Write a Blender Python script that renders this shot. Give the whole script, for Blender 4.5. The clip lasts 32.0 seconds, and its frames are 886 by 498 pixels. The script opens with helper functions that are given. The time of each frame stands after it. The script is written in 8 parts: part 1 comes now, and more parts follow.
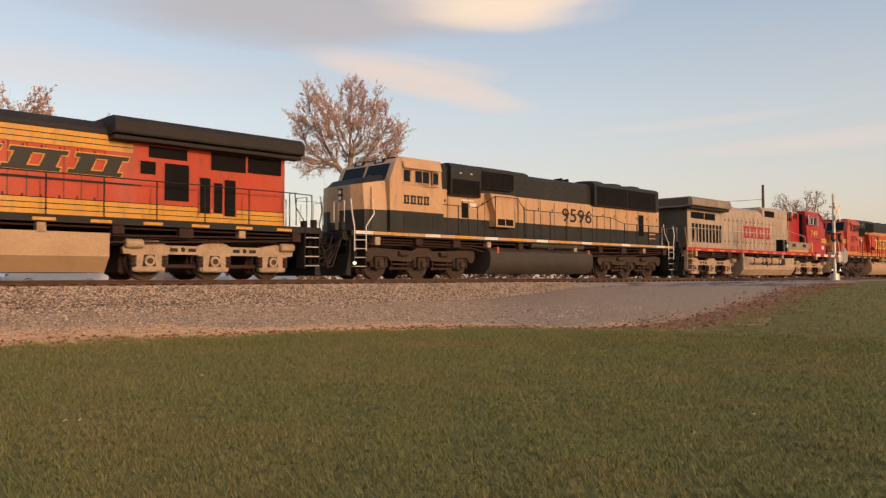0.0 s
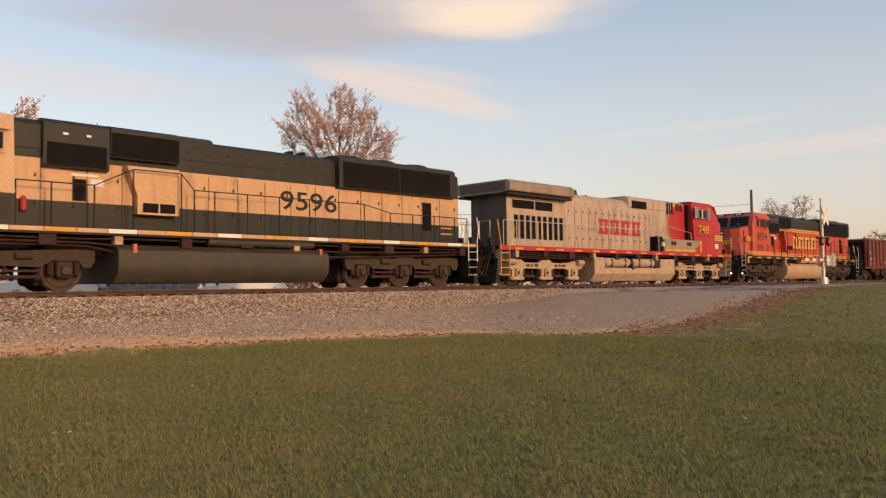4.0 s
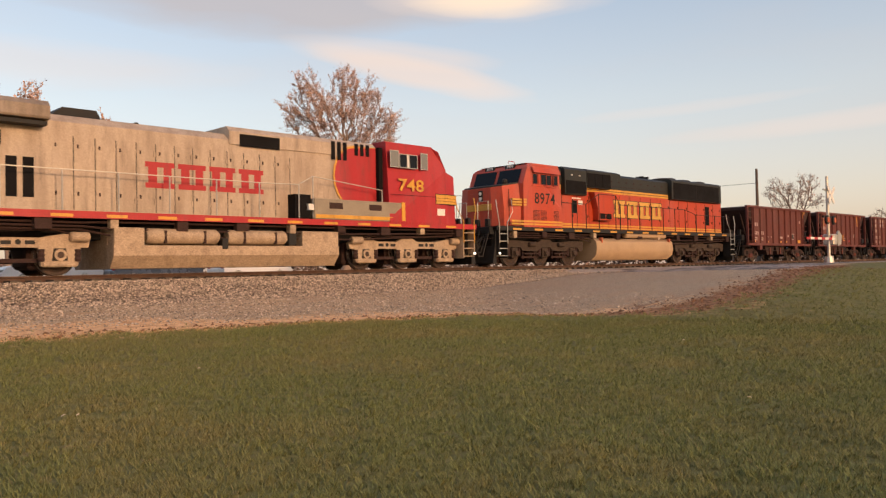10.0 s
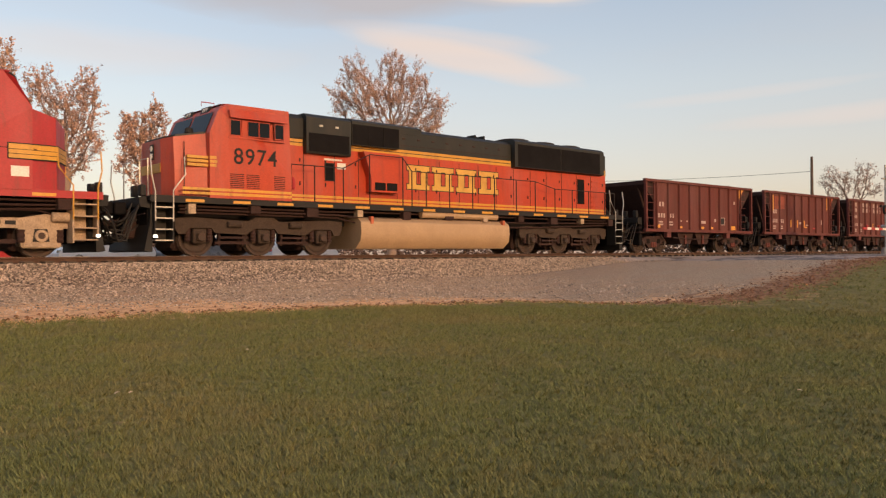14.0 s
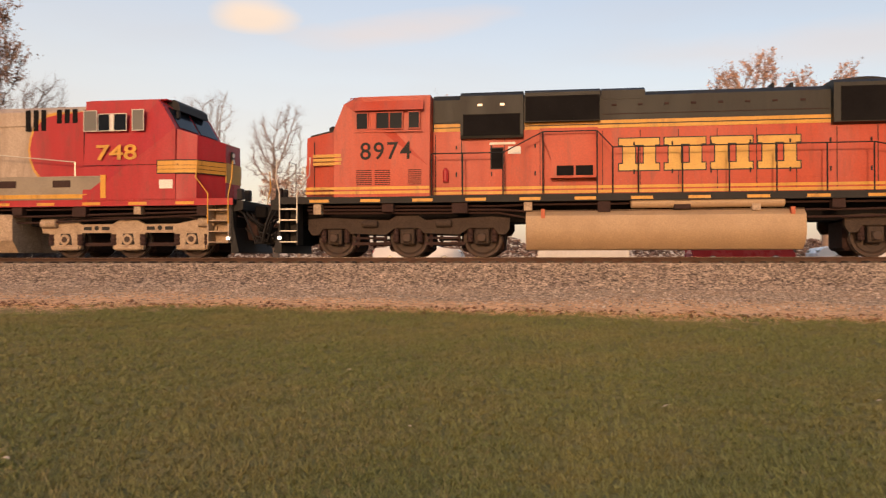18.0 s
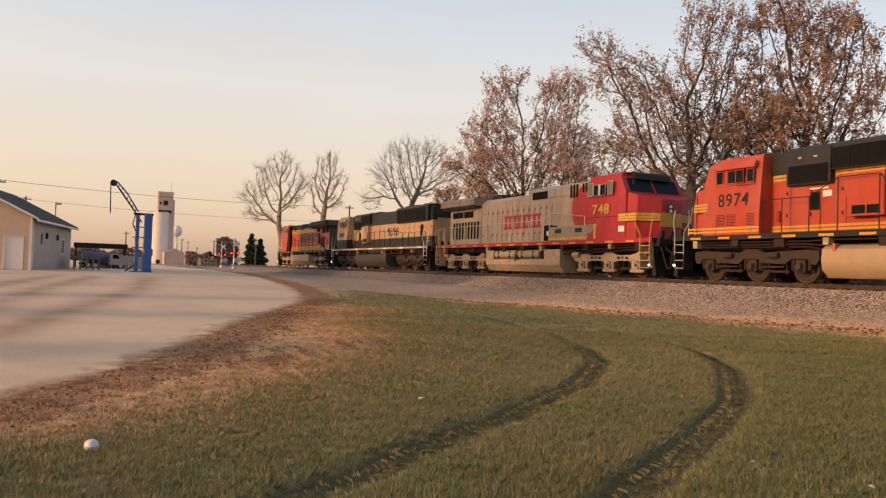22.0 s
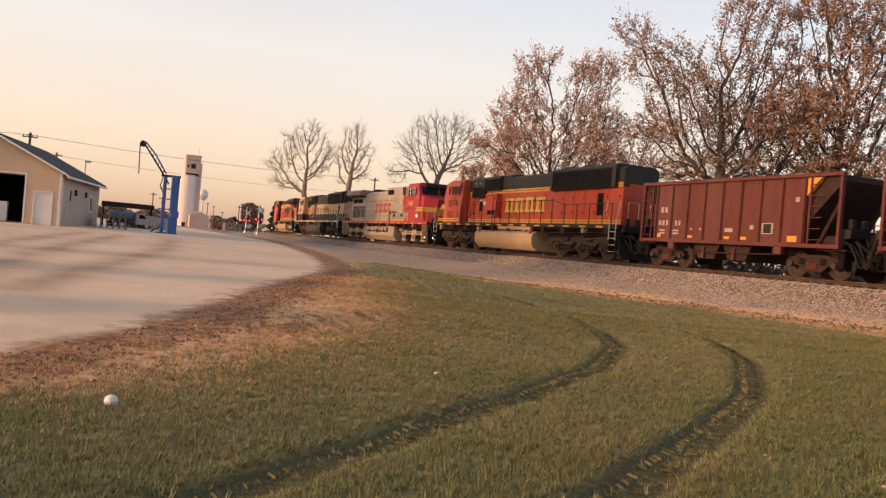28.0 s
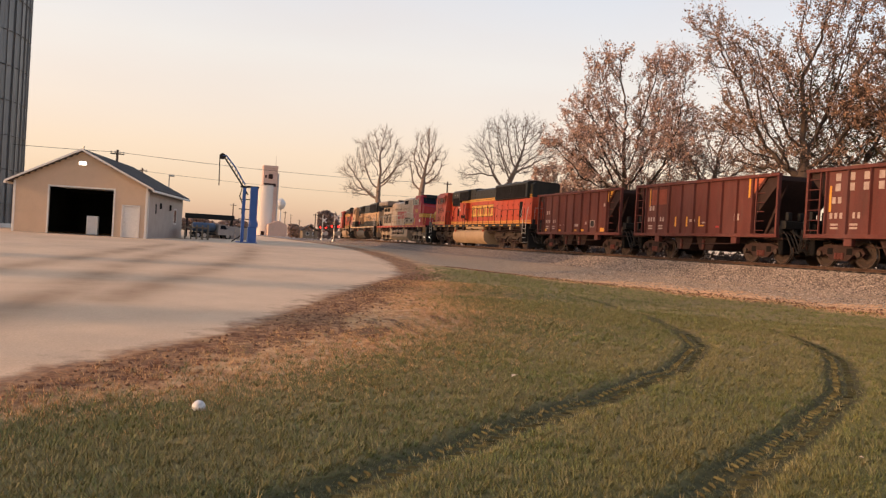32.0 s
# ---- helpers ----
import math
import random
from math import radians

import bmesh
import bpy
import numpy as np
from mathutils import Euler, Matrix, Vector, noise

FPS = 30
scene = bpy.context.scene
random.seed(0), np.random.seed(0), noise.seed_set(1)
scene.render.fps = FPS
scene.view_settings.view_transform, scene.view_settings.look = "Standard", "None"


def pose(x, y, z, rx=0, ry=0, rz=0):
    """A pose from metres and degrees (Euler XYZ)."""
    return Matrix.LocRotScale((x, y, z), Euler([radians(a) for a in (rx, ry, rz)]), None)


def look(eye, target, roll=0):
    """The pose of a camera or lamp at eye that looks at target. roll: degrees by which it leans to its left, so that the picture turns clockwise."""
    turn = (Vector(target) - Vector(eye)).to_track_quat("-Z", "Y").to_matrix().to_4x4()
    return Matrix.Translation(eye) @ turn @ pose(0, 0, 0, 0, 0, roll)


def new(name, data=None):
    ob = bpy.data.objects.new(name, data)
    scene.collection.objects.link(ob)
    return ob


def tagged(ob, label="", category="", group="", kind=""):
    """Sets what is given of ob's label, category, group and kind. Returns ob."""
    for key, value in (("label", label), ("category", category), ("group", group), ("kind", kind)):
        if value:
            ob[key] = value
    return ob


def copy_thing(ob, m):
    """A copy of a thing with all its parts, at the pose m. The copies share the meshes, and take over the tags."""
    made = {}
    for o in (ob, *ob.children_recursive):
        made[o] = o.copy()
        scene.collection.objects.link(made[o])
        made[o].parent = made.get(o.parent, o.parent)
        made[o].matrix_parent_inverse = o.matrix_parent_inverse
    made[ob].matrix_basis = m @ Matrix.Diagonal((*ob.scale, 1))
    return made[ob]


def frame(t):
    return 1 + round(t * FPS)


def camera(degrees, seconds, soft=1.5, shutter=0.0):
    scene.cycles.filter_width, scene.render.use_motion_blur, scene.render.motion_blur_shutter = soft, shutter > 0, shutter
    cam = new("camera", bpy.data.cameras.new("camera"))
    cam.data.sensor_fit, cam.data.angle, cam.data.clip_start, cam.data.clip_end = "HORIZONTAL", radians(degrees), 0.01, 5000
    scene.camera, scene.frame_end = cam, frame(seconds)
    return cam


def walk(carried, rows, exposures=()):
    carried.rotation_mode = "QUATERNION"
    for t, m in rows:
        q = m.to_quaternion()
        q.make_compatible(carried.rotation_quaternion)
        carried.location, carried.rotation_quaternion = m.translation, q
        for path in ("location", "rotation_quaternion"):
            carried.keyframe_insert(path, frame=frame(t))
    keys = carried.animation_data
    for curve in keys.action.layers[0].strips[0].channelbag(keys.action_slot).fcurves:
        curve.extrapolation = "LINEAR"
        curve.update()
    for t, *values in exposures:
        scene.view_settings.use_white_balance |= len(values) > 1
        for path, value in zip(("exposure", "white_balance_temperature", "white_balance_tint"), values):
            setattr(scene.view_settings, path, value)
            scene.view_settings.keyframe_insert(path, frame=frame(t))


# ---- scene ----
EYE_Z = 1.6
cam = camera(57.85, 32.0, soft=1.25, shutter=0.25)
walk(cam, [
    (0.0, pose(0, 0, EYE_Z, 92.13, 0.21, -44.66)),
    (0.5, pose(0, 0, EYE_Z, 92.35, 0.16, -45.44)),
    (1.0, pose(0, 0, EYE_Z, 92.41, -0.15, -45.88)),
    (1.5, pose(0, 0, EYE_Z, 92.53, -0.18, -45.57)),
    (2.0, pose(0, 0, EYE_Z, 92.67, 0.28, -44.88)),
    (2.5, pose(0, 0, EYE_Z, 92.72, 0.39, -44.69)),
    (3.0, pose(0, 0, EYE_Z, 92.76, 0.50, -45.03)),
    (3.5, pose(0, 0, EYE_Z, 92.72, 0.70, -45.23)),
    (5.5, pose(0, 0, EYE_Z, 92.14, 0.63, -45.39)),
    (6.0, pose(0, 0, EYE_Z, 91.86, 0.53, -45.44)),
    (6.5, pose(0, 0, EYE_Z, 91.75, 0.83, -45.40)),
    (7.0, pose(0, 0, EYE_Z, 91.64, 0.82, -45.17)),
    (7.5, pose(0, 0, EYE_Z, 91.62, 0.83, -44.86)),
    (8.0, pose(0, 0, EYE_Z, 91.54, 0.67, -44.95)),
    (8.5, pose(0, 0, EYE_Z, 91.18, 0.60, -45.32)),
    (9.0, pose(0, 0, EYE_Z, 91.29, 0.92, -45.37)),
    (9.5, pose(0, 0, EYE_Z, 91.55, 1.27, -45.22)),
    (10.0, pose(0, 0, EYE_Z, 91.34, 1.17, -44.98)),
    (10.5, pose(0, 0, EYE_Z, 90.97, 0.93, -44.81)),
    (11.0, pose(0, 0, EYE_Z, 90.57, 0.77, -44.77)),
    (11.5, pose(0, 0, EYE_Z, 90.52, 0.55, -44.89)),
    (12.0, pose(0, 0, EYE_Z, 90.54, 0.26, -45.23)),
    (12.5, pose(0, 0, EYE_Z, 90.46, 0.18, -45.50)),
    (13.0, pose(0, 0, EYE_Z, 90.31, 0.27, -44.91)),
    (13.5, pose(0, 0, EYE_Z, 90.24, 0.44, -43.47)),
    (15.5, pose(0, 0, EYE_Z, 90.98, 0.02, -31.19)),
    (16.0, pose(0, 0, EYE_Z, 90.96, 0.28, -24.47)),
    (16.5, pose(0, 0, EYE_Z, 90.96, 0.66, -16.75)),
    (17.0, pose(0, 0, EYE_Z, 90.90, 0.58, -8.17)),
    (17.5, pose(0, 0, EYE_Z, 90.54, 0.39, 0.52)),
    (18.0, pose(0, 0, EYE_Z, 90.60, 0.07, 8.94)),
    (18.5, pose(0, 0, EYE_Z, 90.74, -0.31, 16.78)),
    (19.0, pose(0, 0, EYE_Z, 90.65, -0.73, 25.34)),
    (19.5, pose(0, 0, EYE_Z, 90.37, -1.24, 36.02)),
    (20.0, pose(0, 0, EYE_Z, 89.91, -0.96, 46.59)),
    (20.5, pose(0, 0, EYE_Z, 89.75, -0.65, 54.78)),
    (21.0, pose(0, 0, EYE_Z, 90.67, -0.97, 60.04)),
    (21.5, pose(0, 0, EYE_Z, 91.53, -1.63, 63.69)),
    (22.0, pose(0, 0, EYE_Z, 91.61, -1.91, 65.80)),
    (22.5, pose(0, 0, EYE_Z, 91.43, -1.82, 66.73)),
    (23.0, pose(0, 0, EYE_Z, 91.30, -2.12, 66.75)),
    (23.5, pose(0, 0, EYE_Z, 91.09, -2.61, 66.66)),
    (24.0, pose(0, 0, EYE_Z, 91.14, -2.81, 66.78)),
    (24.5, pose(0, 0, EYE_Z, 91.27, -2.99, 66.93)),
    (25.0, pose(0, 0, EYE_Z, 91.11, -3.26, 67.14)),
    (25.5, pose(0, 0, EYE_Z, 90.87, -3.24, 67.18)),
    (27.5, pose(0, 0, EYE_Z, 90.72, -4.07, 67.87)),
    (28.0, pose(0, 0, EYE_Z, 89.84, -4.92, 67.37)),
    (28.5, pose(0, 0, EYE_Z, 89.08, -5.69, 65.93)),
    (29.0, pose(0, 0, EYE_Z, 88.85, -5.65, 64.93)),
    (29.5, pose(0, 0, EYE_Z, 88.73, -4.85, 65.84)),
    (30.0, pose(0, 0, EYE_Z, 88.73, -3.49, 68.19)),
    (30.5, pose(0, 0, EYE_Z, 89.48, -3.29, 70.35)),
    (31.0, pose(0, 0, EYE_Z, 89.80, -3.40, 71.47)),
    (31.5, pose(0, 0, EYE_Z, 89.54, -3.52, 71.75)),
    (32.0, pose(0, 0, EYE_Z, 89.65, -3.36, 72.67)),
], exposures=[(0, -0.27, 6750, 13), (9, -0.13, 6750, 13), (13, -0.2, 6750, 13), (17, -0.26, 6850, 15), (20, -0.06, 6950, 17), (22, -0.12, 6900, 15), (25, -0.1, 6900, 15), (28, 0.05, 7000, 17), (29, 0.14, 7000, 17), (31, 0.0, 7000, 17), (32, 0.02, 7000, 17)])

# how far the train has rolled along the track, in metres
ROLLED = [
    (0.0, 0.00),
    (1.0, 3.57),
    (2.0, 7.16),
    (3.0, 10.79),
    (3.5, 12.62),
    (5.5, 20.00),
    (6.0, 21.87),
    (7.0, 25.63),
    (8.0, 29.44),
    (9.0, 33.30),
    (10.0, 37.18),
    (11.0, 41.05),
    (12.0, 44.96),
    (13.0, 49.03),
    (13.5, 51.06),
    (15.5, 59.10),
    (16.0, 61.13),
    (17.0, 65.31),
    (18.0, 69.53),
    (19.0, 73.71),
    (20.0, 77.88),
    (21.0, 82.08),
    (22.0, 86.32),
    (23.0, 90.68),
    (24.0, 95.07),
    (25.0, 99.52),
    (25.5, 101.75),
    (27.5, 110.65),
    (28.0, 112.84),
    (29.0, 117.28),
    (30.0, 121.75),
    (31.0, 126.28),
    (32.0, 130.86),
]
RAIL_Z, TRACK_Y = 1.6, 22.75


LEAN = 0.0138   # west of the lawn the track swings slightly towards the camera's side


def track_bend(x):
    """How far the track lies aside of TRACK_Y at x: its lean and the slow curve at the west end."""
    x = np.asarray(x, float)
    k = np.clip(-72 - x, 0, 103)
    over = np.maximum(0, -175 - x)
    run = np.where(x < -20, x, -np.clip(20 - x, 0, 40) ** 2 / 80)
    return LEAN * run + 0.0011 * k * k + 0.2266 * over


# ---- sky, sun ----
def node(tree, kind, **inputs):
    n = tree.nodes.new(kind)
    for k, v in inputs.items():
        n.inputs[k.replace("_", " ")].default_value = v
    return n


def math_node(tree, op, a, b=None, clamp=False):
    n = tree.nodes.new("ShaderNodeMath")
    n.operation, n.use_clamp = op, clamp
    for i, v in enumerate((a, b)):
        if v is None:
            continue
        if isinstance(v, (int, float)):
            n.inputs[i].default_value = v
        else:
            tree.links.new(v, n.inputs[i])
    return n.outputs[0]


def mix_color(tree, fac, a, b, blend="MIX"):
    n = tree.nodes.new("ShaderNodeMix")
    n.data_type, n.blend_type = "RGBA", blend
    for sock, v in ((n.inputs[0], fac), (n.inputs[6], a), (n.inputs[7], b)):
        if isinstance(v, (int, float)):
            sock.default_value = v
        elif isinstance(v, tuple):
            sock.default_value = (*v, 1) if len(v) == 3 else v
        else:
            tree.links.new(v, sock)
    return n.outputs[2]


def ramp(tree, fac, stops, ease="LINEAR"):
    n = tree.nodes.new("ShaderNodeValToRGB")
    n.color_ramp.interpolation = ease
    el = n.color_ramp.elements
    while len(el) < len(stops):
        el.new(0.5)
    for e, (p, c) in zip(el, stops):
        e.position, e.color = p, (*c, 1) if isinstance(c, tuple) else (c, c, c, 1)
    tree.links.new(fac, n.inputs[0])
    return n.outputs[0]


SUN_TURN, SUN_UP = 182, 13.0
world = bpy.data.worlds.new("evening_sky")
scene.world, world.use_nodes = world, True
wt = world.node_tree
sky = wt.nodes.new("ShaderNodeTexSky")
sky.sky_type, sky.sun_disc = "NISHITA", False
sky.sun_elevation, sky.sun_rotation = radians(SUN_UP), radians(SUN_TURN)
sky.air_density, sky.dust_density = 1.0, 2.0
direction = wt.nodes.new("ShaderNodeTexCoord").outputs["Generated"]
parts_xyz = wt.nodes.new("ShaderNodeSeparateXYZ")
wt.links.new(direction, parts_xyz.inputs[0])
dx, dy, dz = parts_xyz.outputs
azimuth = math_node(wt, "ARCTAN2", dx, dy)
height = math_node(wt, "ARCSINE", dz)
# evening haze: peach at the horizon, pale blue above, warmer towards the west end of the track
east = ramp(wt, height, [(0.0, (0.72, 0.50, 0.40)), (0.07, (0.74, 0.59, 0.50)), (0.20, (0.62, 0.62, 0.61)), (0.40, (0.34, 0.44, 0.58)), (1.0, (0.17, 0.28, 0.5))])
west = ramp(wt, height, [(0.0, (0.66, 0.41, 0.32)), (0.10, (0.86, 0.60, 0.41)), (0.22, (0.87, 0.79, 0.67)), (0.42, (0.62, 0.73, 0.86)), (1.0, (0.2, 0.32, 0.55))])
side = math_node(wt, "MULTIPLY_ADD", azimuth, -0.55)
side.node.inputs[2].default_value = 0.3
side.node.use_clamp = True
haze = mix_color(wt, side, east, west)
scaled_sky = mix_color(wt, 1.0, sky.outputs[0], (0.42, 0.42, 0.42), "MULTIPLY")
air = mix_color(wt, 0.72, scaled_sky, haze)
cloud_noise = wt.nodes.new("ShaderNodeTexNoise")
cloud_noise.inputs["Scale"].default_value, cloud_noise.inputs["Detail"].default_value = 3.2, 6.0
stretch = wt.nodes.new("ShaderNodeMapping")
stretch.inputs["Scale"].default_value = (1, 1, 4.5)
wt.links.new(direction, stretch.inputs[0])
wt.links.new(stretch.outputs[0], cloud_noise.inputs[0])
# clouds: azimuth and height in degrees, half sizes, lean, brightness
GLOWING, WISPY, MAUVE = (1.16, 0.95, 0.74), (1.0, 0.85, 0.76), (0.60, 0.56, 0.57)
CLOUDS = [(34, 18.6, 15, 2.6, 0.03, 0.75, MAUVE), (52, 19.8, 11, 2.4, 0.0, 0.75, WISPY), (49.5, 18.9, 6, 1.4, -0.03, 1.0, GLOWING), (45.5, 13.2, 8.0, 1.0, -0.24, 0.75, WISPY), (42, 15.0, 7, 0.9, -0.1, 0.45, WISPY), (-22, 16.6, 3.0, 1.2, 0.0, 0.9, GLOWING), (-11, 16.2, 8, 1.4, 0.12, 0.7, WISPY),
          (74, 9.0, 14, 0.7, 0.04, 0.4, WISPY), (62, 10.5, 9, 0.5, 0.05, 0.35, WISPY), (16, 13.5, 12, 1.6, 0.0, 0.3, WISPY)]
for c_az, c_el, c_w, c_h, lean, bright, tint in CLOUDS:
    da = math_node(wt, "SUBTRACT", azimuth, radians(c_az))
    de = math_node(wt, "SUBTRACT", math_node(wt, "SUBTRACT", height, radians(c_el)), math_node(wt, "MULTIPLY", da, lean))
    far = math_node(wt, "ADD", math_node(wt, "POWER", math_node(wt, "MULTIPLY", da, 1 / radians(c_w)), 2.0),
                    math_node(wt, "POWER", math_node(wt, "MULTIPLY", de, 1 / radians(c_h)), 2.0))
    m = math_node(wt, "SUBTRACT", math_node(wt, "MULTIPLY", math_node(wt, "SUBTRACT", cloud_noise.outputs[0], 0.14), 3.4), far)
    m = math_node(wt, "MULTIPLY", math_node(wt, "MULTIPLY", m, 0.8, clamp=True), bright)
    air = mix_color(wt, m, air, tint)
veil = math_node(wt, "MULTIPLY", math_node(wt, "MULTIPLY", math_node(wt, "SUBTRACT", cloud_noise.outputs[0], 0.45), 2.4, clamp=True), 0.22)
air = mix_color(wt, veil, air, (0.78, 0.68, 0.62))
# the sky round the low sun is brighter and warmer
back = math_node(wt, "POWER", math_node(wt, "MULTIPLY", dy, -1.0, clamp=True), 1.5)
bright_back = mix_color(wt, 1.0, air, (1.05, 0.9, 0.8), "MULTIPLY")
air = mix_color(wt, back, air, bright_back)
wt.links.new(air, wt.nodes["Background"].inputs[0])
wt.nodes["Background"].inputs[1].default_value = 1.0
sun = new("sun", bpy.data.lights.new("sun", "SUN"))
sun.data.energy, sun.data.angle, sun.data.color = 2.7, radians(3), (1.0, 0.62, 0.36)
a = radians(SUN_TURN)
sun.matrix_world = look((100 * math.sin(a), 100 * math.cos(a), 100 * math.tan(radians(SUN_UP))), (0, 0, 0))


# ---- materials ----
def surface(name, color, rough=0.6, metal=0.0, grain=0.12, grain_size=30.0, stain=0.25, stain_size=1.2, stain_color=None, streak=(1, 1, 1), bump=0.15, bump_size=60.0, spec=0.4, island=0.0, fade=0.0):
    """A worn surface: base colour, fine grain, larger stains, relief."""
    m = bpy.data.materials.new(name)
    m.use_nodes = True
    t = m.node_tree
    b = t.nodes["Principled BSDF"]
    where = t.nodes.new("ShaderNodeTexCoord").outputs["Object"]
    mp = t.nodes.new("ShaderNodeMapping")
    mp.inputs["Scale"].default_value = streak
    t.links.new(where, mp.inputs[0])
    fine = node(t, "ShaderNodeTexNoise", Scale=grain_size, Detail=5.0)
    big = node(t, "ShaderNodeTexNoise", Scale=stain_size, Detail=7.0, Roughness=0.65)
    t.links.new(where, fine.inputs[0])
    t.links.new(mp.outputs[0], big.inputs[0])
    stain_color = stain_color or tuple(c * 0.35 for c in color)
    g = ramp(t, fine.outputs[0], [(0.3, 1 - grain * 1.4), (0.7, 1 + grain)])
    c = mix_color(t, 1.0, color, g, "MULTIPLY")
    f = ramp(t, big.outputs[0], [(0.45, 0.0), (0.75, stain)])
    c = mix_color(t, f, c, stain_color)
    if fade:
        worn = node(t, "ShaderNodeTexNoise", Scale=0.55, Detail=8.0, Roughness=0.7)
        t.links.new(mp.outputs[0], worn.inputs[0])
        c = mix_color(t, ramp(t, worn.outputs[0], [(0.48, 0.0), (0.72, fade)]), c, tuple(min(1, 0.55 * k + 0.22) for k in color))
        soot = node(t, "ShaderNodeTexNoise", Scale=3.5, Detail=9.0, Roughness=0.75)
        t.links.new(mp.outputs[0], soot.inputs[0])
        c = mix_color(t, ramp(t, soot.outputs[0], [(0.52, 0.0), (0.72, 0.5)]), c, (0.07, 0.045, 0.035))
    if island:
        rnd = t.nodes.new("ShaderNodeNewGeometry").outputs["Random Per Island"]
        c = mix_color(t, 1.0, c, ramp(t, rnd, [(0, 1 - island), (1, 1 + island)]), "MULTIPLY")
    t.links.new(c, b.inputs["Base Color"])
    r = ramp(t, big.outputs[0], [(0.3, max(0.05, rough - 0.1)), (0.8, min(1, rough + 0.15))])
    t.links.new(r, b.inputs["Roughness"])
    b.inputs["Metallic"].default_value = metal
    b.inputs["Specular IOR Level"].default_value = spec
    if bump:
        bn = node(t, "ShaderNodeTexNoise", Scale=bump_size, Detail=4.0)
        t.links.new(where, bn.inputs[0])
        bp = node(t, "ShaderNodeBump", Strength=bump, Distance=0.01)
        t.links.new(bn.outputs[0], bp.inputs["Height"])
        t.links.new(bp.outputs[0], b.inputs["Normal"])
    return m


def glow(name, color, power):
    m = bpy.data.materials.new(name)
    m.use_nodes = True
    b = m.node_tree.nodes["Principled BSDF"]
    b.inputs["Base Color"].default_value = (*color, 1)
    b.inputs["Emission Color"].default_value = (*color, 1)
    b.inputs["Emission Strength"].default_value = power
    return m


V = (1.0, 1.0, 0.18)
ORANGE = surface("orange_paint", (0.44, 0.048, 0.013), 0.5, stain=0.28, stain_color=(0.30, 0.06, 0.03), streak=V, stain_size=2.2, bump=0.05, fade=0.22)
RED = surface("red_paint", (0.38, 0.016, 0.020), 0.5, stain=0.28, stain_color=(0.2, 0.02, 0.02), streak=V, stain_size=2.0, bump=0.05, fade=0.12)
SILVER = surface("faded_silver_paint", (0.43, 0.335, 0.25), 0.55, stain=0.7, stain_color=(0.20, 0.14, 0.10), streak=V, stain_size=2.4, bump=0.06, fade=0.2)
CREAM = surface("cream_paint", (0.52, 0.32, 0.17), 0.5, stain=0.30, stain_color=(0.32, 0.2, 0.12), streak=V, stain_size=2.0, bump=0.05, fade=0.15)
GREEN = surface("dark_green_paint", (0.014, 0.0155, 0.012), 0.6, stain=0.4, stain_color=(0.07, 0.055, 0.045), streak=V, stain_size=2.0, bump=0.05)
ROOF = surface("sooty_roof_paint", (0.018, 0.0155, 0.013), 0.75, stain=0.4, stain_color=(0.075, 0.06, 0.05), stain_size=1.8, bump=0.1)
BLACK = surface("black_paint", (0.010, 0.009, 0.008), 0.7, stain=0.3, stain_color=(0.06, 0.045, 0.035), bump=0.08)
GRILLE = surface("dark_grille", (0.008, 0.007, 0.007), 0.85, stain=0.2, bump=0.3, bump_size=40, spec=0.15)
YELLOW = surface("yellow_stripe", (0.60, 0.30, 0.035), 0.5, fade=0.18, stain=0.35, stain_color=(0.3, 0.16, 0.05), streak=V, bump=0.04)
GOLD = surface("gold_letter_paint", (0.62, 0.36, 0.07), 0.5, stain=0.6, stain_color=(0.4, 0.16, 0.05), bump=0.04)
WHITE = surface("white_paint", (0.72, 0.68, 0.62), 0.5, stain=0.3, bump=0.04)
DUST_TANK = surface("dusty_tank_paint", (0.42, 0.285, 0.165), 0.6, stain=0.35, stain_color=(0.24, 0.15, 0.09), stain_size=1.1, bump=0.06)
DARK_TANK = surface("dark_tank_paint", (0.040, 0.034, 0.026), 0.65, stain=0.4, stain_color=(0.12, 0.09, 0.06), bump=0.06)
TRUCK_BROWN = surface("grimy_truck_steel", (0.052, 0.034, 0.023), 0.9, stain=0.5, stain_color=(0.035, 0.025, 0.02), stain_size=5, grain=0.3, bump=0.3)
TRUCK_TAN = surface("dusty_silver_truck_steel", (0.42, 0.31, 0.21), 0.8, stain=0.55, stain_color=(0.12, 0.075, 0.05), stain_size=3.5, grain=0.25, bump=0.3)
WHEEL = surface("wheel_steel", (0.055, 0.038, 0.03), 0.65, 0.4, stain=0.4, stain_color=(0.14, 0.07, 0.04), stain_size=6, bump=0.15)
TREAD = surface("bright_tread_steel", (0.50, 0.46, 0.42), 0.3, 0.9, stain=0.2, bump=0.05)
RUST = surface("oxide_red_hopper_paint", (0.120, 0.026, 0.018), 0.75, stain=0.6, stain_color=(0.055, 0.018, 0.014), streak=V, stain_size=1.8, grain=0.18, bump=0.15, fade=0.12)
RUST_DARK = surface("dark_rusty_steel", (0.04, 0.018, 0.014), 0.9, stain=0.5, stain_color=(0.03, 0.018, 0.015), stain_size=3, grain=0.25, bump=0.25)
PATCH = surface("faded_orange_patch", (0.50, 0.13, 0.06), 0.7, stain=0.4, bump=0.08)
GLASS = surface("cab_glass", (0.012, 0.016, 0.022), 0.06, stain=0.1, grain=0.02, bump=0, spec=0.06)
PALE_GLASS = surface("pale_blind_glass", (0.16, 0.155, 0.14), 0.15, stain=0.1, grain=0.02, bump=0, spec=0.8)
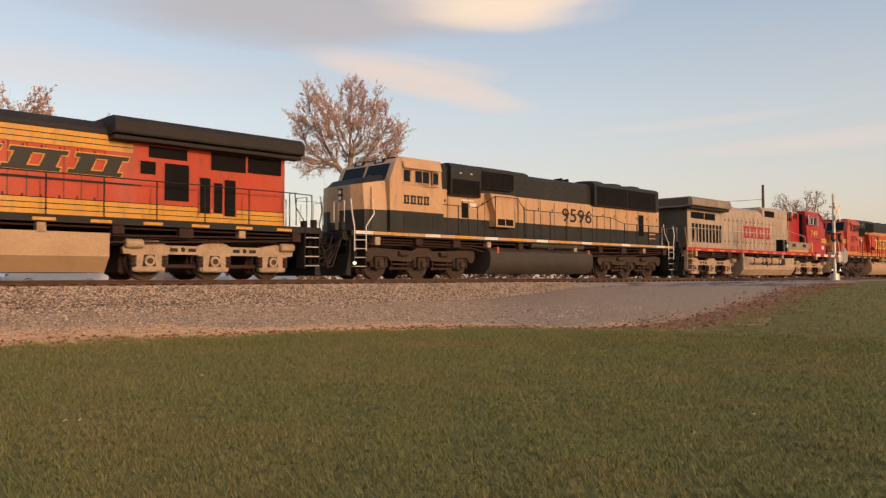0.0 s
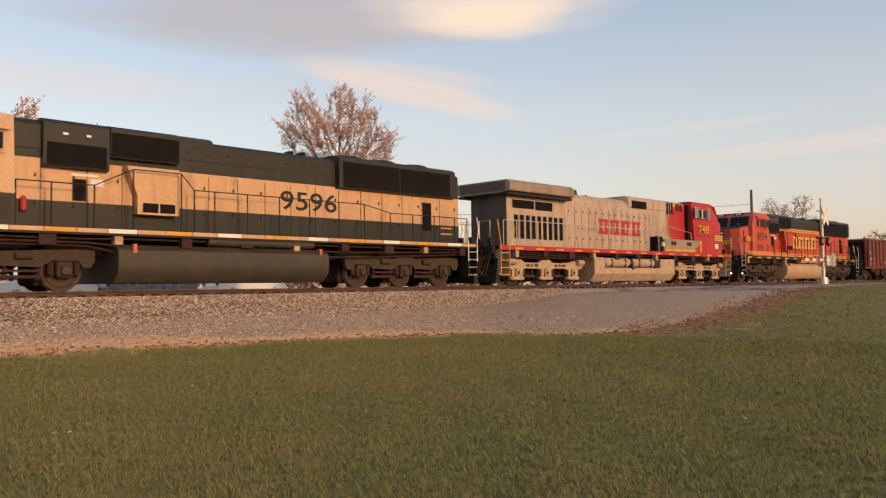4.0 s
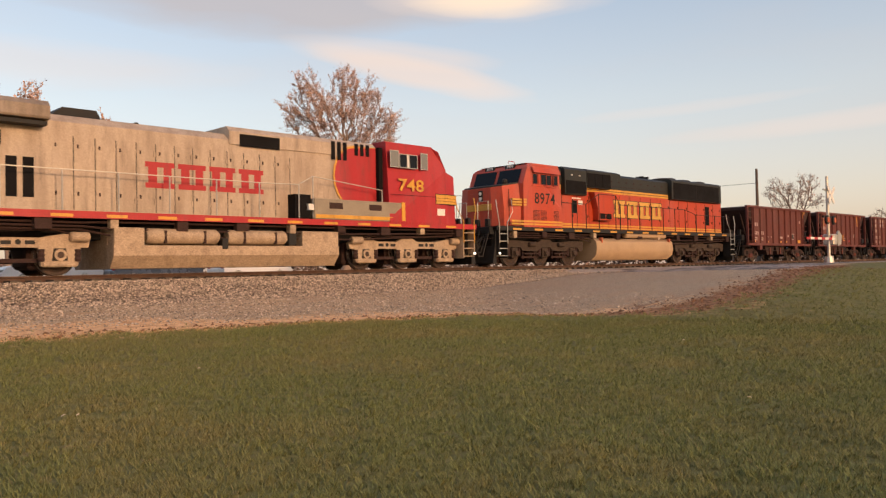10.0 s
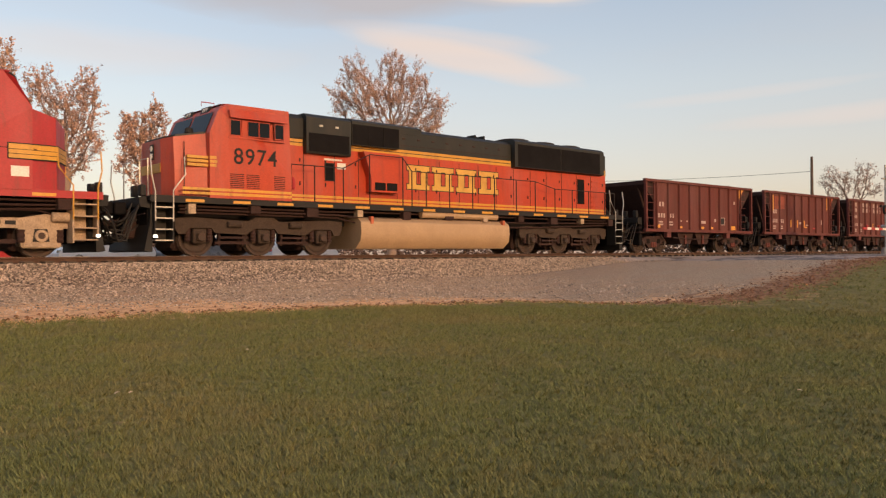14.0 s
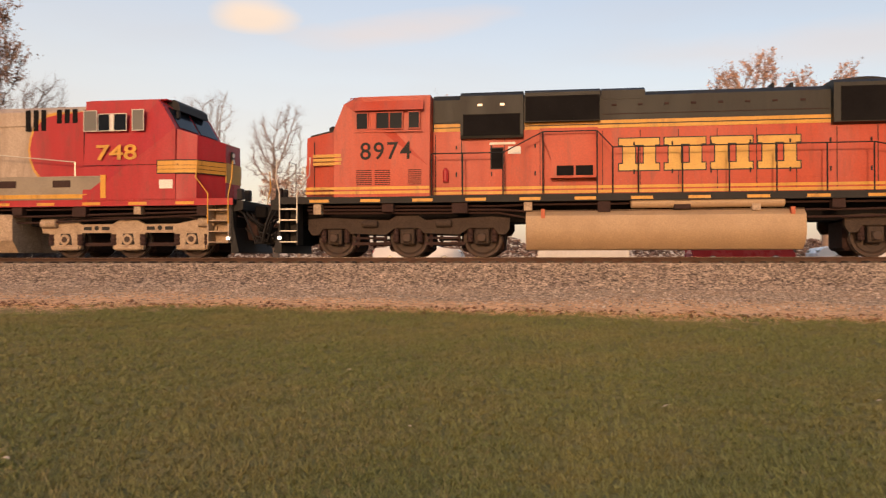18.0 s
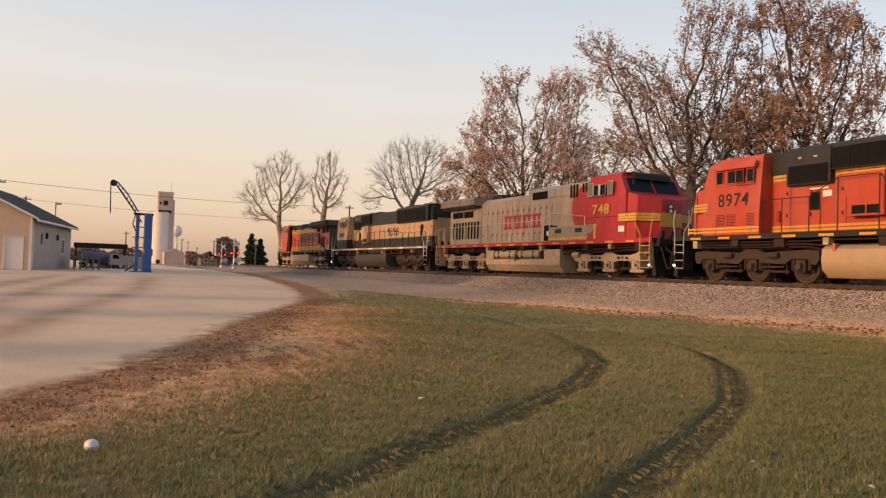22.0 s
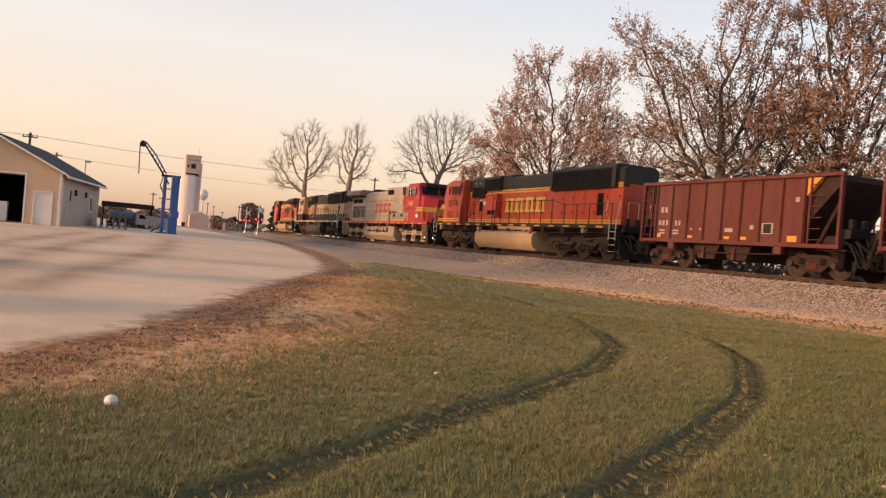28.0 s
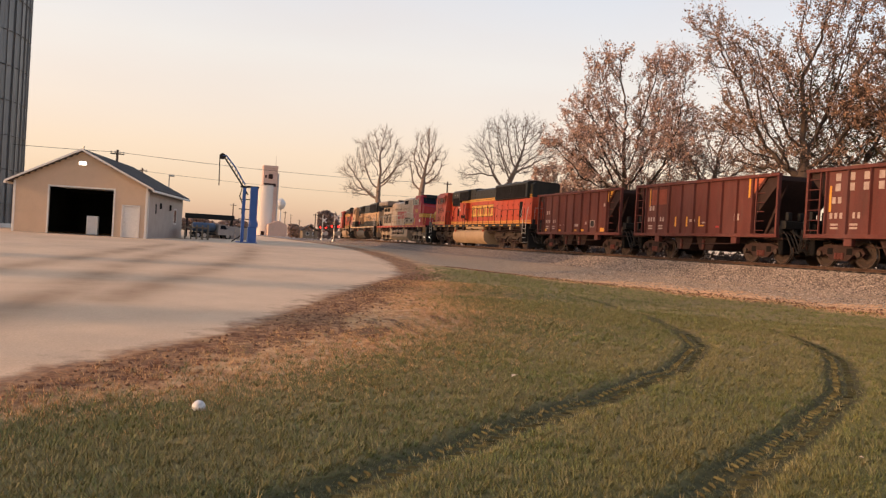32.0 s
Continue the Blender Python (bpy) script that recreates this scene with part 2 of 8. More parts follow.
ALU = surface("window_frame_metal", (0.50, 0.47, 0.42), 0.4, 0.6, stain=0.15, bump=0.02)
LAMP = glow("lit_lamp_glass", (1.0, 0.93, 0.8), 3.0)
RED_LAMP = glow("lit_red_lamp_glass", (1.0, 0.03, 0.02), 5.0)
RAIL_SIDE = surface("rusty_rail_steel", (0.10, 0.055, 0.035), 0.8, 0.3, stain=0.4, stain_size=4, bump=0.15)
TIE = surface("weathered_tie_wood", (0.10, 0.075, 0.055), 0.9, grain=0.3, stain=0.5, stain_size=3, bump=0.4)


# ---- mesh helpers ----
def part(name, bm, material, parent=None, label="", smooth=False):
    """Links a bmesh as one mesh object."""
    bmesh.ops.recalc_face_normals(bm, faces=bm.faces)
    me = bpy.data.meshes.new(name)
    bm.to_mesh(me)
    bm.free()
    for m in material if isinstance(material, (list, tuple)) else [material]:
        me.materials.append(m)
    if smooth:
        me.shade_smooth()
        me.set_sharp_from_angle(angle=radians(40))
    ob = new(name, me)
    ob.parent = parent
    return tagged(ob, label) if label else ob


def add_box(bm, x0, x1, y0, y1, z0, z1, bevel=0.0):
    m = Matrix.Translation(((x0 + x1) / 2, (y0 + y1) / 2, (z0 + z1) / 2)) @ Matrix.Diagonal((abs(x1 - x0), abs(y1 - y0), abs(z1 - z0), 1))
    vs = bmesh.ops.create_cube(bm, size=1, matrix=m)["verts"]
    if bevel:
        es = list({e for v in vs for e in v.link_edges})
        bmesh.ops.bevel(bm, geom=es, offset=bevel, segments=1, affect="EDGES", profile=0.5)
    return bm


def box(x0, x1, y0, y1, z0, z1, bevel=0.0):
    return add_box(bmesh.new(), x0, x1, y0, y1, z0, z1, bevel)


def boxes(*rows, bevel=0.0):
    bm = bmesh.new()
    for r in rows:
        add_box(bm, *r, bevel)
    return bm


def add_prism(bm, pts, lo, hi, axis="y"):
    """Extrudes a closed outline. axis y: points are (x, z); axis z: (x, y); axis x: (y, z)."""
    put = {"y": lambda p, d: (p[0], d, p[1]), "z": lambda p, d: (p[0], p[1], d), "x": lambda p, d: (d, p[0], p[1])}[axis]
    a = [bm.verts.new(put(p, lo)) for p in pts]
    b = [bm.verts.new(put(p, hi)) for p in pts]
    n = len(pts)
    bm.faces.new(a)
    bm.faces.new(b[::-1])
    for i in range(n):
        bm.faces.new((a[i], b[i], b[(i + 1) % n], a[(i + 1) % n]))
    return bm


def prism(pts, lo, hi, axis="y"):
    return add_prism(bmesh.new(), pts, lo, hi, axis)


def add_tube(bm, pts, r, n=6, r_end=None):
    """A tube along a line of points, tapering from r to r_end."""
    pts = [Vector(p) for p in pts]
    rings = []
    for i, p in enumerate(pts):
        d = (pts[min(i + 1, len(pts) - 1)] - pts[max(i - 1, 0)]).normalized()
        u = d.orthogonal().normalized() if abs(d.z) > 0.95 or not rings else d.cross(Vector((0, 0, 1))).normalized()
        if abs(d.z) <= 0.95:
            u = d.cross(Vector((0, 0, 1))).normalized()
        else:
            u = d.cross(Vector((0, 1, 0))).normalized()
        w = d.cross(u)
        rr = r if r_end is None else r + (r_end - r) * i / max(1, len(pts) - 1)
        rings.append([bm.verts.new(p + rr * (math.cos(k * math.tau / n) * u + math.sin(k * math.tau / n) * w)) for k in range(n)])
    for a, b in zip(rings, rings[1:]):
        for k in range(n):
            bm.faces.new((a[k], a[(k + 1) % n], b[(k + 1) % n], b[k]))
    bm.faces.new(rings[0][::-1])
    bm.faces.new(rings[-1])
    return bm


def tube(pts, r, n=6):
    return add_tube(bmesh.new(), pts, r, n)


def lathe(profile, n=20, axis="y"):
    """Turns (radius, along) points round an axis."""
    bm = bmesh.new()
    rings = []
    for r, d in profile:
        ring = []
        for k in range(n):
            c, s = math.cos(k * math.tau / n) * r, math.sin(k * math.tau / n) * r
            ring.append(bm.verts.new((c, d, s) if axis == "y" else (d, c, s) if axis == "x" else (c, s, d)))
        rings.append(ring)
    for a, b in zip(rings, rings[1:]):
        for k in range(n):
            bm.faces.new((a[k], a[(k + 1) % n], b[(k + 1) % n], b[k]))
    bm.faces.new(rings[0])
    bm.faces.new(rings[-1][::-1])
    return bm


def writing(name, text, size, material, parent, place, spread=1.0, bold=0.012, flip=False, wide=1.0):
    """Letters that stand upright on a side that faces -y (or +y when flipped)."""
    cu = bpy.data.curves.new("letters", "FONT")
    cu.body, cu.size, cu.align_x, cu.align_y, cu.offset, cu.extrude, cu.space_character = text, size, "CENTER", "CENTER", bold, 0.002, spread
    cu.resolution_u = 3
    tmp = new("letters", cu)
    me = bpy.data.meshes.new_from_object(tmp.evaluated_get(bpy.context.evaluated_depsgraph_get()))
    bpy.data.objects.remove(tmp)
    me.materials.clear()
    me.materials.append(material)
    ob = new(name, me)
    ob.parent = parent
    ob.matrix_basis = pose(*place, 90, 0, 180 if flip else 0) @ Matrix.Diagonal((wide, 1, 1, 1))
    return ob


def thing(name, label, category, group="", kind="", at=(0, 0, 0)):
    ob = new(name)
    ob.location = at
    ob.empty_display_size = 0.3
    return tagged(ob, label, category, group, kind)


# ---- ground ----
LOT_EDGE = ([-300, -80, -50, -35, -25, -19, -14.5, -11.2, -9.7, -8.5, -7.2, -5.5, -4], [16, 13.2, 10.6, 8.6, 6.6, 4.0, 2.2, 0.86, 0.0, -0.7, -1.4, -3, -8])
DIRT_EDGE = ([-300, -60, -30, -25.7, -17.8, -12.2, -9.6, -8.1, -7.2, -6.4, -4], [17, 13.6, 9.0, 7.9, 5.9, 4.5, 2.4, 1.3, 0.5, -0.8, -5])
LAWN_EDGE = ([-300, -42, -36, -33, -30, -26, -17, -8, 0, 7.5, 10, 14, 15.5, 16.5, 18, 21, 27, 45, 60, 300], [-80, -80, 7.5, 10.6, 12.6, 14.2, 15.4, 16.0, 15.4, 14.9, 14.3, 13.6, 12.0, 9.6, 8.9, 9.0, 10.0, 14.6, 16.0, 17])


def smooth01(v, a, b):
    s = np.clip((v - a) / (b - a), 0, 1)
    return s * s * (3 - 2 * s)


def ground_height(x, y):
    """Height of the ground: lawn, gravel shoulder, ballast bed, road hump and paved lot."""
    x, y = np.asarray(x, float), np.asarray(y, float)
    base = np.interp(y - track_bend(x), [-60, 0, 6, 10, 15, 18, 19.5, 21.1, 21.4, 24.1, 24.4, 26.0, 30, 60], [0.2, 0.22, 0.26, 0.34, 0.47, 0.74, 0.92, 1.40, 1.42, 1.42, 1.40, 1.1, 1.15, 1.15])
    hump = np.interp(x, [11, 16, 21, 27, 45, 70], [0, 0.12, 0.52, 0.84, 0.97, 1.0])
    raised = 0.26 + 1.16 * hump * smooth01(y, 2.0, 10.0)
    lot = np.interp(x, [-300, -60, -30, -14, -7], [1.2, 0.85, 0.62, 0.40, 0.28])
    left = smooth01(-x, 5, 16) * (1 - smooth01(y, np.interp(x, *DIRT_EDGE), np.interp(x, *DIRT_EDGE) + 7))
    h = np.maximum(base, raised)
    h = h * (1 - left) + np.maximum(lot, 0) * left
    rough = 0.018 * np.sin(x * 1.7 + 1.3 * np.sin(y * 0.9)) * np.cos(y * 1.3 + x * 0.4) + 0.010 * np.sin(x * 4.1 - y * 3.3)
    return h + rough * (1 - left * 0.8) * (np.abs(y - track_bend(x) - 22.75) > 1.8)


RUTS = [([(-3.3, -0.6), (-4.03, 0.51), (-4.73, 1.3), (-5.71, 2.45), (-6.73, 3.75), (-8.43, 5.71), (-10.34, 7.34), (-12.11, 8.27), (-15, 9.2), (-20, 10.2)]),
        ([(-3.0, 1.6), (-3.63, 2.52), (-4.26, 3.37), (-5.4, 4.89), (-6.87, 6.74), (-8.96, 8.65), (-10.89, 9.87), (-13.6, 10.81), (-16.71, 11.21), (-22, 12.0)])]


def rut_depth(x, y):
    """1 in the middle of a wheel rut in the lawn, 0 beside it."""
    x, y = np.asarray(x, float), np.asarray(y, float)
    best = np.full(x.shape, 9.0)
    for line in RUTS:
        for (ax, ay), (bx, by) in zip(line, line[1:]):
            k = np.clip(((x - ax) * (bx - ax) + (y - ay) * (by - ay)) / ((bx - ax) ** 2 + (by - ay) ** 2), 0, 1)
            fade = 1 + 1.2 * np.clip((ay - 8) / 3, 0, 1)
            best = np.minimum(best, np.hypot(x - ax - k * (bx - ax), y - ay - k * (by - ay)) * fade)
    return 1 - smooth01(best, 0.13, 0.29)


DRIVEN = [[(-9, -2.9), (-15.1, -2.1), (-23, -1.8), (-32.5, -0.8), (-47, 0.7)], [(-12, -6.5), (-18, -4.6), (-24, -3.4), (-34.8, -2.3), (-48, -1)], [(-14, -1.2), (-20, -0.2), (-30, 1.8), (-45, 3.2)]]


def driven(x, y):
    """1 on the dusty wheel paths across the paved lot."""
    x, y = np.asarray(x, float), np.asarray(y, float)
    out = np.zeros(x.shape)
    for line in DRIVEN:
        for (ax, ay), (bx, by) in zip(line, line[1:]):
            k = np.clip(((x - ax) * (bx - ax) + (y - ay) * (by - ay)) / ((bx - ax) ** 2 + (by - ay) ** 2), 0, 1)
            out = np.maximum(out, np.exp(-(np.hypot(x - ax - k * (bx - ax), y - ay - k * (by - ay)) / 0.55) ** 2))
    return out


def dryness(x, y):
    """0 on green lawn, 1 on the parched side towards the paved lot."""
    return smooth01(-np.asarray(x, float) - 0.5 * np.asarray(y, float), 0.5, 7.5) * 0.9 + 0.04


def axis_steps(lo, hi, step, far_lo, far_hi):
    mid = np.arange(lo, hi + step / 2, step)
    out, d, p = [], step, hi
    while p < far_hi:
        d *= 1.35
        p += d
        out.append(p)
    pre, d, p = [], step, lo
    while p > far_lo:
        d *= 1.35
        p -= d
        pre.append(p)
    return np.array(pre[::-1] + list(mid) + out)


def build_ground():
    xs, ys = axis_steps(-34, 48, 0.28, -3000, 3000), axis_steps(-4, 27, 0.25, -3000, 3000)
    # a finer mesh where wheel ruts cross the lawn
    xs = np.sort(np.concatenate([xs, *[xs[(xs > -13) & (xs < -2.6)] + k * 0.28 / 3 for k in (1, 2)]]))
    ys = np.sort(np.concatenate([ys, *[ys[(ys > -1) & (ys < 11)] + k * 0.25 / 3 for k in (1, 2)]]))
    gx, gy = np.meshgrid(xs, ys)
    x, y = gx.ravel(), gy.ravel()
    lawn = np.maximum(smooth01(np.interp(x, *LAWN_EDGE) - y, -0.45, 0.45), smooth01(y, 62, 66) * (x > -60))
    lot = smooth01(np.interp(x, *LOT_EDGE) - y, -0.25, 0.35) * (x < -3) * smooth01(y, -70, -60)
    dirt = smooth01(np.interp(x, *DIRT_EDGE) + 0.2 - y, -0.9, 0.7) * (x < -3) * 0.82
    strip = np.exp(-((y - np.interp(x, *LAWN_EDGE) - 0.75) / (1.15 + 0.35 * np.sin(x * 0.42) + 0.2 * np.sin(x * 1.13))) ** 2)
    dirt = np.maximum(dirt, strip * np.interp(x, [-40, -20, 12, 16, 20], [0.9, 0.95, 0.9, 0.8, 0.4]))
    road = smooth01(y - np.interp(x, *LAWN_EDGE), 0.3, 1.5) * smooth01(x + 0.55 * (y - 21), 26.5, 30) * (1 - smooth01(x, 95, 110))
    road = np.maximum(road, smooth01(y, 27.5, 28.5) * (1 - smooth01(y, 60, 64)) * 0.9)
    bed = y - track_bend(x)
    ballast = smooth01(bed, 18.7, 19.3) * (1 - smooth01(bed, 26.0, 26.6)) * (1 - road)
    rut = rut_depth(x, y)
    z = ground_height(x, y) - 0.05 * rut * lawn
    n, m = len(xs), len(ys)
    i = np.arange((m - 1) * n).reshape(m - 1, n)[:, :-1].ravel()
    faces = np.stack([i, i + 1, i + n + 1, i + n], 1)
    me = bpy.data.meshes.new("ground")
    me.from_pydata(np.stack([x, y, z], 1).tolist(), [], faces.tolist())
    for name, value in (("lawn", lawn), ("lot", lot), ("dirt", dirt), ("road", road), ("ballast", ballast), ("rut", rut), ("driven", driven(x, y)), ("dry", dryness(x, y)), ("strip", strip * (x > -34) * (x < 17)), ("mud", np.maximum(np.exp(-((np.interp(x, *LOT_EDGE) + 0.4 - y) / 0.75) ** 2) * (x < -4), np.exp(-((np.interp(x, *LAWN_EDGE) + 0.35 - y) / 0.75) ** 2) * (x > 14.5) * (x < 40)))):
        me.attributes.new(name, "FLOAT", "POINT").data.foreach_set("value", value.astype(np.float32))
    me.shade_smooth()
    me.materials.append(ground_material())
    tagged(new("ground", me), "mown lawn, gravel shoulder, ballast bed and paved lot", "ground", kind="structure")


def ground_material():
    m = bpy.data.materials.new("ground_cover")
    m.use_nodes = True
    t = m.node_tree
    b = t.nodes["Principled BSDF"]
    where = t.nodes.new("ShaderNodeNewGeometry").outputs["Position"]

    def noise(scale, detail=5.0, stretch=None):
        n = node(t, "ShaderNodeTexNoise", Scale=scale, Detail=detail, Roughness=0.6)
        if stretch:
            mp = t.nodes.new("ShaderNodeMapping")
            mp.inputs["Scale"].default_value = stretch
            t.links.new(where, mp.inputs[0])
            t.links.new(mp.outputs[0], n.inputs[0])
        else:
            t.links.new(where, n.inputs[0])
        return n.outputs[0]

    def zone(name):
        n = t.nodes.new("ShaderNodeAttribute")
        n.attribute_name = name
        return n.outputs["Fac"]

    ragged, fine, wide, mid = noise(2.4, 8.0), noise(42, 4.0), noise(0.22, 4.0), noise(6.0, 6.0)

    def cut(name, sharp=2.2, rag=1.1):
        v = math_node(t, "ADD", zone(name), math_node(t, "MULTIPLY", math_node(t, "SUBTRACT", ragged, 0.5), rag))
        return math_node(t, "ADD", math_node(t, "MULTIPLY", math_node(t, "SUBTRACT", v, 0.5), sharp), 0.5, clamp=True)

    gravel = ramp(t, noise(26, 6.0), [(0.34, (0.10, 0.07, 0.045)), (0.48, (0.37, 0.27, 0.175)), (0.64, (0.68, 0.52, 0.345))])
    gravel = mix_color(t, ramp(t, noise(1.4, 7.0, (0.25, 1.6, 1)), [(0.42, 0.0), (0.7, 0.55)]), gravel, (0.44, 0.27, 0.16))
    stones = t.nodes.new("ShaderNodeTexVoronoi")
    stones.inputs["Scale"].default_value = 17
    t.links.new(where, stones.inputs[0])
    gray = ramp(t, stones.outputs["Color"], [(0.1, (0.05, 0.038, 0.03)), (0.5, (0.22, 0.16, 0.12)), (0.9, (0.55, 0.43, 0.33))])
    col = mix_color(t, zone("ballast"), gravel, gray)
    soil = ramp(t, mid, [(0.3, (0.34, 0.15, 0.066)), (0.5, (0.64, 0.36, 0.17)), (0.7, (0.82, 0.54, 0.29))])
    soil = mix_color(t, ramp(t, noise(1.3, 8.0, (0.6, 1.9, 1)), [(0.54, 0.0), (0.60, 0.85)]), soil, (0.13, 0.055, 0.03))
    grass = ramp(t, mid, [(0.25, (0.09, 0.09, 0.029)), (0.5, (0.17, 0.157, 0.052)), (0.75, (0.265, 0.225, 0.084))])
    grass = mix_color(t, ramp(t, wide, [(0.35, 0.0), (0.7, 0.45)]), grass, (0.18, 0.15, 0.06))
    grass = mix_color(t, math_node(t, "MULTIPLY", zone("dry"), ramp(t, mid, [(0.3, 0.25), (0.7, 0.8)])), grass, (0.44, 0.30, 0.14))
    grass = mix_color(t, math_node(t, "MULTIPLY", cut("rut", 2.0, 0.5), 0.85), grass, (0.075, 0.066, 0.027))
    col = mix_color(t, cut("lawn"), col, grass)
    col = mix_color(t, cut("dirt", 1.6, 1.5), col, soil)
    col = mix_color(t, math_node(t, "MULTIPLY", cut("strip", 1.8, 1.2), 0.8), col, ramp(t, mid, [(0.3, (0.44, 0.235, 0.115)), (0.55, (0.84, 0.52, 0.28))]))
    asphalt = ramp(t, noise(1.1, 7.0, (0.4, 1.6, 1)), [(0.3, (0.10, 0.08, 0.072)), (0.55, (0.20, 0.165, 0.15)), (0.75, (0.33, 0.28, 0.25))])
    asphalt = mix_color(t, ramp(t, noise(0.5, 6.0, (0.3, 1.3, 1)), [(0.46, 0.0), (0.50, 0.9)]), asphalt, (0.50, 0.41, 0.35))
    asphalt = mix_color(t, ramp(t, noise(0.8, 7.0, (0.25, 1.5, 1)), [(0.56, 0.0), (0.60, 0.85)]), asphalt, (0.05, 0.040, 0.036))
    asphalt = mix_color(t, 0.35, asphalt, ramp(t, fine, [(0.3, (0.1, 0.085, 0.075)), (0.7, (0.34, 0.29, 0.26))]))
    col = mix_color(t, cut("road", 2.5, 0.9), col, asphalt)
    concrete = ramp(t, noise(0.16, 5.0), [(0.3, (0.68, 0.46, 0.275)), (0.55, (0.82, 0.56, 0.34)), (0.75, (0.88, 0.615, 0.38))])
    concrete = mix_color(t, 0.22, concrete, ramp(t, noise(1.3, 8.0), [(0.3, (0.42, 0.28, 0.17)), (0.7, (0.80, 0.57, 0.36))]))
    concrete = mix_color(t, 0.18, concrete, ramp(t, fine, [(0.35, (0.3, 0.21, 0.16)), (0.65, (0.85, 0.66, 0.52))]))
    concrete = mix_color(t, math_node(t, "MULTIPLY", zone("driven"), ramp(t, noise(0.7, 5.0), [(0.3, 0.35), (0.65, 0.85)])), concrete, (0.36, 0.22, 0.125))
    col = mix_color(t, cut("lot", 3.0, 0.5), col, concrete)
    col = mix_color(t, math_node(t, "MULTIPLY", cut("mud", 2.2, 1.6), 0.85), col, ramp(t, mid, [(0.35, (0.13, 0.052, 0.025)), (0.65, (0.40, 0.20, 0.095))]))
    t.links.new(col, b.inputs["Base Color"])
    b.inputs["Roughness"].default_value = 0.95
    b.inputs["Specular IOR Level"].default_value = 0.2
    bump = node(t, "ShaderNodeBump", Strength=0.6, Distance=0.03)
    t.links.new(math_node(t, "MULTIPLY", math_node(t, "ADD", fine, stones.outputs["Distance"]), math_node(t, "SUBTRACT", 1.0, math_node(t, "MULTIPLY", zone("lot"), 0.9))), bump.inputs["Height"])
    t.links.new(bump.outputs[0], b.inputs["Normal"])
    return m


build_ground()


def scatter(name, places, shape_verts, shape_faces, material, label, category):
    """Many small pieces as one mesh of kind stuff. places: (x, y, z, size, turn, tilt, squash) rows."""
    sv = np.array(shape_verts, float)
    p = np.asarray(places, float)
    n, k = len(p), len(sv)
    c, s = np.cos(p[:, 4])[:, None], np.sin(p[:, 4])[:, None]
    vx, vy, vz = sv[None, :, 0] * p[:, 3:4], sv[None, :, 1] * p[:, 3:4] * p[:, 6:7], sv[None, :, 2] * p[:, 3:4]
    tx = vx + vz * np.sin(p[:, 5:6])
    out = np.stack([p[:, 0:1] + tx * c - vy * s, p[:, 1:2] + tx * s + vy * c, p[:, 2:3] + vz * np.cos(p[:, 5:6])], 2).reshape(-1, 3)
    f = np.array(shape_faces)
    faces = (f[None] + (np.arange(n) * k)[:, None, None]).reshape(-1, f.shape[1])
    me = bpy.data.meshes.new(name)
    me.from_pydata(out.tolist(), [], faces.tolist())
    me.materials.append(material)
    return tagged(new(name, me), label, category, kind="stuff")


STONE = surface("crushed_limestone", (0.43, 0.335, 0.25), 0.9, grain=0.25, stain=0.4, stain_color=(0.13, 0.09, 0.07), bump=0.2, island=0.75)
GRASS = surface("grass_blade", (0.190, 0.198, 0.066), 0.7, grain=0.2, stain=0.85, stain_color=(0.27, 0.21, 0.088), stain_size=0.5, bump=0, spec=0.2, island=0.42)
DRY = surface("dry_grass_blade", (0.68, 0.40, 0.19), 0.9, grain=0.2, stain=0.5, stain_color=(0.27, 0.12, 0.05), bump=0, spec=0.1, island=0.4)
PARCHED = surface("parched_grass_blade", (0.30, 0.25, 0.115), 0.8, grain=0.2, stain=0.4, stain_color=(0.22, 0.19, 0.075), stain_size=0.6, bump=0, spec=0.2, island=0.25)
CLOD = surface("dark_soil_clod", (0.20, 0.092, 0.046), 0.95, grain=0.3, stain=0.4, bump=0.3, island=0.5)
PRESSED = surface("pressed_grass", (0.125, 0.105, 0.042), 0.85, grain=0.2, stain=0.5, bump=0, spec=0.1, island=0.5)
STRAW = surface("straw_blade", (0.29, 0.24, 0.11), 0.8, grain=0.2, stain=0.3, bump=0, spec=0.2, island=0.4)
rng = np.random.default_rng(7)


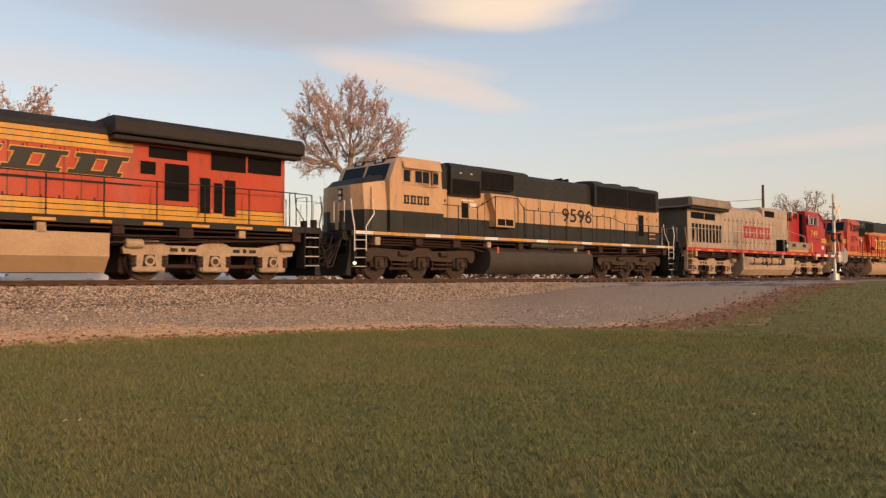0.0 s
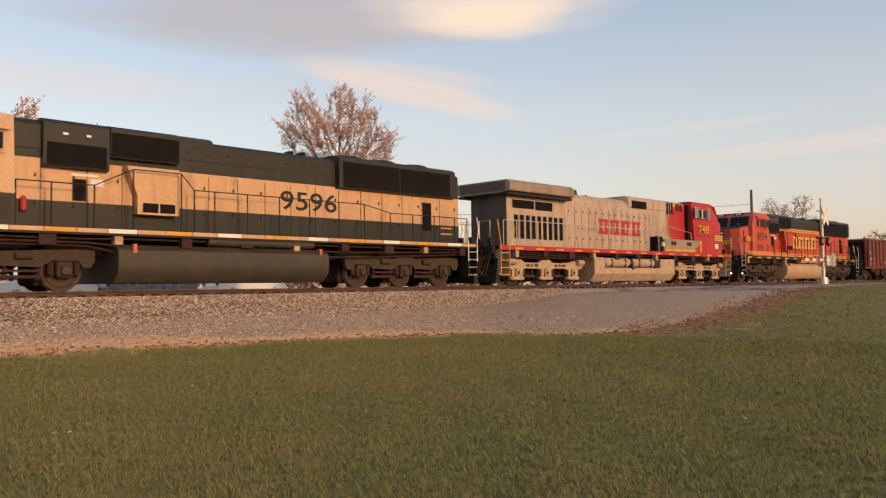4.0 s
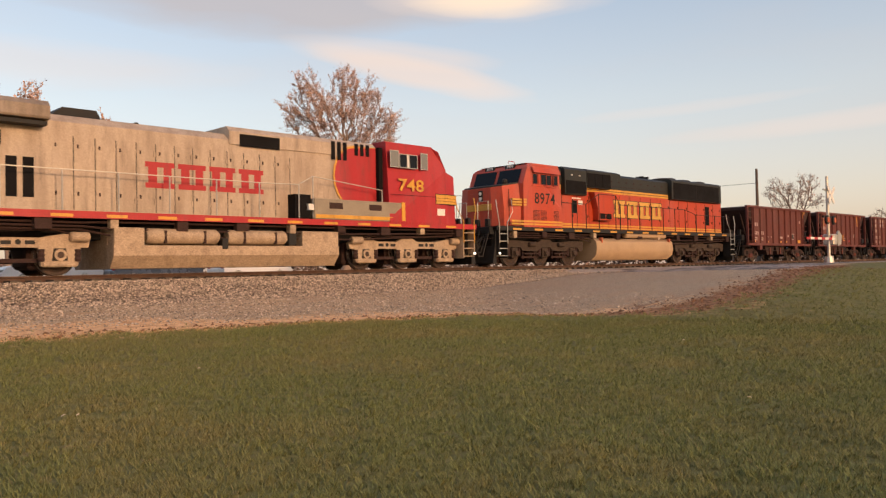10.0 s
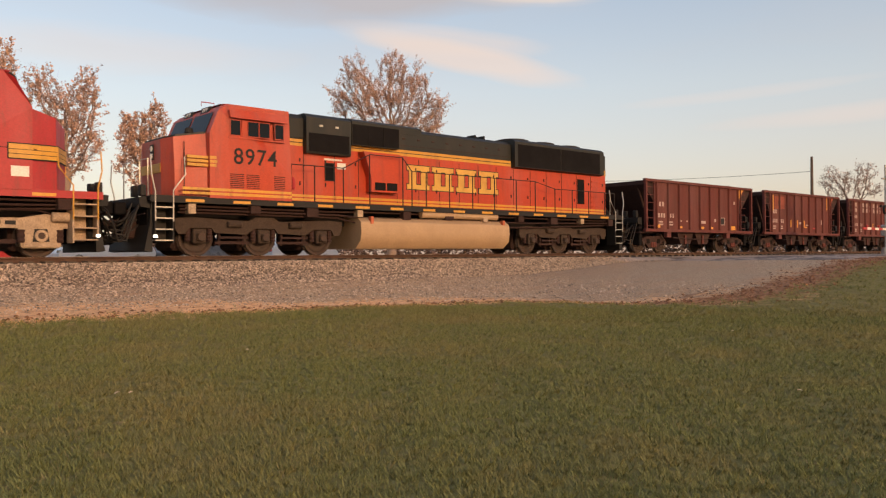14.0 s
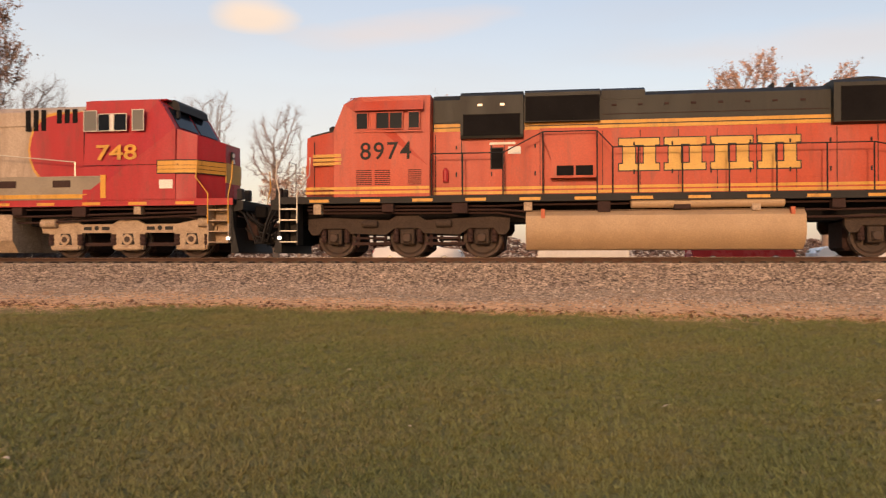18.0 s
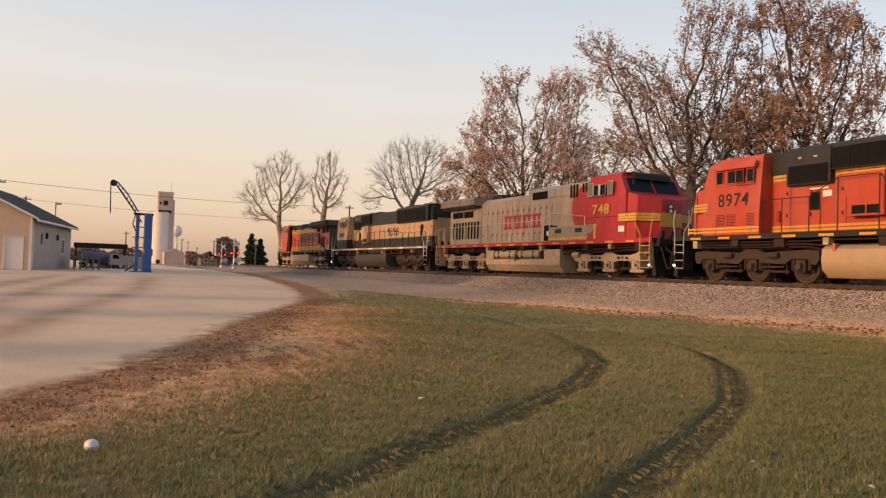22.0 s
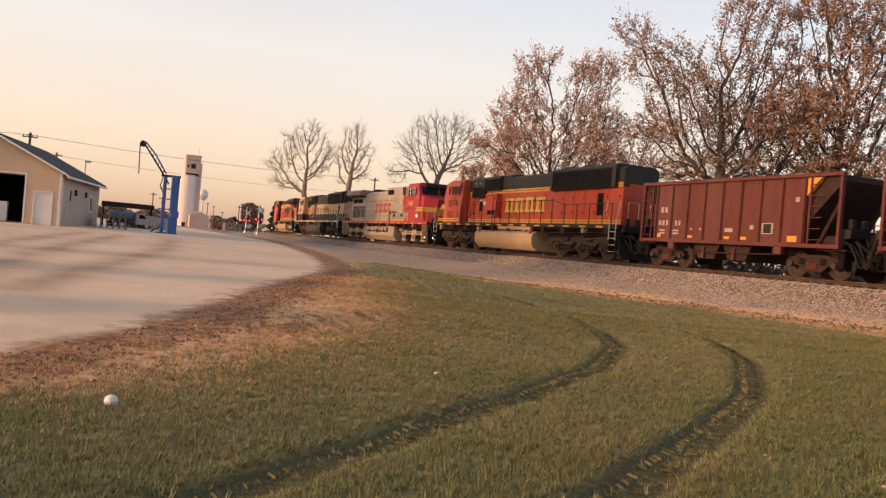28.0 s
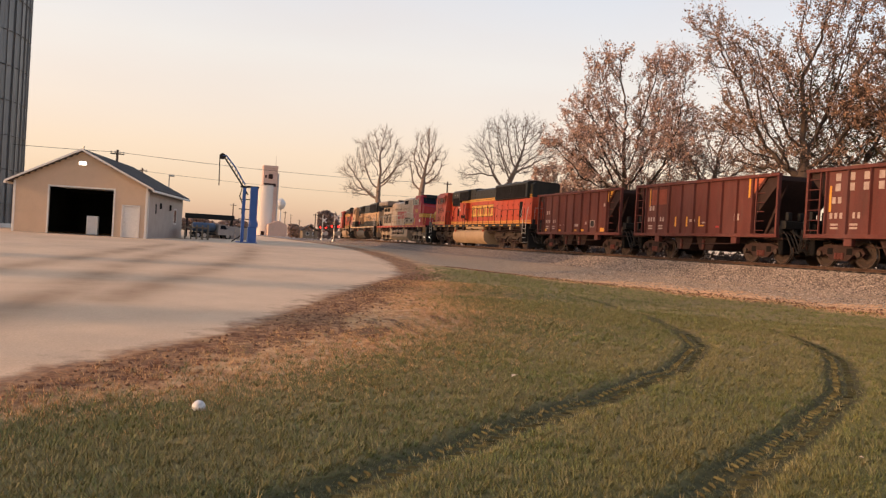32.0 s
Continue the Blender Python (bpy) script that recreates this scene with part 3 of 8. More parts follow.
def build_ballast():
    n = 72000
    y = 19.0 + 2.45 * rng.random(n) ** 0.8
    x = -40 + 76 * rng.random(n)
    y = y + track_bend(x)
    keep = x + 0.55 * (y - 21) < 28.5 + rng.normal(0, 0.6, n)
    x, y = x[keep], y[keep]
    n = len(x)
    v = [(1, 0, 0), (-0.9, 0.3, 0.1), (0.1, 1, -0.1), (0, -1, 0.2), (0.2, 0.1, 0.8), (-0.1, 0, -0.8)]
    f = [(0, 2, 4), (2, 1, 4), (1, 3, 4), (3, 0, 4), (2, 0, 5), (1, 2, 5), (3, 1, 5), (0, 3, 5)]
    rows = np.stack([x, y, ground_height(x, y) + 0.012, 0.018 + 0.026 * rng.random(n) ** 2, rng.random(n) * 6.28, rng.normal(0, 0.5, n), 0.6 + 0.5 * rng.random(n)], 1)
    scatter("ballast_stones", rows, v, f, STONE, "grey and tan crushed limestone ballast along the track", "ballast")
    n = 42000
    x = -34 + 54 * rng.random(n)
    y = np.interp(x, *LAWN_EDGE) + 0.9 + (18.6 - np.interp(x, *LAWN_EDGE)) * rng.random(n) ** 0.75
    rows = np.stack([x, y, ground_height(x, y) + 0.003, 0.012 + 0.026 * rng.random(n) ** 3, rng.random(n) * 6.28, rng.normal(0, 0.4, n), 0.6 + 0.5 * rng.random(n)], 1)
    scatter("gravel_stones", rows, v, f, STONE, "loose pale gravel on the worn shoulder beside the track", "gravel")


LUMP_V = [(1, 0, 0), (-0.9, 0.3, 0.1), (0.1, 1, -0.1), (0, -1, 0.2), (0.2, 0.1, 0.8), (-0.1, 0, -0.8)]
LUMP_F = [(0, 2, 4), (2, 1, 4), (1, 3, 4), (3, 0, 4), (2, 0, 5), (1, 2, 5), (3, 1, 5), (0, 3, 5)]


def build_clods():
    """Broken soil where the lawn meets the road apron, along the paved lot and on the torn lawn edge."""
    a, b, c = 3000, 4200, 5500
    xa, xb, xc = 15.5 + 22 * rng.random(a) ** 1.3, -26 + 19 * rng.random(b), -33 + 48 * rng.random(c) ** 1.6
    x = np.concatenate([xa, xb, xc])
    y = np.concatenate([np.interp(xa, *LAWN_EDGE) + rng.normal(0.5, 0.6, a), np.interp(xb, *LOT_EDGE) + np.abs(rng.normal(0.75, 0.45, b)), np.interp(xc, *LAWN_EDGE) + rng.normal(0.25, 0.28, c)])
    grain = np.concatenate([0.012 + 0.05 * rng.random(a) ** 4, 0.008 + 0.026 * rng.random(b) ** 3, 0.012 + 0.05 * rng.random(c) ** 3])
    n = len(x)
    rows = np.stack([x, y, ground_height(x, y), grain, rng.random(n) * 6.28, rng.normal(0, 0.4, n), 0.6 + 0.5 * rng.random(n)], 1)
    scatter("soil_clods", rows, LUMP_V, LUMP_F, CLOD, "dark crumbled soil along the torn edges of the lawn", "soil")


def build_treads():
    """Slanted lug marks pressed into the two wheel ruts."""
    rows = []
    for line in RUTS:
        for (ax, ay), (bx, by) in zip(line[:7], line[1:8]):
            ln, turn = math.hypot(bx - ax, by - ay), math.atan2(by - ay, bx - ax)
            for k in range(int(ln / 0.06)):
                f, side = (k + rng.random() * 0.4) * 0.06 / ln, 1 if k % 2 else -1
                x, y = ax + (bx - ax) * f - side * 0.07 * math.sin(turn), ay + (by - ay) * f + side * 0.07 * math.cos(turn)
                rows.append((x, y, float(ground_height(x, y)) - 0.035, 0.036 + 0.02 * rng.random(), turn + side * 0.95 + rng.normal(0, 0.12), rng.normal(0, 0.12), 1.0))
    v = [(-1, -0.16, 0), (1, -0.16, 0), (1, 0.16, 0), (-1, 0.16, 0), (-0.85, 0, 0.28), (0.85, 0, 0.28)]
    f = [(0, 1, 5, 4), (3, 4, 5, 2)]
    scatter("tread_marks", rows, v, f, PRESSED, "slanted tyre lug marks pressed into the wheel ruts", "tyre marks")


def build_grass():
    n = 190000
    r = 2.6 + 15.5 * rng.random(n) ** 1.25
    az = np.radians(-108 + 200 * rng.random(n))
    x, y = r * np.sin(az), r * np.cos(az)
    lawn = np.interp(x, *LAWN_EDGE) - y
    dirt = y - np.interp(x, *DIRT_EDGE)
    keep = (lawn > rng.normal(0.1, 0.3, n)) & ((x > -4) | (dirt > rng.normal(-0.1, 0.6, n))) & (rng.random(n) > 0.3 * rut_depth(x, y))
    x, y, r = x[keep], y[keep], r[keep]
    n = len(x)
    v, f = [], []
    shape = np.random.default_rng(3)
    for k in range(5):
        a, w = k * 1.256 + shape.random(), 0.085
        ox, oy, lx, ly, h = 0.35 * math.cos(a), 0.35 * math.sin(a), 0.8 * math.cos(a + 0.5), 0.8 * math.sin(a + 0.5), 0.7 + 0.5 * shape.random()
        i = len(v)
        v += [(ox - w * math.sin(a), oy + w * math.cos(a), -0.1), (ox + w * math.sin(a), oy - w * math.cos(a), -0.1), (ox + lx, oy + ly, h)]
        f.append((i, i + 1, i + 2))
    rut = rut_depth(x, y)
    rows = np.stack([x, y, ground_height(x, y) - 0.05 * rut, (0.028 + 0.018 * rng.random(n)) * (1 + r / 22) * (1 - 0.45 * rut), rng.random(n) * 6.28, rng.normal(0, 0.2, n), np.ones(n)], 1)
    parched = rng.random(n) < 0.75 * dryness(x, y) * np.clip(0.75 + 0.5 * np.sin(x * 1.1 + 2 * np.sin(y * 0.7)) + 0.3 * np.sin(y * 2.3 - x), 0.1, 1)
    scatter("lawn_grass", rows[~parched], v, f, GRASS, "short mown green grass with brownish patches", "grass")
    scatter("parched_grass", rows[parched], v, f, PARCHED, "short parched yellowish grass towards the paved lot", "grass")
    n = 60000
    r = 15 + 17 * rng.random(n)
    az = np.radians(-86 + 176 * rng.random(n))
    x, y = r * np.sin(az), r * np.cos(az)
    keep = (np.interp(x, *LAWN_EDGE) - y > rng.normal(0.1, 0.3, n)) & ((x > -4) | (y - np.interp(x, *DIRT_EDGE) > rng.normal(-0.1, 0.6, n)))
    x, y, r = x[keep], y[keep], r[keep]
    n = len(x)
    rows = np.stack([x, y, ground_height(x, y), (0.055 + 0.03 * rng.random(n)) * (1 - 0.5 * rut_depth(x, y)), rng.random(n) * 6.28, rng.normal(0, 0.2, n), np.ones(n)], 1)
    scatter("outer_grass", rows, v, f, GRASS, "short mown grass at the far side of the lawn", "grass")
    n = 16000
    r = 2.8 + 15 * rng.random(n)
    az = np.radians(-100 + 95 * rng.random(n) ** 1.2)
    x, y = r * np.sin(az), r * np.cos(az)
    keep = (np.interp(x, *LAWN_EDGE) - y > 0.2) & (y - np.interp(x, *DIRT_EDGE) > -0.2) & (rng.random(n) > 0.8 * rut_depth(x, y))
    x, y = x[keep], y[keep]
    n = len(x)
    rows = np.stack([x, y, ground_height(x, y), 0.034 + 0.022 * rng.random(n), rng.random(n) * 6.28, rng.normal(0, 0.25, n), np.ones(n)], 1)
    scatter("straw_grass", rows, v, f, STRAW, "straw-coloured blades mixed into the lawn", "grass")
    n = 15000
    x = -22 + 19 * rng.random(n)
    y = np.interp(x, *DIRT_EDGE) + rng.normal(-0.1, 1.1, n)
    keep = (y > np.interp(x, *LOT_EDGE) + 0.15)
    x2 = -30 + 46 * rng.random(5000)
    y2 = np.interp(x2, *LAWN_EDGE) + rng.normal(0.0, 0.22, 5000)
    x, y = np.concatenate([x[keep], x2]), np.concatenate([y[keep], y2])
    n = len(x)
    rows = np.stack([x, y, ground_height(x, y), 0.030 + 0.022 * rng.random(n), rng.random(n) * 6.28, rng.normal(0, 0.35, n), np.ones(n)], 1)
    scatter("dry_grass", rows, v, f, DRY, "dry brown grass along the bare edge of the lawn", "grass")


build_ballast()
build_clods()
build_treads()
build_grass()


# ---- track ----
def build_track():
    track = thing("railway_track", "single railway track with rusty rails on wooden ties", "railway track", kind="structure")
    prof = [(-0.068, 0), (0.068, 0), (0.068, 0.012), (0.012, 0.03), (0.01, 0.12), (0.036, 0.132), (0.036, 0.168), (0.03, 0.175), (-0.03, 0.175), (-0.036, 0.168), (-0.036, 0.132), (-0.01, 0.12), (-0.012, 0.03), (-0.068, 0.012)]
    for side in (-0.755, 0.755):
        ob = part("rail", prism([(TRACK_Y + side + a, RAIL_Z - 0.175 + z) for a, z in prof], 25, 400, "x"), RAIL_SIDE, track)
        for x0 in range(-295, 25, 10):
            y0, y1 = float(track_bend(x0)), float(track_bend(x0 + 10))
            bend = part("rail", prism([(TRACK_Y + side + a, RAIL_Z - 0.175 + z) for a, z in prof], x0, x0 + 10, "x"), RAIL_SIDE, track)
            head = part("running_surface", box(x0, x0 + 10, TRACK_Y + side - 0.027, TRACK_Y + side + 0.027, RAIL_Z, RAIL_Z + 0.002), TREAD, bend, "bright worn rail head")
            for v in list(bend.data.vertices) + list(head.data.vertices):
                v.co.y += y0 if v.co.x < x0 + 5 else y1
        part("running_surface", box(25, 400, TRACK_Y + side - 0.027, TRACK_Y + side + 0.027, RAIL_Z, RAIL_Z + 0.002), TREAD, ob, "bright worn rail head")
    tie = box(-0.11, 0.11, -1.3, 1.3, -0.09, 0.09, 0.012)
    first = part("tie", tie, TIE, track)
    k = 0
    for i in range(-160, 130):
        x = i * 0.5 + 0.02 * math.sin(i * 7)
        ob = first if k == 0 else new("tie", first.data)
        ob.parent = track
        ob.matrix_basis = pose(x, TRACK_Y + float(track_bend(x)) + 0.03 * math.sin(i * 3.7), RAIL_Z - 0.195, 0, 0, 0.4 + 1.2 * math.sin(i * 5.1))
        k += 1


build_track()


# ---- train: shared pieces ----
SPINNING = []   # wheelset, its centre, its radius
TRAIN = []      # unit, its place along the track at the start


def wheel_mesh(r):
    k = r / 0.53
    half = [(0.10, -0.88), (0.13, -0.87), (0.15, -0.81), (0.20 * k, -0.80), (0.40 * k, -0.79), (0.455 * k, -0.83), (0.53 * k, -0.83), (0.53 * k, -0.735), (0.56 * k, -0.715), (0.56 * k, -0.69), (0.45 * k, -0.69), (0.16, -0.71), (0.085, -0.68)]
    bm = lathe(half + [(a, -d) for a, d in half[::-1]], 22)
    for j in range(6):
        c, s = math.cos(j * math.tau / 6), math.sin(j * math.tau / 6)
        for y in (-0.80, 0.80):
            add_box(bm, 0.28 * k * c - 0.025, 0.28 * k * c + 0.025, y - 0.012, y + 0.012, 0.28 * k * s - 0.025, 0.28 * k * s + 0.025)
    for f in bm.faces:
        m = f.calc_center_median()
        if math.hypot(m.x, m.z) > 0.515 * k and 0.73 < abs(m.y) < 0.82:
            f.material_index = 1
    bmesh.ops.recalc_face_normals(bm, faces=bm.faces)
    me = bpy.data.meshes.new("wheelset")
    bm.to_mesh(me)
    bm.free()
    me.materials.append(WHEEL)
    me.materials.append(TREAD)
    return me


LOCO_WHEELS, CAR_WHEELS = wheel_mesh(0.53), wheel_mesh(0.46)


def add_wheels(parent, xs, data, r):
    for x in xs:
        ob = new("wheelset", data)
        ob.parent = parent
        ob.location = (x, 0, r)
        SPINNING.append((ob, x, r))


def parts(name, rows, material, parent, label="", bevel=0.0):
    """One mesh object for every box."""
    return [part(name, box(*r, bevel), material, parent, label) for r in rows]


def plate(name, unit, x0, x1, z0, z1, y, material, thick=0.006, label=""):
    """A flat plate on both long sides, at the distance y from the middle."""
    return parts(name, [(x0, x1, -y - thick, -y, z0, z1), (x0, x1, y, y + thick, z0, z1)], material, unit, label)


def side_window(unit, x0, x1, z0, z1, y, pane=None, frame=None, rim=0.022):
    for s in (-1, 1):
        a, b = sorted((s * y, s * (y + 0.02)))
        ob = part("window", boxes((x0, x1, a, b, z0 - rim, z0), (x0, x1, a, b, z1, z1 + rim), (x0 - rim, x0, a, b, z0 - rim, z1 + rim), (x1, x1 + rim, a, b, z0 - rim, z1 + rim)), frame or ALU, unit)
        a, b = sorted((s * y, s * (y + 0.006)))
        part("pane", box(x0, x1, a, b, z0, z1), pane or GLASS, ob)


def grille(name, unit, x0, x1, z0, z1, y, bars=8, material=None):
    """A dark opening with upright bars on both sides."""
    for s in (-1, 1):
        a, b = sorted((s * y, s * (y + 0.008)))
        ob = part(name, box(x0, x1, a, b, z0, z1), material or GRILLE, unit, "black grille")
        if bars:
            a, b = sorted((s * (y + 0.008), s * (y + 0.02)))
            w = (x1 - x0) / bars
            parts("grille_bar", [(x0 + w * (i + 0.4), x0 + w * (i + 0.6), a, b, z0 + 0.02, z1 - 0.02) for i in range(bars)], GRILLE, ob)


def louvres(unit, x0, x1, z0, z1, y, n, material):
    for s in (-1, 1):
        a, b = sorted((s * y, s * (y + 0.014)))
        h = (z1 - z0) / n
        parts("louvre", [(x0, x1, a, b, z0 + i * h, z0 + i * h + h * 0.55) for i in range(n)], material, unit)


def handrail(unit, X, posts, y, material, foot=1.66):
    """posts: (u, top) in order; a bent rail joins their tops. On both sides."""
    for s in (-1, 1):
        for u, top in posts:
            part("handrail_post", tube([(X(u), s * y, foot), (X(u), s * y, top)], 0.021, 5), material, unit)
        part("handrail", tube([(X(u), s * y, top) for u, top in posts], 0.017, 5), material, unit)


def steps(unit, X, u0, u1, material, edge, n=4, rail=None, lamp=False):
    """A step well at one end, with treads and grab irons."""
    for s in (-1, 1):
        y0, y1 = sorted((s * 1.05, s * 1.52))
        well = part("step_well", boxes((X(u1) - 0.02, X(u1) + 0.02, y0, y1, 0.35, 1.62), (X(u0) - 0.02, X(u0) + 0.02, y0, y1, 0.5, 1.62), (min(X(u0), X(u1)), max(X(u0), X(u1)), s * 1.05 - 0.01, s * 1.05 + 0.01, 0.4, 1.62)), material, unit)
        for i in range(n):
            z = 0.42 + i * 0.30
            part("step", boxes((min(X(u0), X(u1)), max(X(u0), X(u1)), y0, y1, z, z + 0.03)), edge, well)
        yy = s * 1.53
        col = rail or edge
        part("grab_rail", tube([(X(u0), yy, 0.95), (X(u0), yy, 1.75), (X(u0 - 0.1), yy, 2.2), (X(u0 - 0.1), s * 1.45, 2.7)], 0.02, 6), col, unit)
        part("grab_rail", tube([(X(u1), yy, 0.95), (X(u1), yy, 1.8), (X(u1 + 0.35), yy, 2.25), (X(u1 + 0.35), s * 1.45, 2.75)], 0.02, 6), col, unit)
        if lamp:
            part("step_lamp", box(X(u0) - 0.05, X(u0) + 0.05, yy - 0.02, yy + 0.02, 0.5, 0.58, 0.01), LAMP, unit, "lit white step lamp")


def coupler(unit, x_tip, inward, plow=True):
    """Coupler, draft box, hoses and pilot plate at one end. inward: +1 when the unit lies towards +x."""
    d = inward
    xs = sorted((x_tip, x_tip + d * 0.75))
    part("coupler", boxes((xs[0], xs[1], -0.09, 0.09, 0.78, 0.98), (*sorted((x_tip, x_tip + d * 0.25)), -0.17, 0.14, 0.74, 1.02), bevel=0.03), RUST_DARK, unit)
    if plow:
        x = x_tip + d * 0.65
        part("pilot_plow", prism([(x, 0.12), (x - d * 0.14, 0.15), (x + d * 0.02, 0.9), (x + d * 0.05, 1.62), (x + d * 0.09, 1.62), (x + d * 0.09, 0.12)], -1.35, 1.35), BLACK, unit)
    for k, y in enumerate((-0.95, -0.75, -0.3, 0.75)):
        part("jumper_cable", tube([(x_tip + d * 0.62, y, 1.62 - 0.1 * k), (x_tip + d * 0.4, y, 1.2 - 0.12 * k), (x_tip + d * 0.1, y * 0.8, 0.95 - 0.1 * k), (x_tip - d * 0.1, y * 0.6, 0.9 - 0.1 * k)], 0.035, 5), BLACK, unit)
    rnd = random.Random(int(x_tip * 7) + 3)
    part("anticlimber", prism([(x_tip + d * 0.42, 1.34), (x_tip + d * 0.40, 1.6), (x_tip + d * 0.72, 1.64), (x_tip + d * 0.72, 1.3)], -1.3, 1.3), BLACK, unit)
    part("uncoupling_lever", tube([(x_tip + d * 0.5, -1.4, 1.15), (x_tip + d * 0.45, -0.5, 1.1), (x_tip + d * 0.2, -0.1, 1.15)], 0.02, 5), RUST_DARK, unit)
    part("draft_gear_box", box(*sorted((x_tip + d * 0.3, x_tip + d * 0.8)), -0.42, 0.42, 0.5, 1.3, 0.04), RUST_DARK, unit)
    part("pilot_beam", box(*sorted((x_tip + d * 0.66, x_tip + d * 0.9)), -1.2, 1.2, 0.35, 1.5, 0.03), GRILLE, unit)
    part("buffer_plate", box(*sorted((x_tip + d * 0.02, x_tip + d * 0.35)), -0.55, 0.55, 1.15, 1.5, 0.03), GRILLE, unit)
    for k in range(9):
        y, z0, z1 = rnd.uniform(-1.25, 0.9), rnd.uniform(1.0, 1.6), rnd.uniform(0.3, 0.75)
        part("jumper_cable", tube([(x_tip + d * 0.6, y, z0), (x_tip + d * 0.42, y, z0 - 0.12), (x_tip + d * 0.25, y, (z0 + z1) / 2), (x_tip + d * 0.1, y * 0.95, z1), (x_tip - d * 0.12, y * 0.9, z1 + 0.04)], 0.03, 5), BLACK, unit)
    for y in (-1.15, -0.6):
        part("cable_receptacle", box(*sorted((x_tip + d * 0.5, x_tip + d * 0.66)), y, y + 0.2, 1.64, 1.95, 0.02), BLACK, unit)
    for y in (-0.55, -0.4, 0.4, 0.55):
        part("air_hose", tube([(x_tip + d * 0.7, y, 0.9), (x_tip + d * 0.45, y, 0.7), (x_tip + d * 0.2, y * 0.9, 0.42), (x_tip - d * 0.05, y * 0.8, 0.4)], 0.025, 5), BLACK, unit)


def brand_blocks(unit, x0, x1, z0, z1, y, material, outline=None, n=4, slant=0.0):
    """A row of plain slab shapes, one for each big mark of the painted name, on both sides."""
    w, h = (x1 - x0) / n, z1 - z0
    slabs = ((0.0, 1.0, 0.0, 0.20), (0.0, 1.0, 0.80, 1.0), (0.10, 0.40, 0.20, 0.80), (0.62, 0.90, 0.20, 0.80))
    for s in (-1, 1):
        for i in range(n):
            a, b = x0 + w * (i + 0.06), x0 + w * (i + 0.94)
            for grown, mat, near, far_ in ((0.03, outline, 0.0, 0.004), (0.0, material, 0.004, 0.008)):
                if mat is None:
                    continue
                bm = bmesh.new()
                for u0, u1, k0, k1 in slabs:
                    p0, p1, c0, c1 = a + (b - a) * u0 - grown, a + (b - a) * u1 + grown, z0 + k0 * h - grown, z0 + k1 * h + grown
                    add_prism(bm, [(p0 + slant * k0, c0), (p1 + slant * k0, c0), (p1 + slant * k1, c1), (p0 + slant * k1, c1)], *sorted((s * (y + near), s * (y + far_))))
                part("lettering_block", bm, mat, unit)


def emd_truck(unit, xs, material):
    """Three-axle truck with radial frame: side frames, journal boxes, springs, brake cylinder."""
    a, b = min(xs) - 0.75, max(xs) + 0.75
    mids = sorted(xs)
    out = [(a, 0.78), (a + 0.1, 0.62), (a + 0.3, 0.62), (a + 0.42, 0.80)]
    for i, x in enumerate(mids[:-1]):
        m = (x + mids[i + 1]) / 2
        out += [(x + 0.34, 0.80), (x + 0.46, 0.66), (m + 0.42, 0.62), (mids[i + 1] - 0.34, 0.80)]
    out += [(b - 0.42, 0.80), (b - 0.3, 0.62), (b - 0.1, 0.62), (b, 0.78), (b, 1.06), (b - 0.5, 1.10), (mids[1] + 0.5, 1.02), (mids[1] + 0.3, 1.14), (mids[1] - 0.3, 1.14), (mids[1] - 0.5, 1.02), (a + 0.5, 1.10), (a, 1.06)]
    bm = bmesh.new()
    for s in (-1, 1):
        add_prism(bm, out, *sorted((s * 0.98, s * 1.14)))
    add_box(bm, a + 0.4, b - 0.4, -0.98, 0.98, 0.75, 1.0)
    truck = part("truck", bm, material, unit)
    for s in (-1, 1):
        for x in mids:
            part("journal_box", boxes((x - 0.2, x + 0.2, *sorted((s * 0.92, s * 1.12)), 0.36, 0.78), (x - 0.12, x + 0.12, *sorted((s * 1.1, s * 1.2)), 0.42, 0.66), bevel=0.03), material, truck)
            part("axle_cap", lathe_at(0.11, s * 1.2, s * 1.24, x, 0.54), WHEEL, truck)
            for dx in (-0.33, 0.33):
                part("coil_spring", lathe_up([(0.075, 0.42), (0.09, 0.46), (0.075, 0.5), (0.09, 0.55), (0.075, 0.6), (0.09, 0.65), (0.075, 0.7), (0.085, 0.78)], x + dx, s * 1.02), RUST_DARK, truck)
        for x in ((mids[0] + mids[1]) / 2, (mids[1] + mids[2]) / 2):
            part("brake_cylinder", lathe_along(0.10, x - 0.22, x + 0.22, s * 1.2, 0.92), material, truck)
            parts("brake_rigging", [(x - 0.55, x + 0.55, *sorted((s * 1.0, s * 1.06)), 0.34, 0.42), (x - 0.5, x + 0.45, *sorted((s * 1.16, s * 1.2)), 0.50, 0.56)], RUST_DARK, truck)
            parts("shoe_hanger", [(x - 0.42, x - 0.34, *sorted((s * 0.9, s * 1.0)), 0.3, 0.85), (x + 0.34, x + 0.42, *sorted((s * 0.9, s * 1.0)), 0.3, 0.85)], RUST_DARK, truck)
    for x in mids:
        part("traction_motor", box(x - 0.62, x + 0.55, -0.62, 0.62, 0.16, 0.98, 0.08), RUST_DARK, truck)
    add_wheels(truck, xs, LOCO_WHEELS, 0.53)


def lathe_at(r, y0, y1, x, z):
    bm = lathe([(r, y0), (r, y1)], 14)
    bmesh.ops.translate(bm, verts=bm.verts, vec=(x, 0, z))
    return bm


def lathe_up(profile, x, y, n=10):
    bm = lathe(profile, n, "z")
    bmesh.ops.translate(bm, verts=bm.verts, vec=(x, y, 0))
    return bm


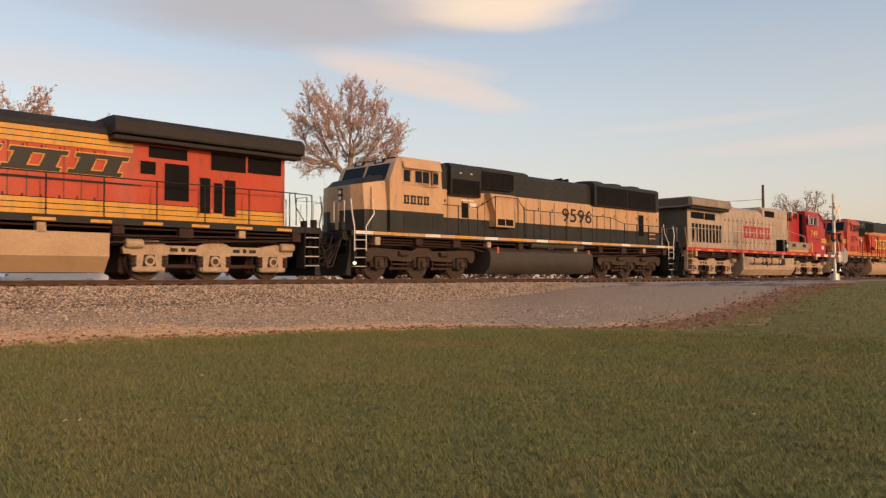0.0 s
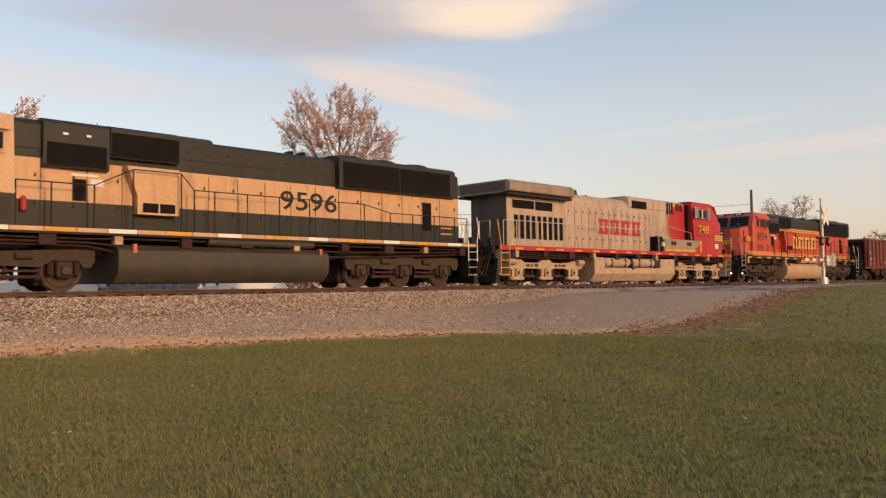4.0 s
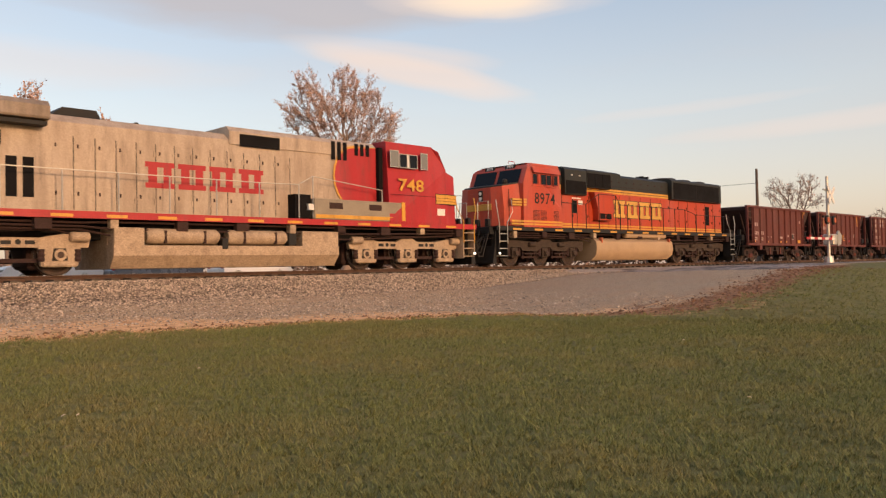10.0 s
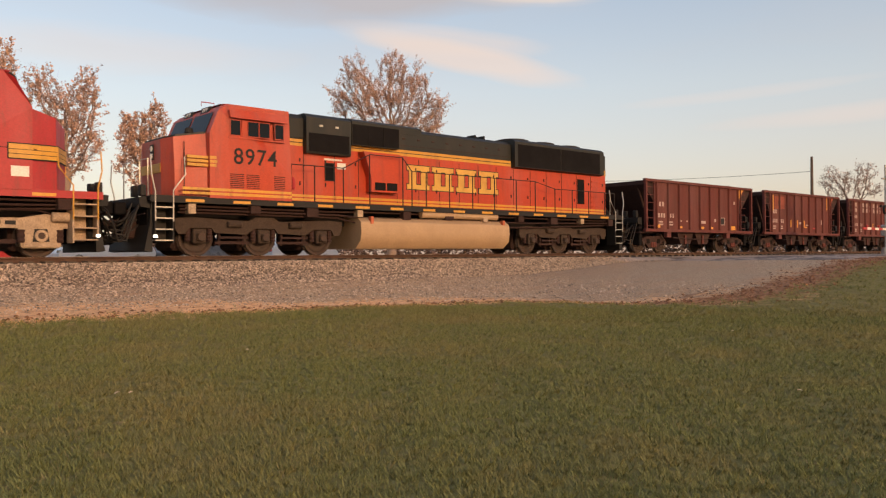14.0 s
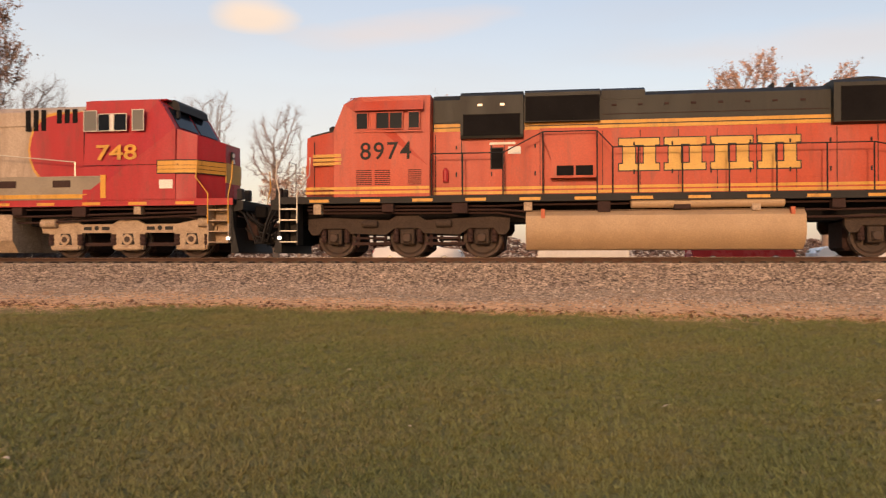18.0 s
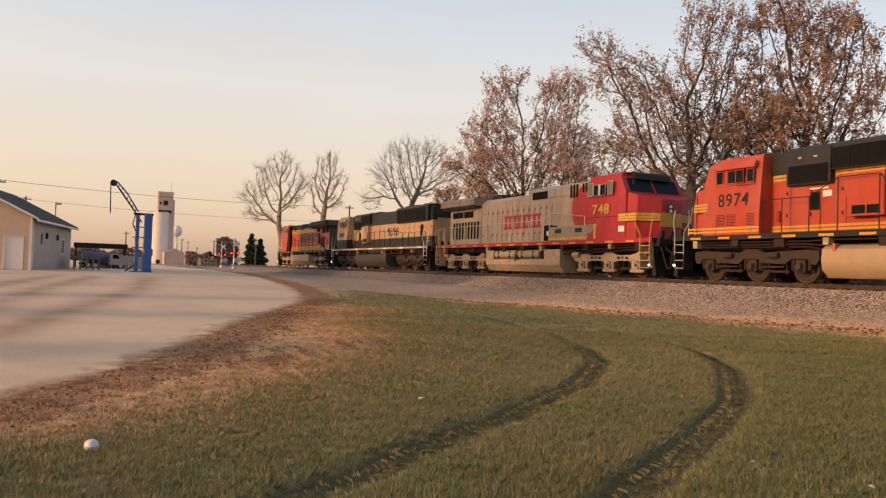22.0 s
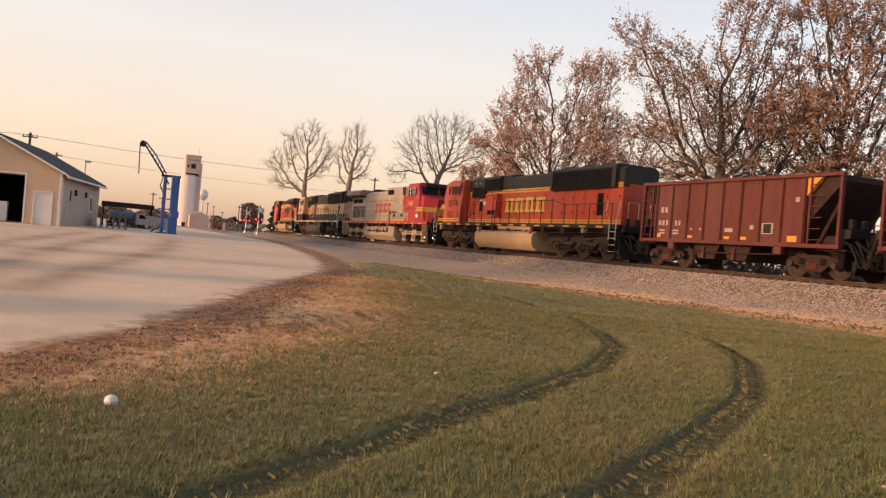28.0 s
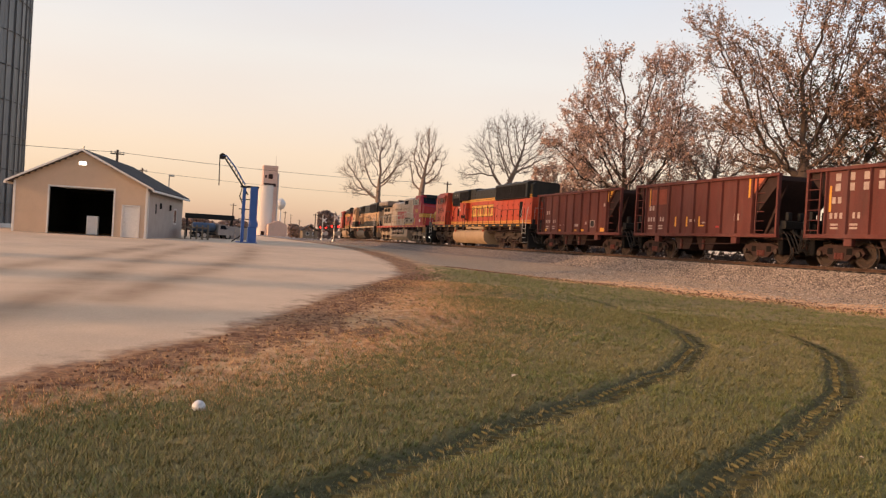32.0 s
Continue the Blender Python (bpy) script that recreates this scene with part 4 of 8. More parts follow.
def lathe_along(r, x0, x1, y, z, n=14, dome=0.03):
    bm = lathe([(r * 0.75, x0), (r, x0 + dome), (r, x1 - dome), (r * 0.75, x1)], n, "x")
    bmesh.ops.translate(bm, verts=bm.verts, vec=(0, y, z))
    return bm


def ge_truck(unit, xs, material):
    """Three-axle cast truck: heavy frame with a pedestal round every axle."""
    mids = sorted(xs)
    a, b = mids[0] - 0.72, mids[2] + 0.72
    low = []
    for x in mids:
        low += [(x - 0.52, 0.72), (x - 0.46, 0.26), (x - 0.40, 0.22), (x + 0.40, 0.22), (x + 0.46, 0.26), (x + 0.52, 0.72)]
    out = [(a, 0.72)] + low + [(b, 0.72), (b + 0.04, 0.90), (b - 0.2, 1.02), (mids[2] + 0.1, 1.08)]
    for x, y in ((mids[1], mids[2]), (mids[0], mids[1])):
        m = (x + y) / 2
        out += [(m + 0.45, 0.96), (m - 0.45, 0.96), (x + 0.25, 1.10)] + ([(x - 0.25, 1.10)] if x == mids[1] else [])
    out += [(mids[0] - 0.1, 1.08), (a + 0.2, 1.02), (a - 0.04, 0.90)]
    bm = bmesh.new()
    for s in (-1, 1):
        add_prism(bm, out, *sorted((s * 0.98, s * 1.13)))
    add_box(bm, a + 0.3, b - 0.3, -0.98, 0.98, 0.8, 0.98)
    truck = part("truck", bm, material, unit)
    for s in (-1, 1):
        for x in mids:
            part("journal_pocket", prism([(x - 0.2, 0.38), (x + 0.2, 0.38), (x + 0.15, 0.70), (x - 0.15, 0.70)], *sorted((s * 1.13, s * 1.138))), BLACK, truck, "dark journal opening")
            part("axle_cap", lathe_at(0.155, s * 1.1, s * 1.19, x, 0.53), material, truck)
            part("axle_bolt_ring", lathe_at(0.085, s * 1.19, s * 1.205, x, 0.53), WHEEL, truck, "dark greasy axle end")
            part("pedestal_bar", box(x - 0.42, x + 0.42, *sorted((s * 1.13, s * 1.18)), 0.24, 0.34, 0.015), material, truck)
            for dx in (-0.45, 0.45):
                part("coil_spring", lathe_up([(0.08, 0.36), (0.1, 0.42), (0.08, 0.48), (0.1, 0.54), (0.08, 0.6), (0.1, 0.68)], x + dx, s * 1.1), RUST_DARK, truck)
        for x in ((mids[0] + mids[1]) / 2, (mids[1] + mids[2]) / 2):
            part("frame_hole", lathe_at(0.07, s * 1.13, s * 1.136, x, 0.86), BLACK, truck)
            parts("frame_slot", [(x - 0.40, x - 0.16, *sorted((s * 1.13, s * 1.136)), 0.80, 0.90), (x + 0.16, x + 0.40, *sorted((s * 1.13, s * 1.136)), 0.80, 0.90)], BLACK, truck)
            parts("brake_rigging", [(x - 0.5, x + 0.5, *sorted((s * 0.9, s * 0.98)), 0.34, 0.44)], RUST_DARK, truck)
        for x in (a + 0.25, b - 0.25):
            part("brake_cylinder", lathe_along(0.13, x - 0.25, x + 0.25, s * 1.2, 1.0), material, truck)
        part("sand_pipe", tube([(a, s * 1.16, 0.95), (a + 0.8, s * 1.18, 1.16), (b - 0.8, s * 1.18, 1.16), (b, s * 1.16, 0.95)], 0.02, 5), RUST_DARK, truck)
    for x in mids:
        part("traction_motor", box(x - 0.62, x + 0.55, -0.62, 0.62, 0.16, 0.98, 0.08), RUST_DARK, truck)
    add_wheels(truck, xs, LOCO_WHEELS, 0.53)


def underframe(unit, L, sill, edge):
    part("frame", boxes((0.65, L - 0.65, -0.62, 0.62, 0.95, 1.5), (0.6, L - 0.6, -1.5, 1.5, 1.50, 1.64), bevel=0.015), GRILLE, unit)
    for s in (-1, 1):
        part("sill", box(0.62, L - 0.62, *sorted((s * 1.5, s * 1.525)), 1.47, 1.66), sill, unit)
        if isinstance(edge, tuple):
            n = 26
            for i in range(n):
                x = 0.8 + i * (L - 1.6) / n
                part("reflector", box(x, x + (L - 1.6) / n - 0.02, *sorted((s * 1.525, s * 1.53)), 1.53, 1.64), edge[i % len(edge)], unit)
        elif edge:
            for i in range(14):
                x = 1.6 + i * (L - 3.2) / 13.5
                part("reflector", box(x, x + 0.55, *sorted((s * 1.525, s * 1.53)), 1.50, 1.58), edge, unit)
        for k, (z, y) in enumerate(((1.40, 1.3), (1.30, 1.36), (1.22, 1.25))):
            part("pipe", tube([(1.5, s * y, z), (L * 0.3, s * y, z - 0.03), (L * 0.34, s * y, z - 0.1 * k), (L * 0.7, s * y, z - 0.1 * k), (L - 1.5, s * y, z)], 0.028, 5), RUST_DARK, unit)
        for i in range(11):
            x = 1.7 + i * (L - 3.4) / 10
            part("bracket", box(x, x + 0.22 + 0.1 * (i % 3), *sorted((s * 1.25, s * 1.48)), 1.18 + 0.05 * (i % 2), 1.46, 0.01), RUST_DARK if i % 3 else TRUCK_TAN, unit)


def emd_locomotive(scheme, label):
    """Six-axle wide-cab road engine, nose at low x."""
    L, c = 22.55, scheme
    e = thing("locomotive", label, "locomotive", "locomotives of the train")
    X = lambda u: u
    underframe(e, L, c["sill"], c["edge"])
    # nose
    plan = [(1.25, -0.7), (1.42, -1.22), (2.32, -1.40), (2.32, 1.40), (1.42, 1.22), (1.25, 0.7)]
    part("nose_lower", prism(plan, 1.64, 2.42, "z"), c["cab_low"], e)
    bm = prism(plan, 2.42, 3.38, "z")
    for v in bm.verts:
        if v.co.z > 3:
            v.co.z = 3.30 + 0.17 * (v.co.x - 1.25)
            v.co.y *= 0.92
    part("nose", bm, c["cab"], e)
    bm = prism([(1.35, -0.65), (1.5, -1.08), (2.34, -1.26), (2.34, 1.26), (1.5, 1.08), (1.35, 0.65)], 3.30, 3.36 + c["dome"], "z")
    for v in bm.verts:
        v.co.z += 0.17 * (v.co.x - 1.25)
        if v.co.z > 3.42 + 0.17 * (v.co.x - 1.25):
            v.co.x += 0.18 * (v.co.x < 1.6)
            v.co.y *= 0.86
    part("anti_glare_panel", bm, c["nose_top"], e)
    part("nose_door", box(1.235, 1.26, -0.02, 0.5, 1.75, 3.1, 0.008), c["cab"], e)
    parts("nose_seam", [(1.66, 1.675, -1.30, -1.27, 1.7, 3.2), (1.66, 1.675, 1.27, 1.30, 1.7, 3.2)], BLACK, e)
    lamps = part("headlight_box", box(1.22, 1.34, -0.22, 0.02, 2.75, 3.2, 0.02), BLACK, e)
    for z in (2.86, 3.07):
        part("headlight", lathe_x(0.075, 1.20, 1.23, -0.1, z), WHITE, lamps)
    # cab
    part("cab_lower", box(2.3, 4.94, -1.55, 1.55, 1.64, 2.42), c["cab_low"], e)
    bm = prism([(2.3, 2.42), (2.3, 3.48), (2.58, 4.16), (2.72, 4.30), (3.0, 4.38), (4.94, 4.38), (4.94, 2.42)], -1.55, 1.55)
    for v in bm.verts:
        if v.co.z > 4.2:
            v.co.y *= 0.90
    part("cab", bm, c["cab"], e)
    part("cab_roof", prism([(2.75, 4.37), (3.0, 4.40), (4.92, 4.40), (4.92, 4.37)], -1.3, 1.3), c["cab_roof"], e)
    for y0, y1 in ((-1.28, -0.08), (0.08, 1.28)):
        part("windshield", prism([(2.285, 3.52), (2.545, 4.12), (2.555, 4.11), (2.30, 3.52)], y0, y1), GLASS, e)
    for y0, y1 in ((-0.85, -0.3), (0.3, 0.85)):
        board = part("number_board", prism([(2.60, 4.18), (2.66, 4.36), (2.72, 4.36), (2.66, 4.18)], y0, y1), BLACK, e, "black number board with white digits")
        if c["number"]:
            ob = writing("digits", c["number"], 0.17, WHITE, board, (0, 0, 0), bold=0.004)
            ob.matrix_basis = Matrix.Translation((2.622, (y0 + y1) / 2, 4.27)) @ pose(0, 0, 0, 72, 0, -90)
    part("grab_iron", tube([(2.5, -0.6, 4.38), (2.5, -0.6, 4.5), (2.9, -0.6, 4.5), (2.9, -0.6, 4.40)], 0.015, 5), c["cab_roof"], e)
    for u0, u1, p in ((2.94, 3.24, GLASS), (3.32, 3.47, c["cab"]), (3.49, 3.83, GLASS), (3.86, 4.19, GLASS), (4.38, 4.66, GLASS)):
        side_window(e, u0, u1, 3.48, 3.90, 1.55, p, c["cab"])
    for s in (-1, 1):
        part("window_awning", prism([(s * 1.55, 4.22), (s * 1.63, 4.02), (s * 1.65, 3.96), (s * 1.62, 3.95), (s * 1.55, 4.0)], 2.9, 4.78, "x"), c["cab"], e)
    parts("cab_ledge", [(2.86, 4.74, -1.575, -1.55, 3.38, 3.42), (2.86, 4.74, 1.55, 1.575, 3.38, 3.42)], c["cab"], e)
    part("bell", lathe_up([(0.11, 3.50), (0.13, 3.54), (0.11, 3.66), (0.04, 3.70)], 2.05, -0.75, 12), BLACK, e, "small dark bell on the nose")
    part("fire_extinguisher", lathe_up([(0.075, 2.06), (0.08, 2.1), (0.08, 2.36), (0.03, 2.44)], 5.3, -1.03, 10), RED, e, "red fire extinguisher beside the cab")
    # dark plates paint the shade in the gaps between louvre slats
    if c["louvre"]:
        for u0, u1 in ((2.92, 3.36), (3.44, 3.86), (4.35, 4.72)):
            plate("louvre_backing", e, u0, u1, 1.96, 2.36, 1.55, RUST_DARK, 0.003)
    else:
        for u0, u1 in ((2.95, 3.55), (3.62, 4.2), (4.35, 4.85)):
            plate("louvre_backing", e, u0, u1, 1.80, 2.30, 1.55, BLACK, 0.003)
            louvres(e, u0, u1, 1.82, 2.30, 1.553, 8, GREEN)
    if c["louvre"]:
        for u0, u1 in ((2.92, 3.36), (3.44, 3.86), (4.35, 4.72)):
            louvres(e, u0, u1, 1.98, 2.36, 1.55, 7, c["cab"])
    if c["number"]:
        if c["cab_digits"]:
            for s in (-1, 1):
                writing("road_number", c["number"], 0.66, c["digits"], e, (3.74, s * 1.556, 2.85), spread=1.12, bold=0.006, flip=s > 0)
        else:
            brand_blocks(e, 2.92, 4.22, 2.68, 3.0, 1.55, c["digits"])
            for s in (-1, 1):
                writing("road_number", c["number"], 0.86, c["digits"], e, (14.16, s * 0.958, 2.82), bold=0.008, flip=s > 0, wide=1.36)
    # hood
    part("hood_lower", box(4.94, 21.35, -0.95, 0.95, 1.64, c["band"]), c["hood_low"], e)
    part("hood", box(4.94, 21.35, -0.95, 0.95, c["band"], 3.44), c["hood"], e)
    part("hood_top", prism([(-0.95, 3.44), (-0.95, 4.29), (-0.75, 4.42), (0.75, 4.42), (0.95, 4.29), (0.95, 3.44)], 4.94, 21.35, "x"), c["top"], e)
    part("hood_shoulder", prism([(-0.98, 3.68), (-0.98, 4.3), (-0.85, 4.44), (0.85, 4.44), (0.98, 4.3), (0.98, 3.68)], 4.95, 5.715, "x"), c["top"], e)
    part("hood_end", box(21.35, 21.37, -0.6, 0.6, 1.8, 3.6, 0.005), c["hood"], e)
    box_ = part("dynamic_brake_box", prism([(-1.14, 3.22), (-1.17, 3.3), (-1.17, 4.36), (-1.0, 4.48), (1.0, 4.48), (1.17, 4.36), (1.17, 3.3), (1.14, 3.22)], 5.72, 7.42, "x"), c["top"], e)
    grille("brake_intake", box_, 5.80, 7.34, 3.28, 3.86, 1.175, 0)
    parts("lifting_lug", [(6.2, 6.32, -1.19, -1.17, 4.08, 4.14), (6.8, 6.92, -1.19, -1.17, 4.08, 4.14)], ALU, box_)
    air = part("air_intake", prism([(-1.16, 3.62), (-1.165, 4.40), (-0.95, 4.50), (0.95, 4.50), (1.165, 4.40), (1.16, 3.62)], 7.46, 9.45, "x"), c["top"], e)
    grille("intake_screen", air, 7.48, 9.43, 3.64, 4.30, 1.165, 0)
    parts("screen_rib", [(u, u + 0.03, -1.185, -1.172, 3.64, 4.30) for u in (8.1, 8.75)], GRILLE, air)
    part("exhaust_housing", prism([(-0.96, 4.2), (-0.96, 4.44), (-0.7, 4.54), (0.7, 4.54), (0.96, 4.44), (0.96, 4.2)], 9.48, 10.62, "x"), c["top"], e)
    parts("exhaust_stack", [(11.6, 12.3, -0.3, 0.3, 4.4, 4.48), (14.1, 14.42, -0.2, 0.2, 4.4, 4.54), (13.98, 14.06, -0.24, 0.24, 4.4, 4.66), (14.46, 14.54, -0.24, 0.24, 4.4, 4.66)], BLACK, e, bevel=0.02)
    for s in (-1, 1):
        for i in range(8):
            u = 9.75 + i * 0.68
            part("roof_lug", box(u, u + 0.13, *sorted((s * 0.9, s * 0.965)), 4.02, 4.08, 0.01), RUST_DARK, e)
        part("roof_seam", box(9.5, 15.2, *sorted((s * 0.95, s * 0.962)), 3.80, 3.815), RUST_DARK, e)
    rad = part("radiator_section", prism([(-0.97, 3.38), (-1.18, 3.42), (-1.18, 4.42), (-1.02, 4.52), (1.02, 4.52), (1.18, 4.42), (1.18, 3.42), (0.97, 3.38)], 15.25, 20.95, "x"), c["top"], e)
    grille("radiator_grille", rad, 15.42, 18.02, 3.44, 4.32, 1.182, 0)
    grille("radiator_grille", rad, 18.06, 20.66, 3.44, 4.32, 1.182, 0)
    for u in (16.2, 17.8, 19.5):
        part("radiator_fan", lathe_up([(0.72, 4.5), (0.72, 4.61), (0.6, 4.65), (0.12, 4.62)], u, -0.1, 20), ROOF, rad)
    cabinet = part("blower_duct", prism([(7.85, 3.42), (8.15, 2.62), (8.15, 2.10), (9.38, 2.10), (9.38, 3.42)], -1.28, -0.95), c["hood"], e)
    parts("duct_opening", [(8.3, 8.75, -1.29, -1.28, 2.16, 2.42), (8.8, 9.25, -1.29, -1.28, 2.16, 2.42)], GRILLE, cabinet)
    # doors and latches of the hood
    us = [5.0, 5.72, 6.9, 7.85] + [9.5 + i * 0.98 for i in range(12)]
    for s in (-1, 1):
        for i, u in enumerate(us):
            w = 0.66 if i < 1 else 0.9
            door = part("hood_door", boxes((u + 0.02, u + w, *sorted((s * 0.95, s * 0.958)), c["band"] + 0.03 if c["band"] > 2 else 2.06, 3.30)), c["hood"], e)
            parts("door_latch", [(u + w - 0.09, u + w - 0.05, *sorted((s * 0.958, s * 0.985)), 2.2, 2.32), (u + w - 0.09, u + w - 0.05, *sorted((s * 0.958, s * 0.985)), 2.95, 3.05)], BLACK, door)
            part("door_seam", box(u, u + 0.018, *sorted((s * 0.95, s * 0.96)), 1.72, 3.36), BLACK, e)
    side_window(e, 6.55, 6.85, 2.42, 2.95, 0.96, GRILLE, BLACK, 0.03)
    parts("notice_plate", [(7.0, 7.34, -0.972, -0.966, 2.80, 3.0), (6.5, 7.2, -0.972, -0.966, 3.06, 3.12)], WHITE, e, "small pale notice plate")
    grille("door_opening", e, 19.36, 19.84, 2.12, 3.18, 0.96, 0)
    parts("end_steps", [(20.35, 20.95, -0.985, -0.95, 2.0 + 0.22 * i, 2.05 + 0.22 * i) for i in range(6)], c["hood"], e)
    if c["stripes"]:
        for z in (1.72, 1.84):
            parts("stripe", [(1.5, 4.94, -1.556, -1.55, z, z + 0.075), (1.5, 4.94, 1.55, 1.556, z, z + 0.075)], YELLOW, e, "yellow stripe")
            plate("stripe", e, 4.96, 21.33, z, z + 0.075, 0.958, YELLOW, 0.006, "yellow stripe")
        for u0, u1, y in ((4.97, 5.7, 0.95), (7.45, 15.24, 0.952), (20.9, 21.34, 0.97)):
            for z in (3.44, 3.56):
                plate("stripe", e, u0, u1, z, z + 0.09, y if z < 3.5 or y < 0.96 else 0.97, YELLOW, 0.012, "faded yellow stripe")
        parts("nose_stripe", [(1.68, 2.34, -1.46, -1.36, 2.52, 2.60), (1.68, 2.34, -1.46, -1.36, 2.63, 2.71), (1.68, 2.34, -1.46, -1.36, 2.74, 2.82)], YELLOW, e, "yellow nose stripe")
        parts("nose_stripe", [(2.3, 2.5, -1.558, -1.55, 2.52, 2.60), (2.3, 2.52, -1.558, -1.55, 2.63, 2.71), (2.3, 2.5, -1.558, -1.55, 2.74, 2.82)], YELLOW, e, "yellow nose stripe")
        part("nose_emblem", boxes((1.225, 1.245, -0.7, 0.7, 2.35, 2.62), bevel=0.01), YELLOW, e, "worn yellow emblem band on the nose")
        brand_blocks(e, 9.87, 14.57, 2.30, 3.14, 0.96, GOLD, c["top"])
    # tank and reservoirs
    tank = [(-1.54, 0.45), (-1.60, 0.75), (-1.56, 1.08), (-1.34, 1.24), (1.34, 1.24), (1.56, 1.08), (1.60, 0.75), (1.54, 0.45), (1.25, 0.20), (-1.25, 0.20)]
    part("fuel_tank", prism(tank, 7.5, 14.47, "x"), c["tank"], e, smooth=True)
    for s in (-1, 1):
        part("air_reservoir", lathe_along(0.13, 10.2, 14.0, s * 1.36, 1.40), c["tank"], e, smooth=True)
        parts("tank_gauge", [(7.9, 8.0, *sorted((s * 1.45, s * 1.6)), 1.02, 1.26), (14.1, 14.2, *sorted((s * 1.45, s * 1.6)), 1.08, 1.26)], PATCH, e)
    emd_truck(e, (2.2, 4.25, 6.3), c["truck"])
    emd_truck(e, (L - 6.3, L - 4.25, L - 2.2), c["truck"])
    handrail(e, X, [(4.98, 2.78), (5.82, 2.78), (6.9, 2.78), (7.95, 3.3), (9.35, 3.3), (9.75, 2.86), (10.4, 2.86), (11.5, 2.86), (12.65, 2.86), (13.8, 2.86), (15.0, 2.86), (16.1, 2.86), (17.3, 2.62), (18.4, 2.62), (19.5, 2.62), (20.6, 2.62), (21.3, 2.62)], 1.46, BLACK)
    steps(e, X, 0.75, 1.25, BLACK, ALU, rail=c["rail"], lamp=True)
    steps(e, lambda u: L - u, 0.75, 1.25, BLACK, ALU, rail=c["rail"])
    coupler(e, 0, 1)
    coupler(e, L, -1)
    for y in (-0.9, 0.9):
        part("handrail", tube([(0.8, y, 1.65), (0.8, y, 2.7), (0.8, y * 0.35, 2.7), (0.8, y * 0.35, 1.9)], 0.02, 5), c["rail"], e)
        part("handrail", tube([(L - 0.8, y, 1.65), (L - 0.8, y, 2.7), (L - 0.8, y * 0.35, 2.7), (L - 0.8, y * 0.35, 1.9)], 0.02, 5), c["rail"], e)
    return e


def lathe_x(r, x0, x1, y, z, n=14):
    bm = lathe([(r, x0), (r, x1)], n, "x")
    bmesh.ops.translate(bm, verts=bm.verts, vec=(0, y, z))
    return bm


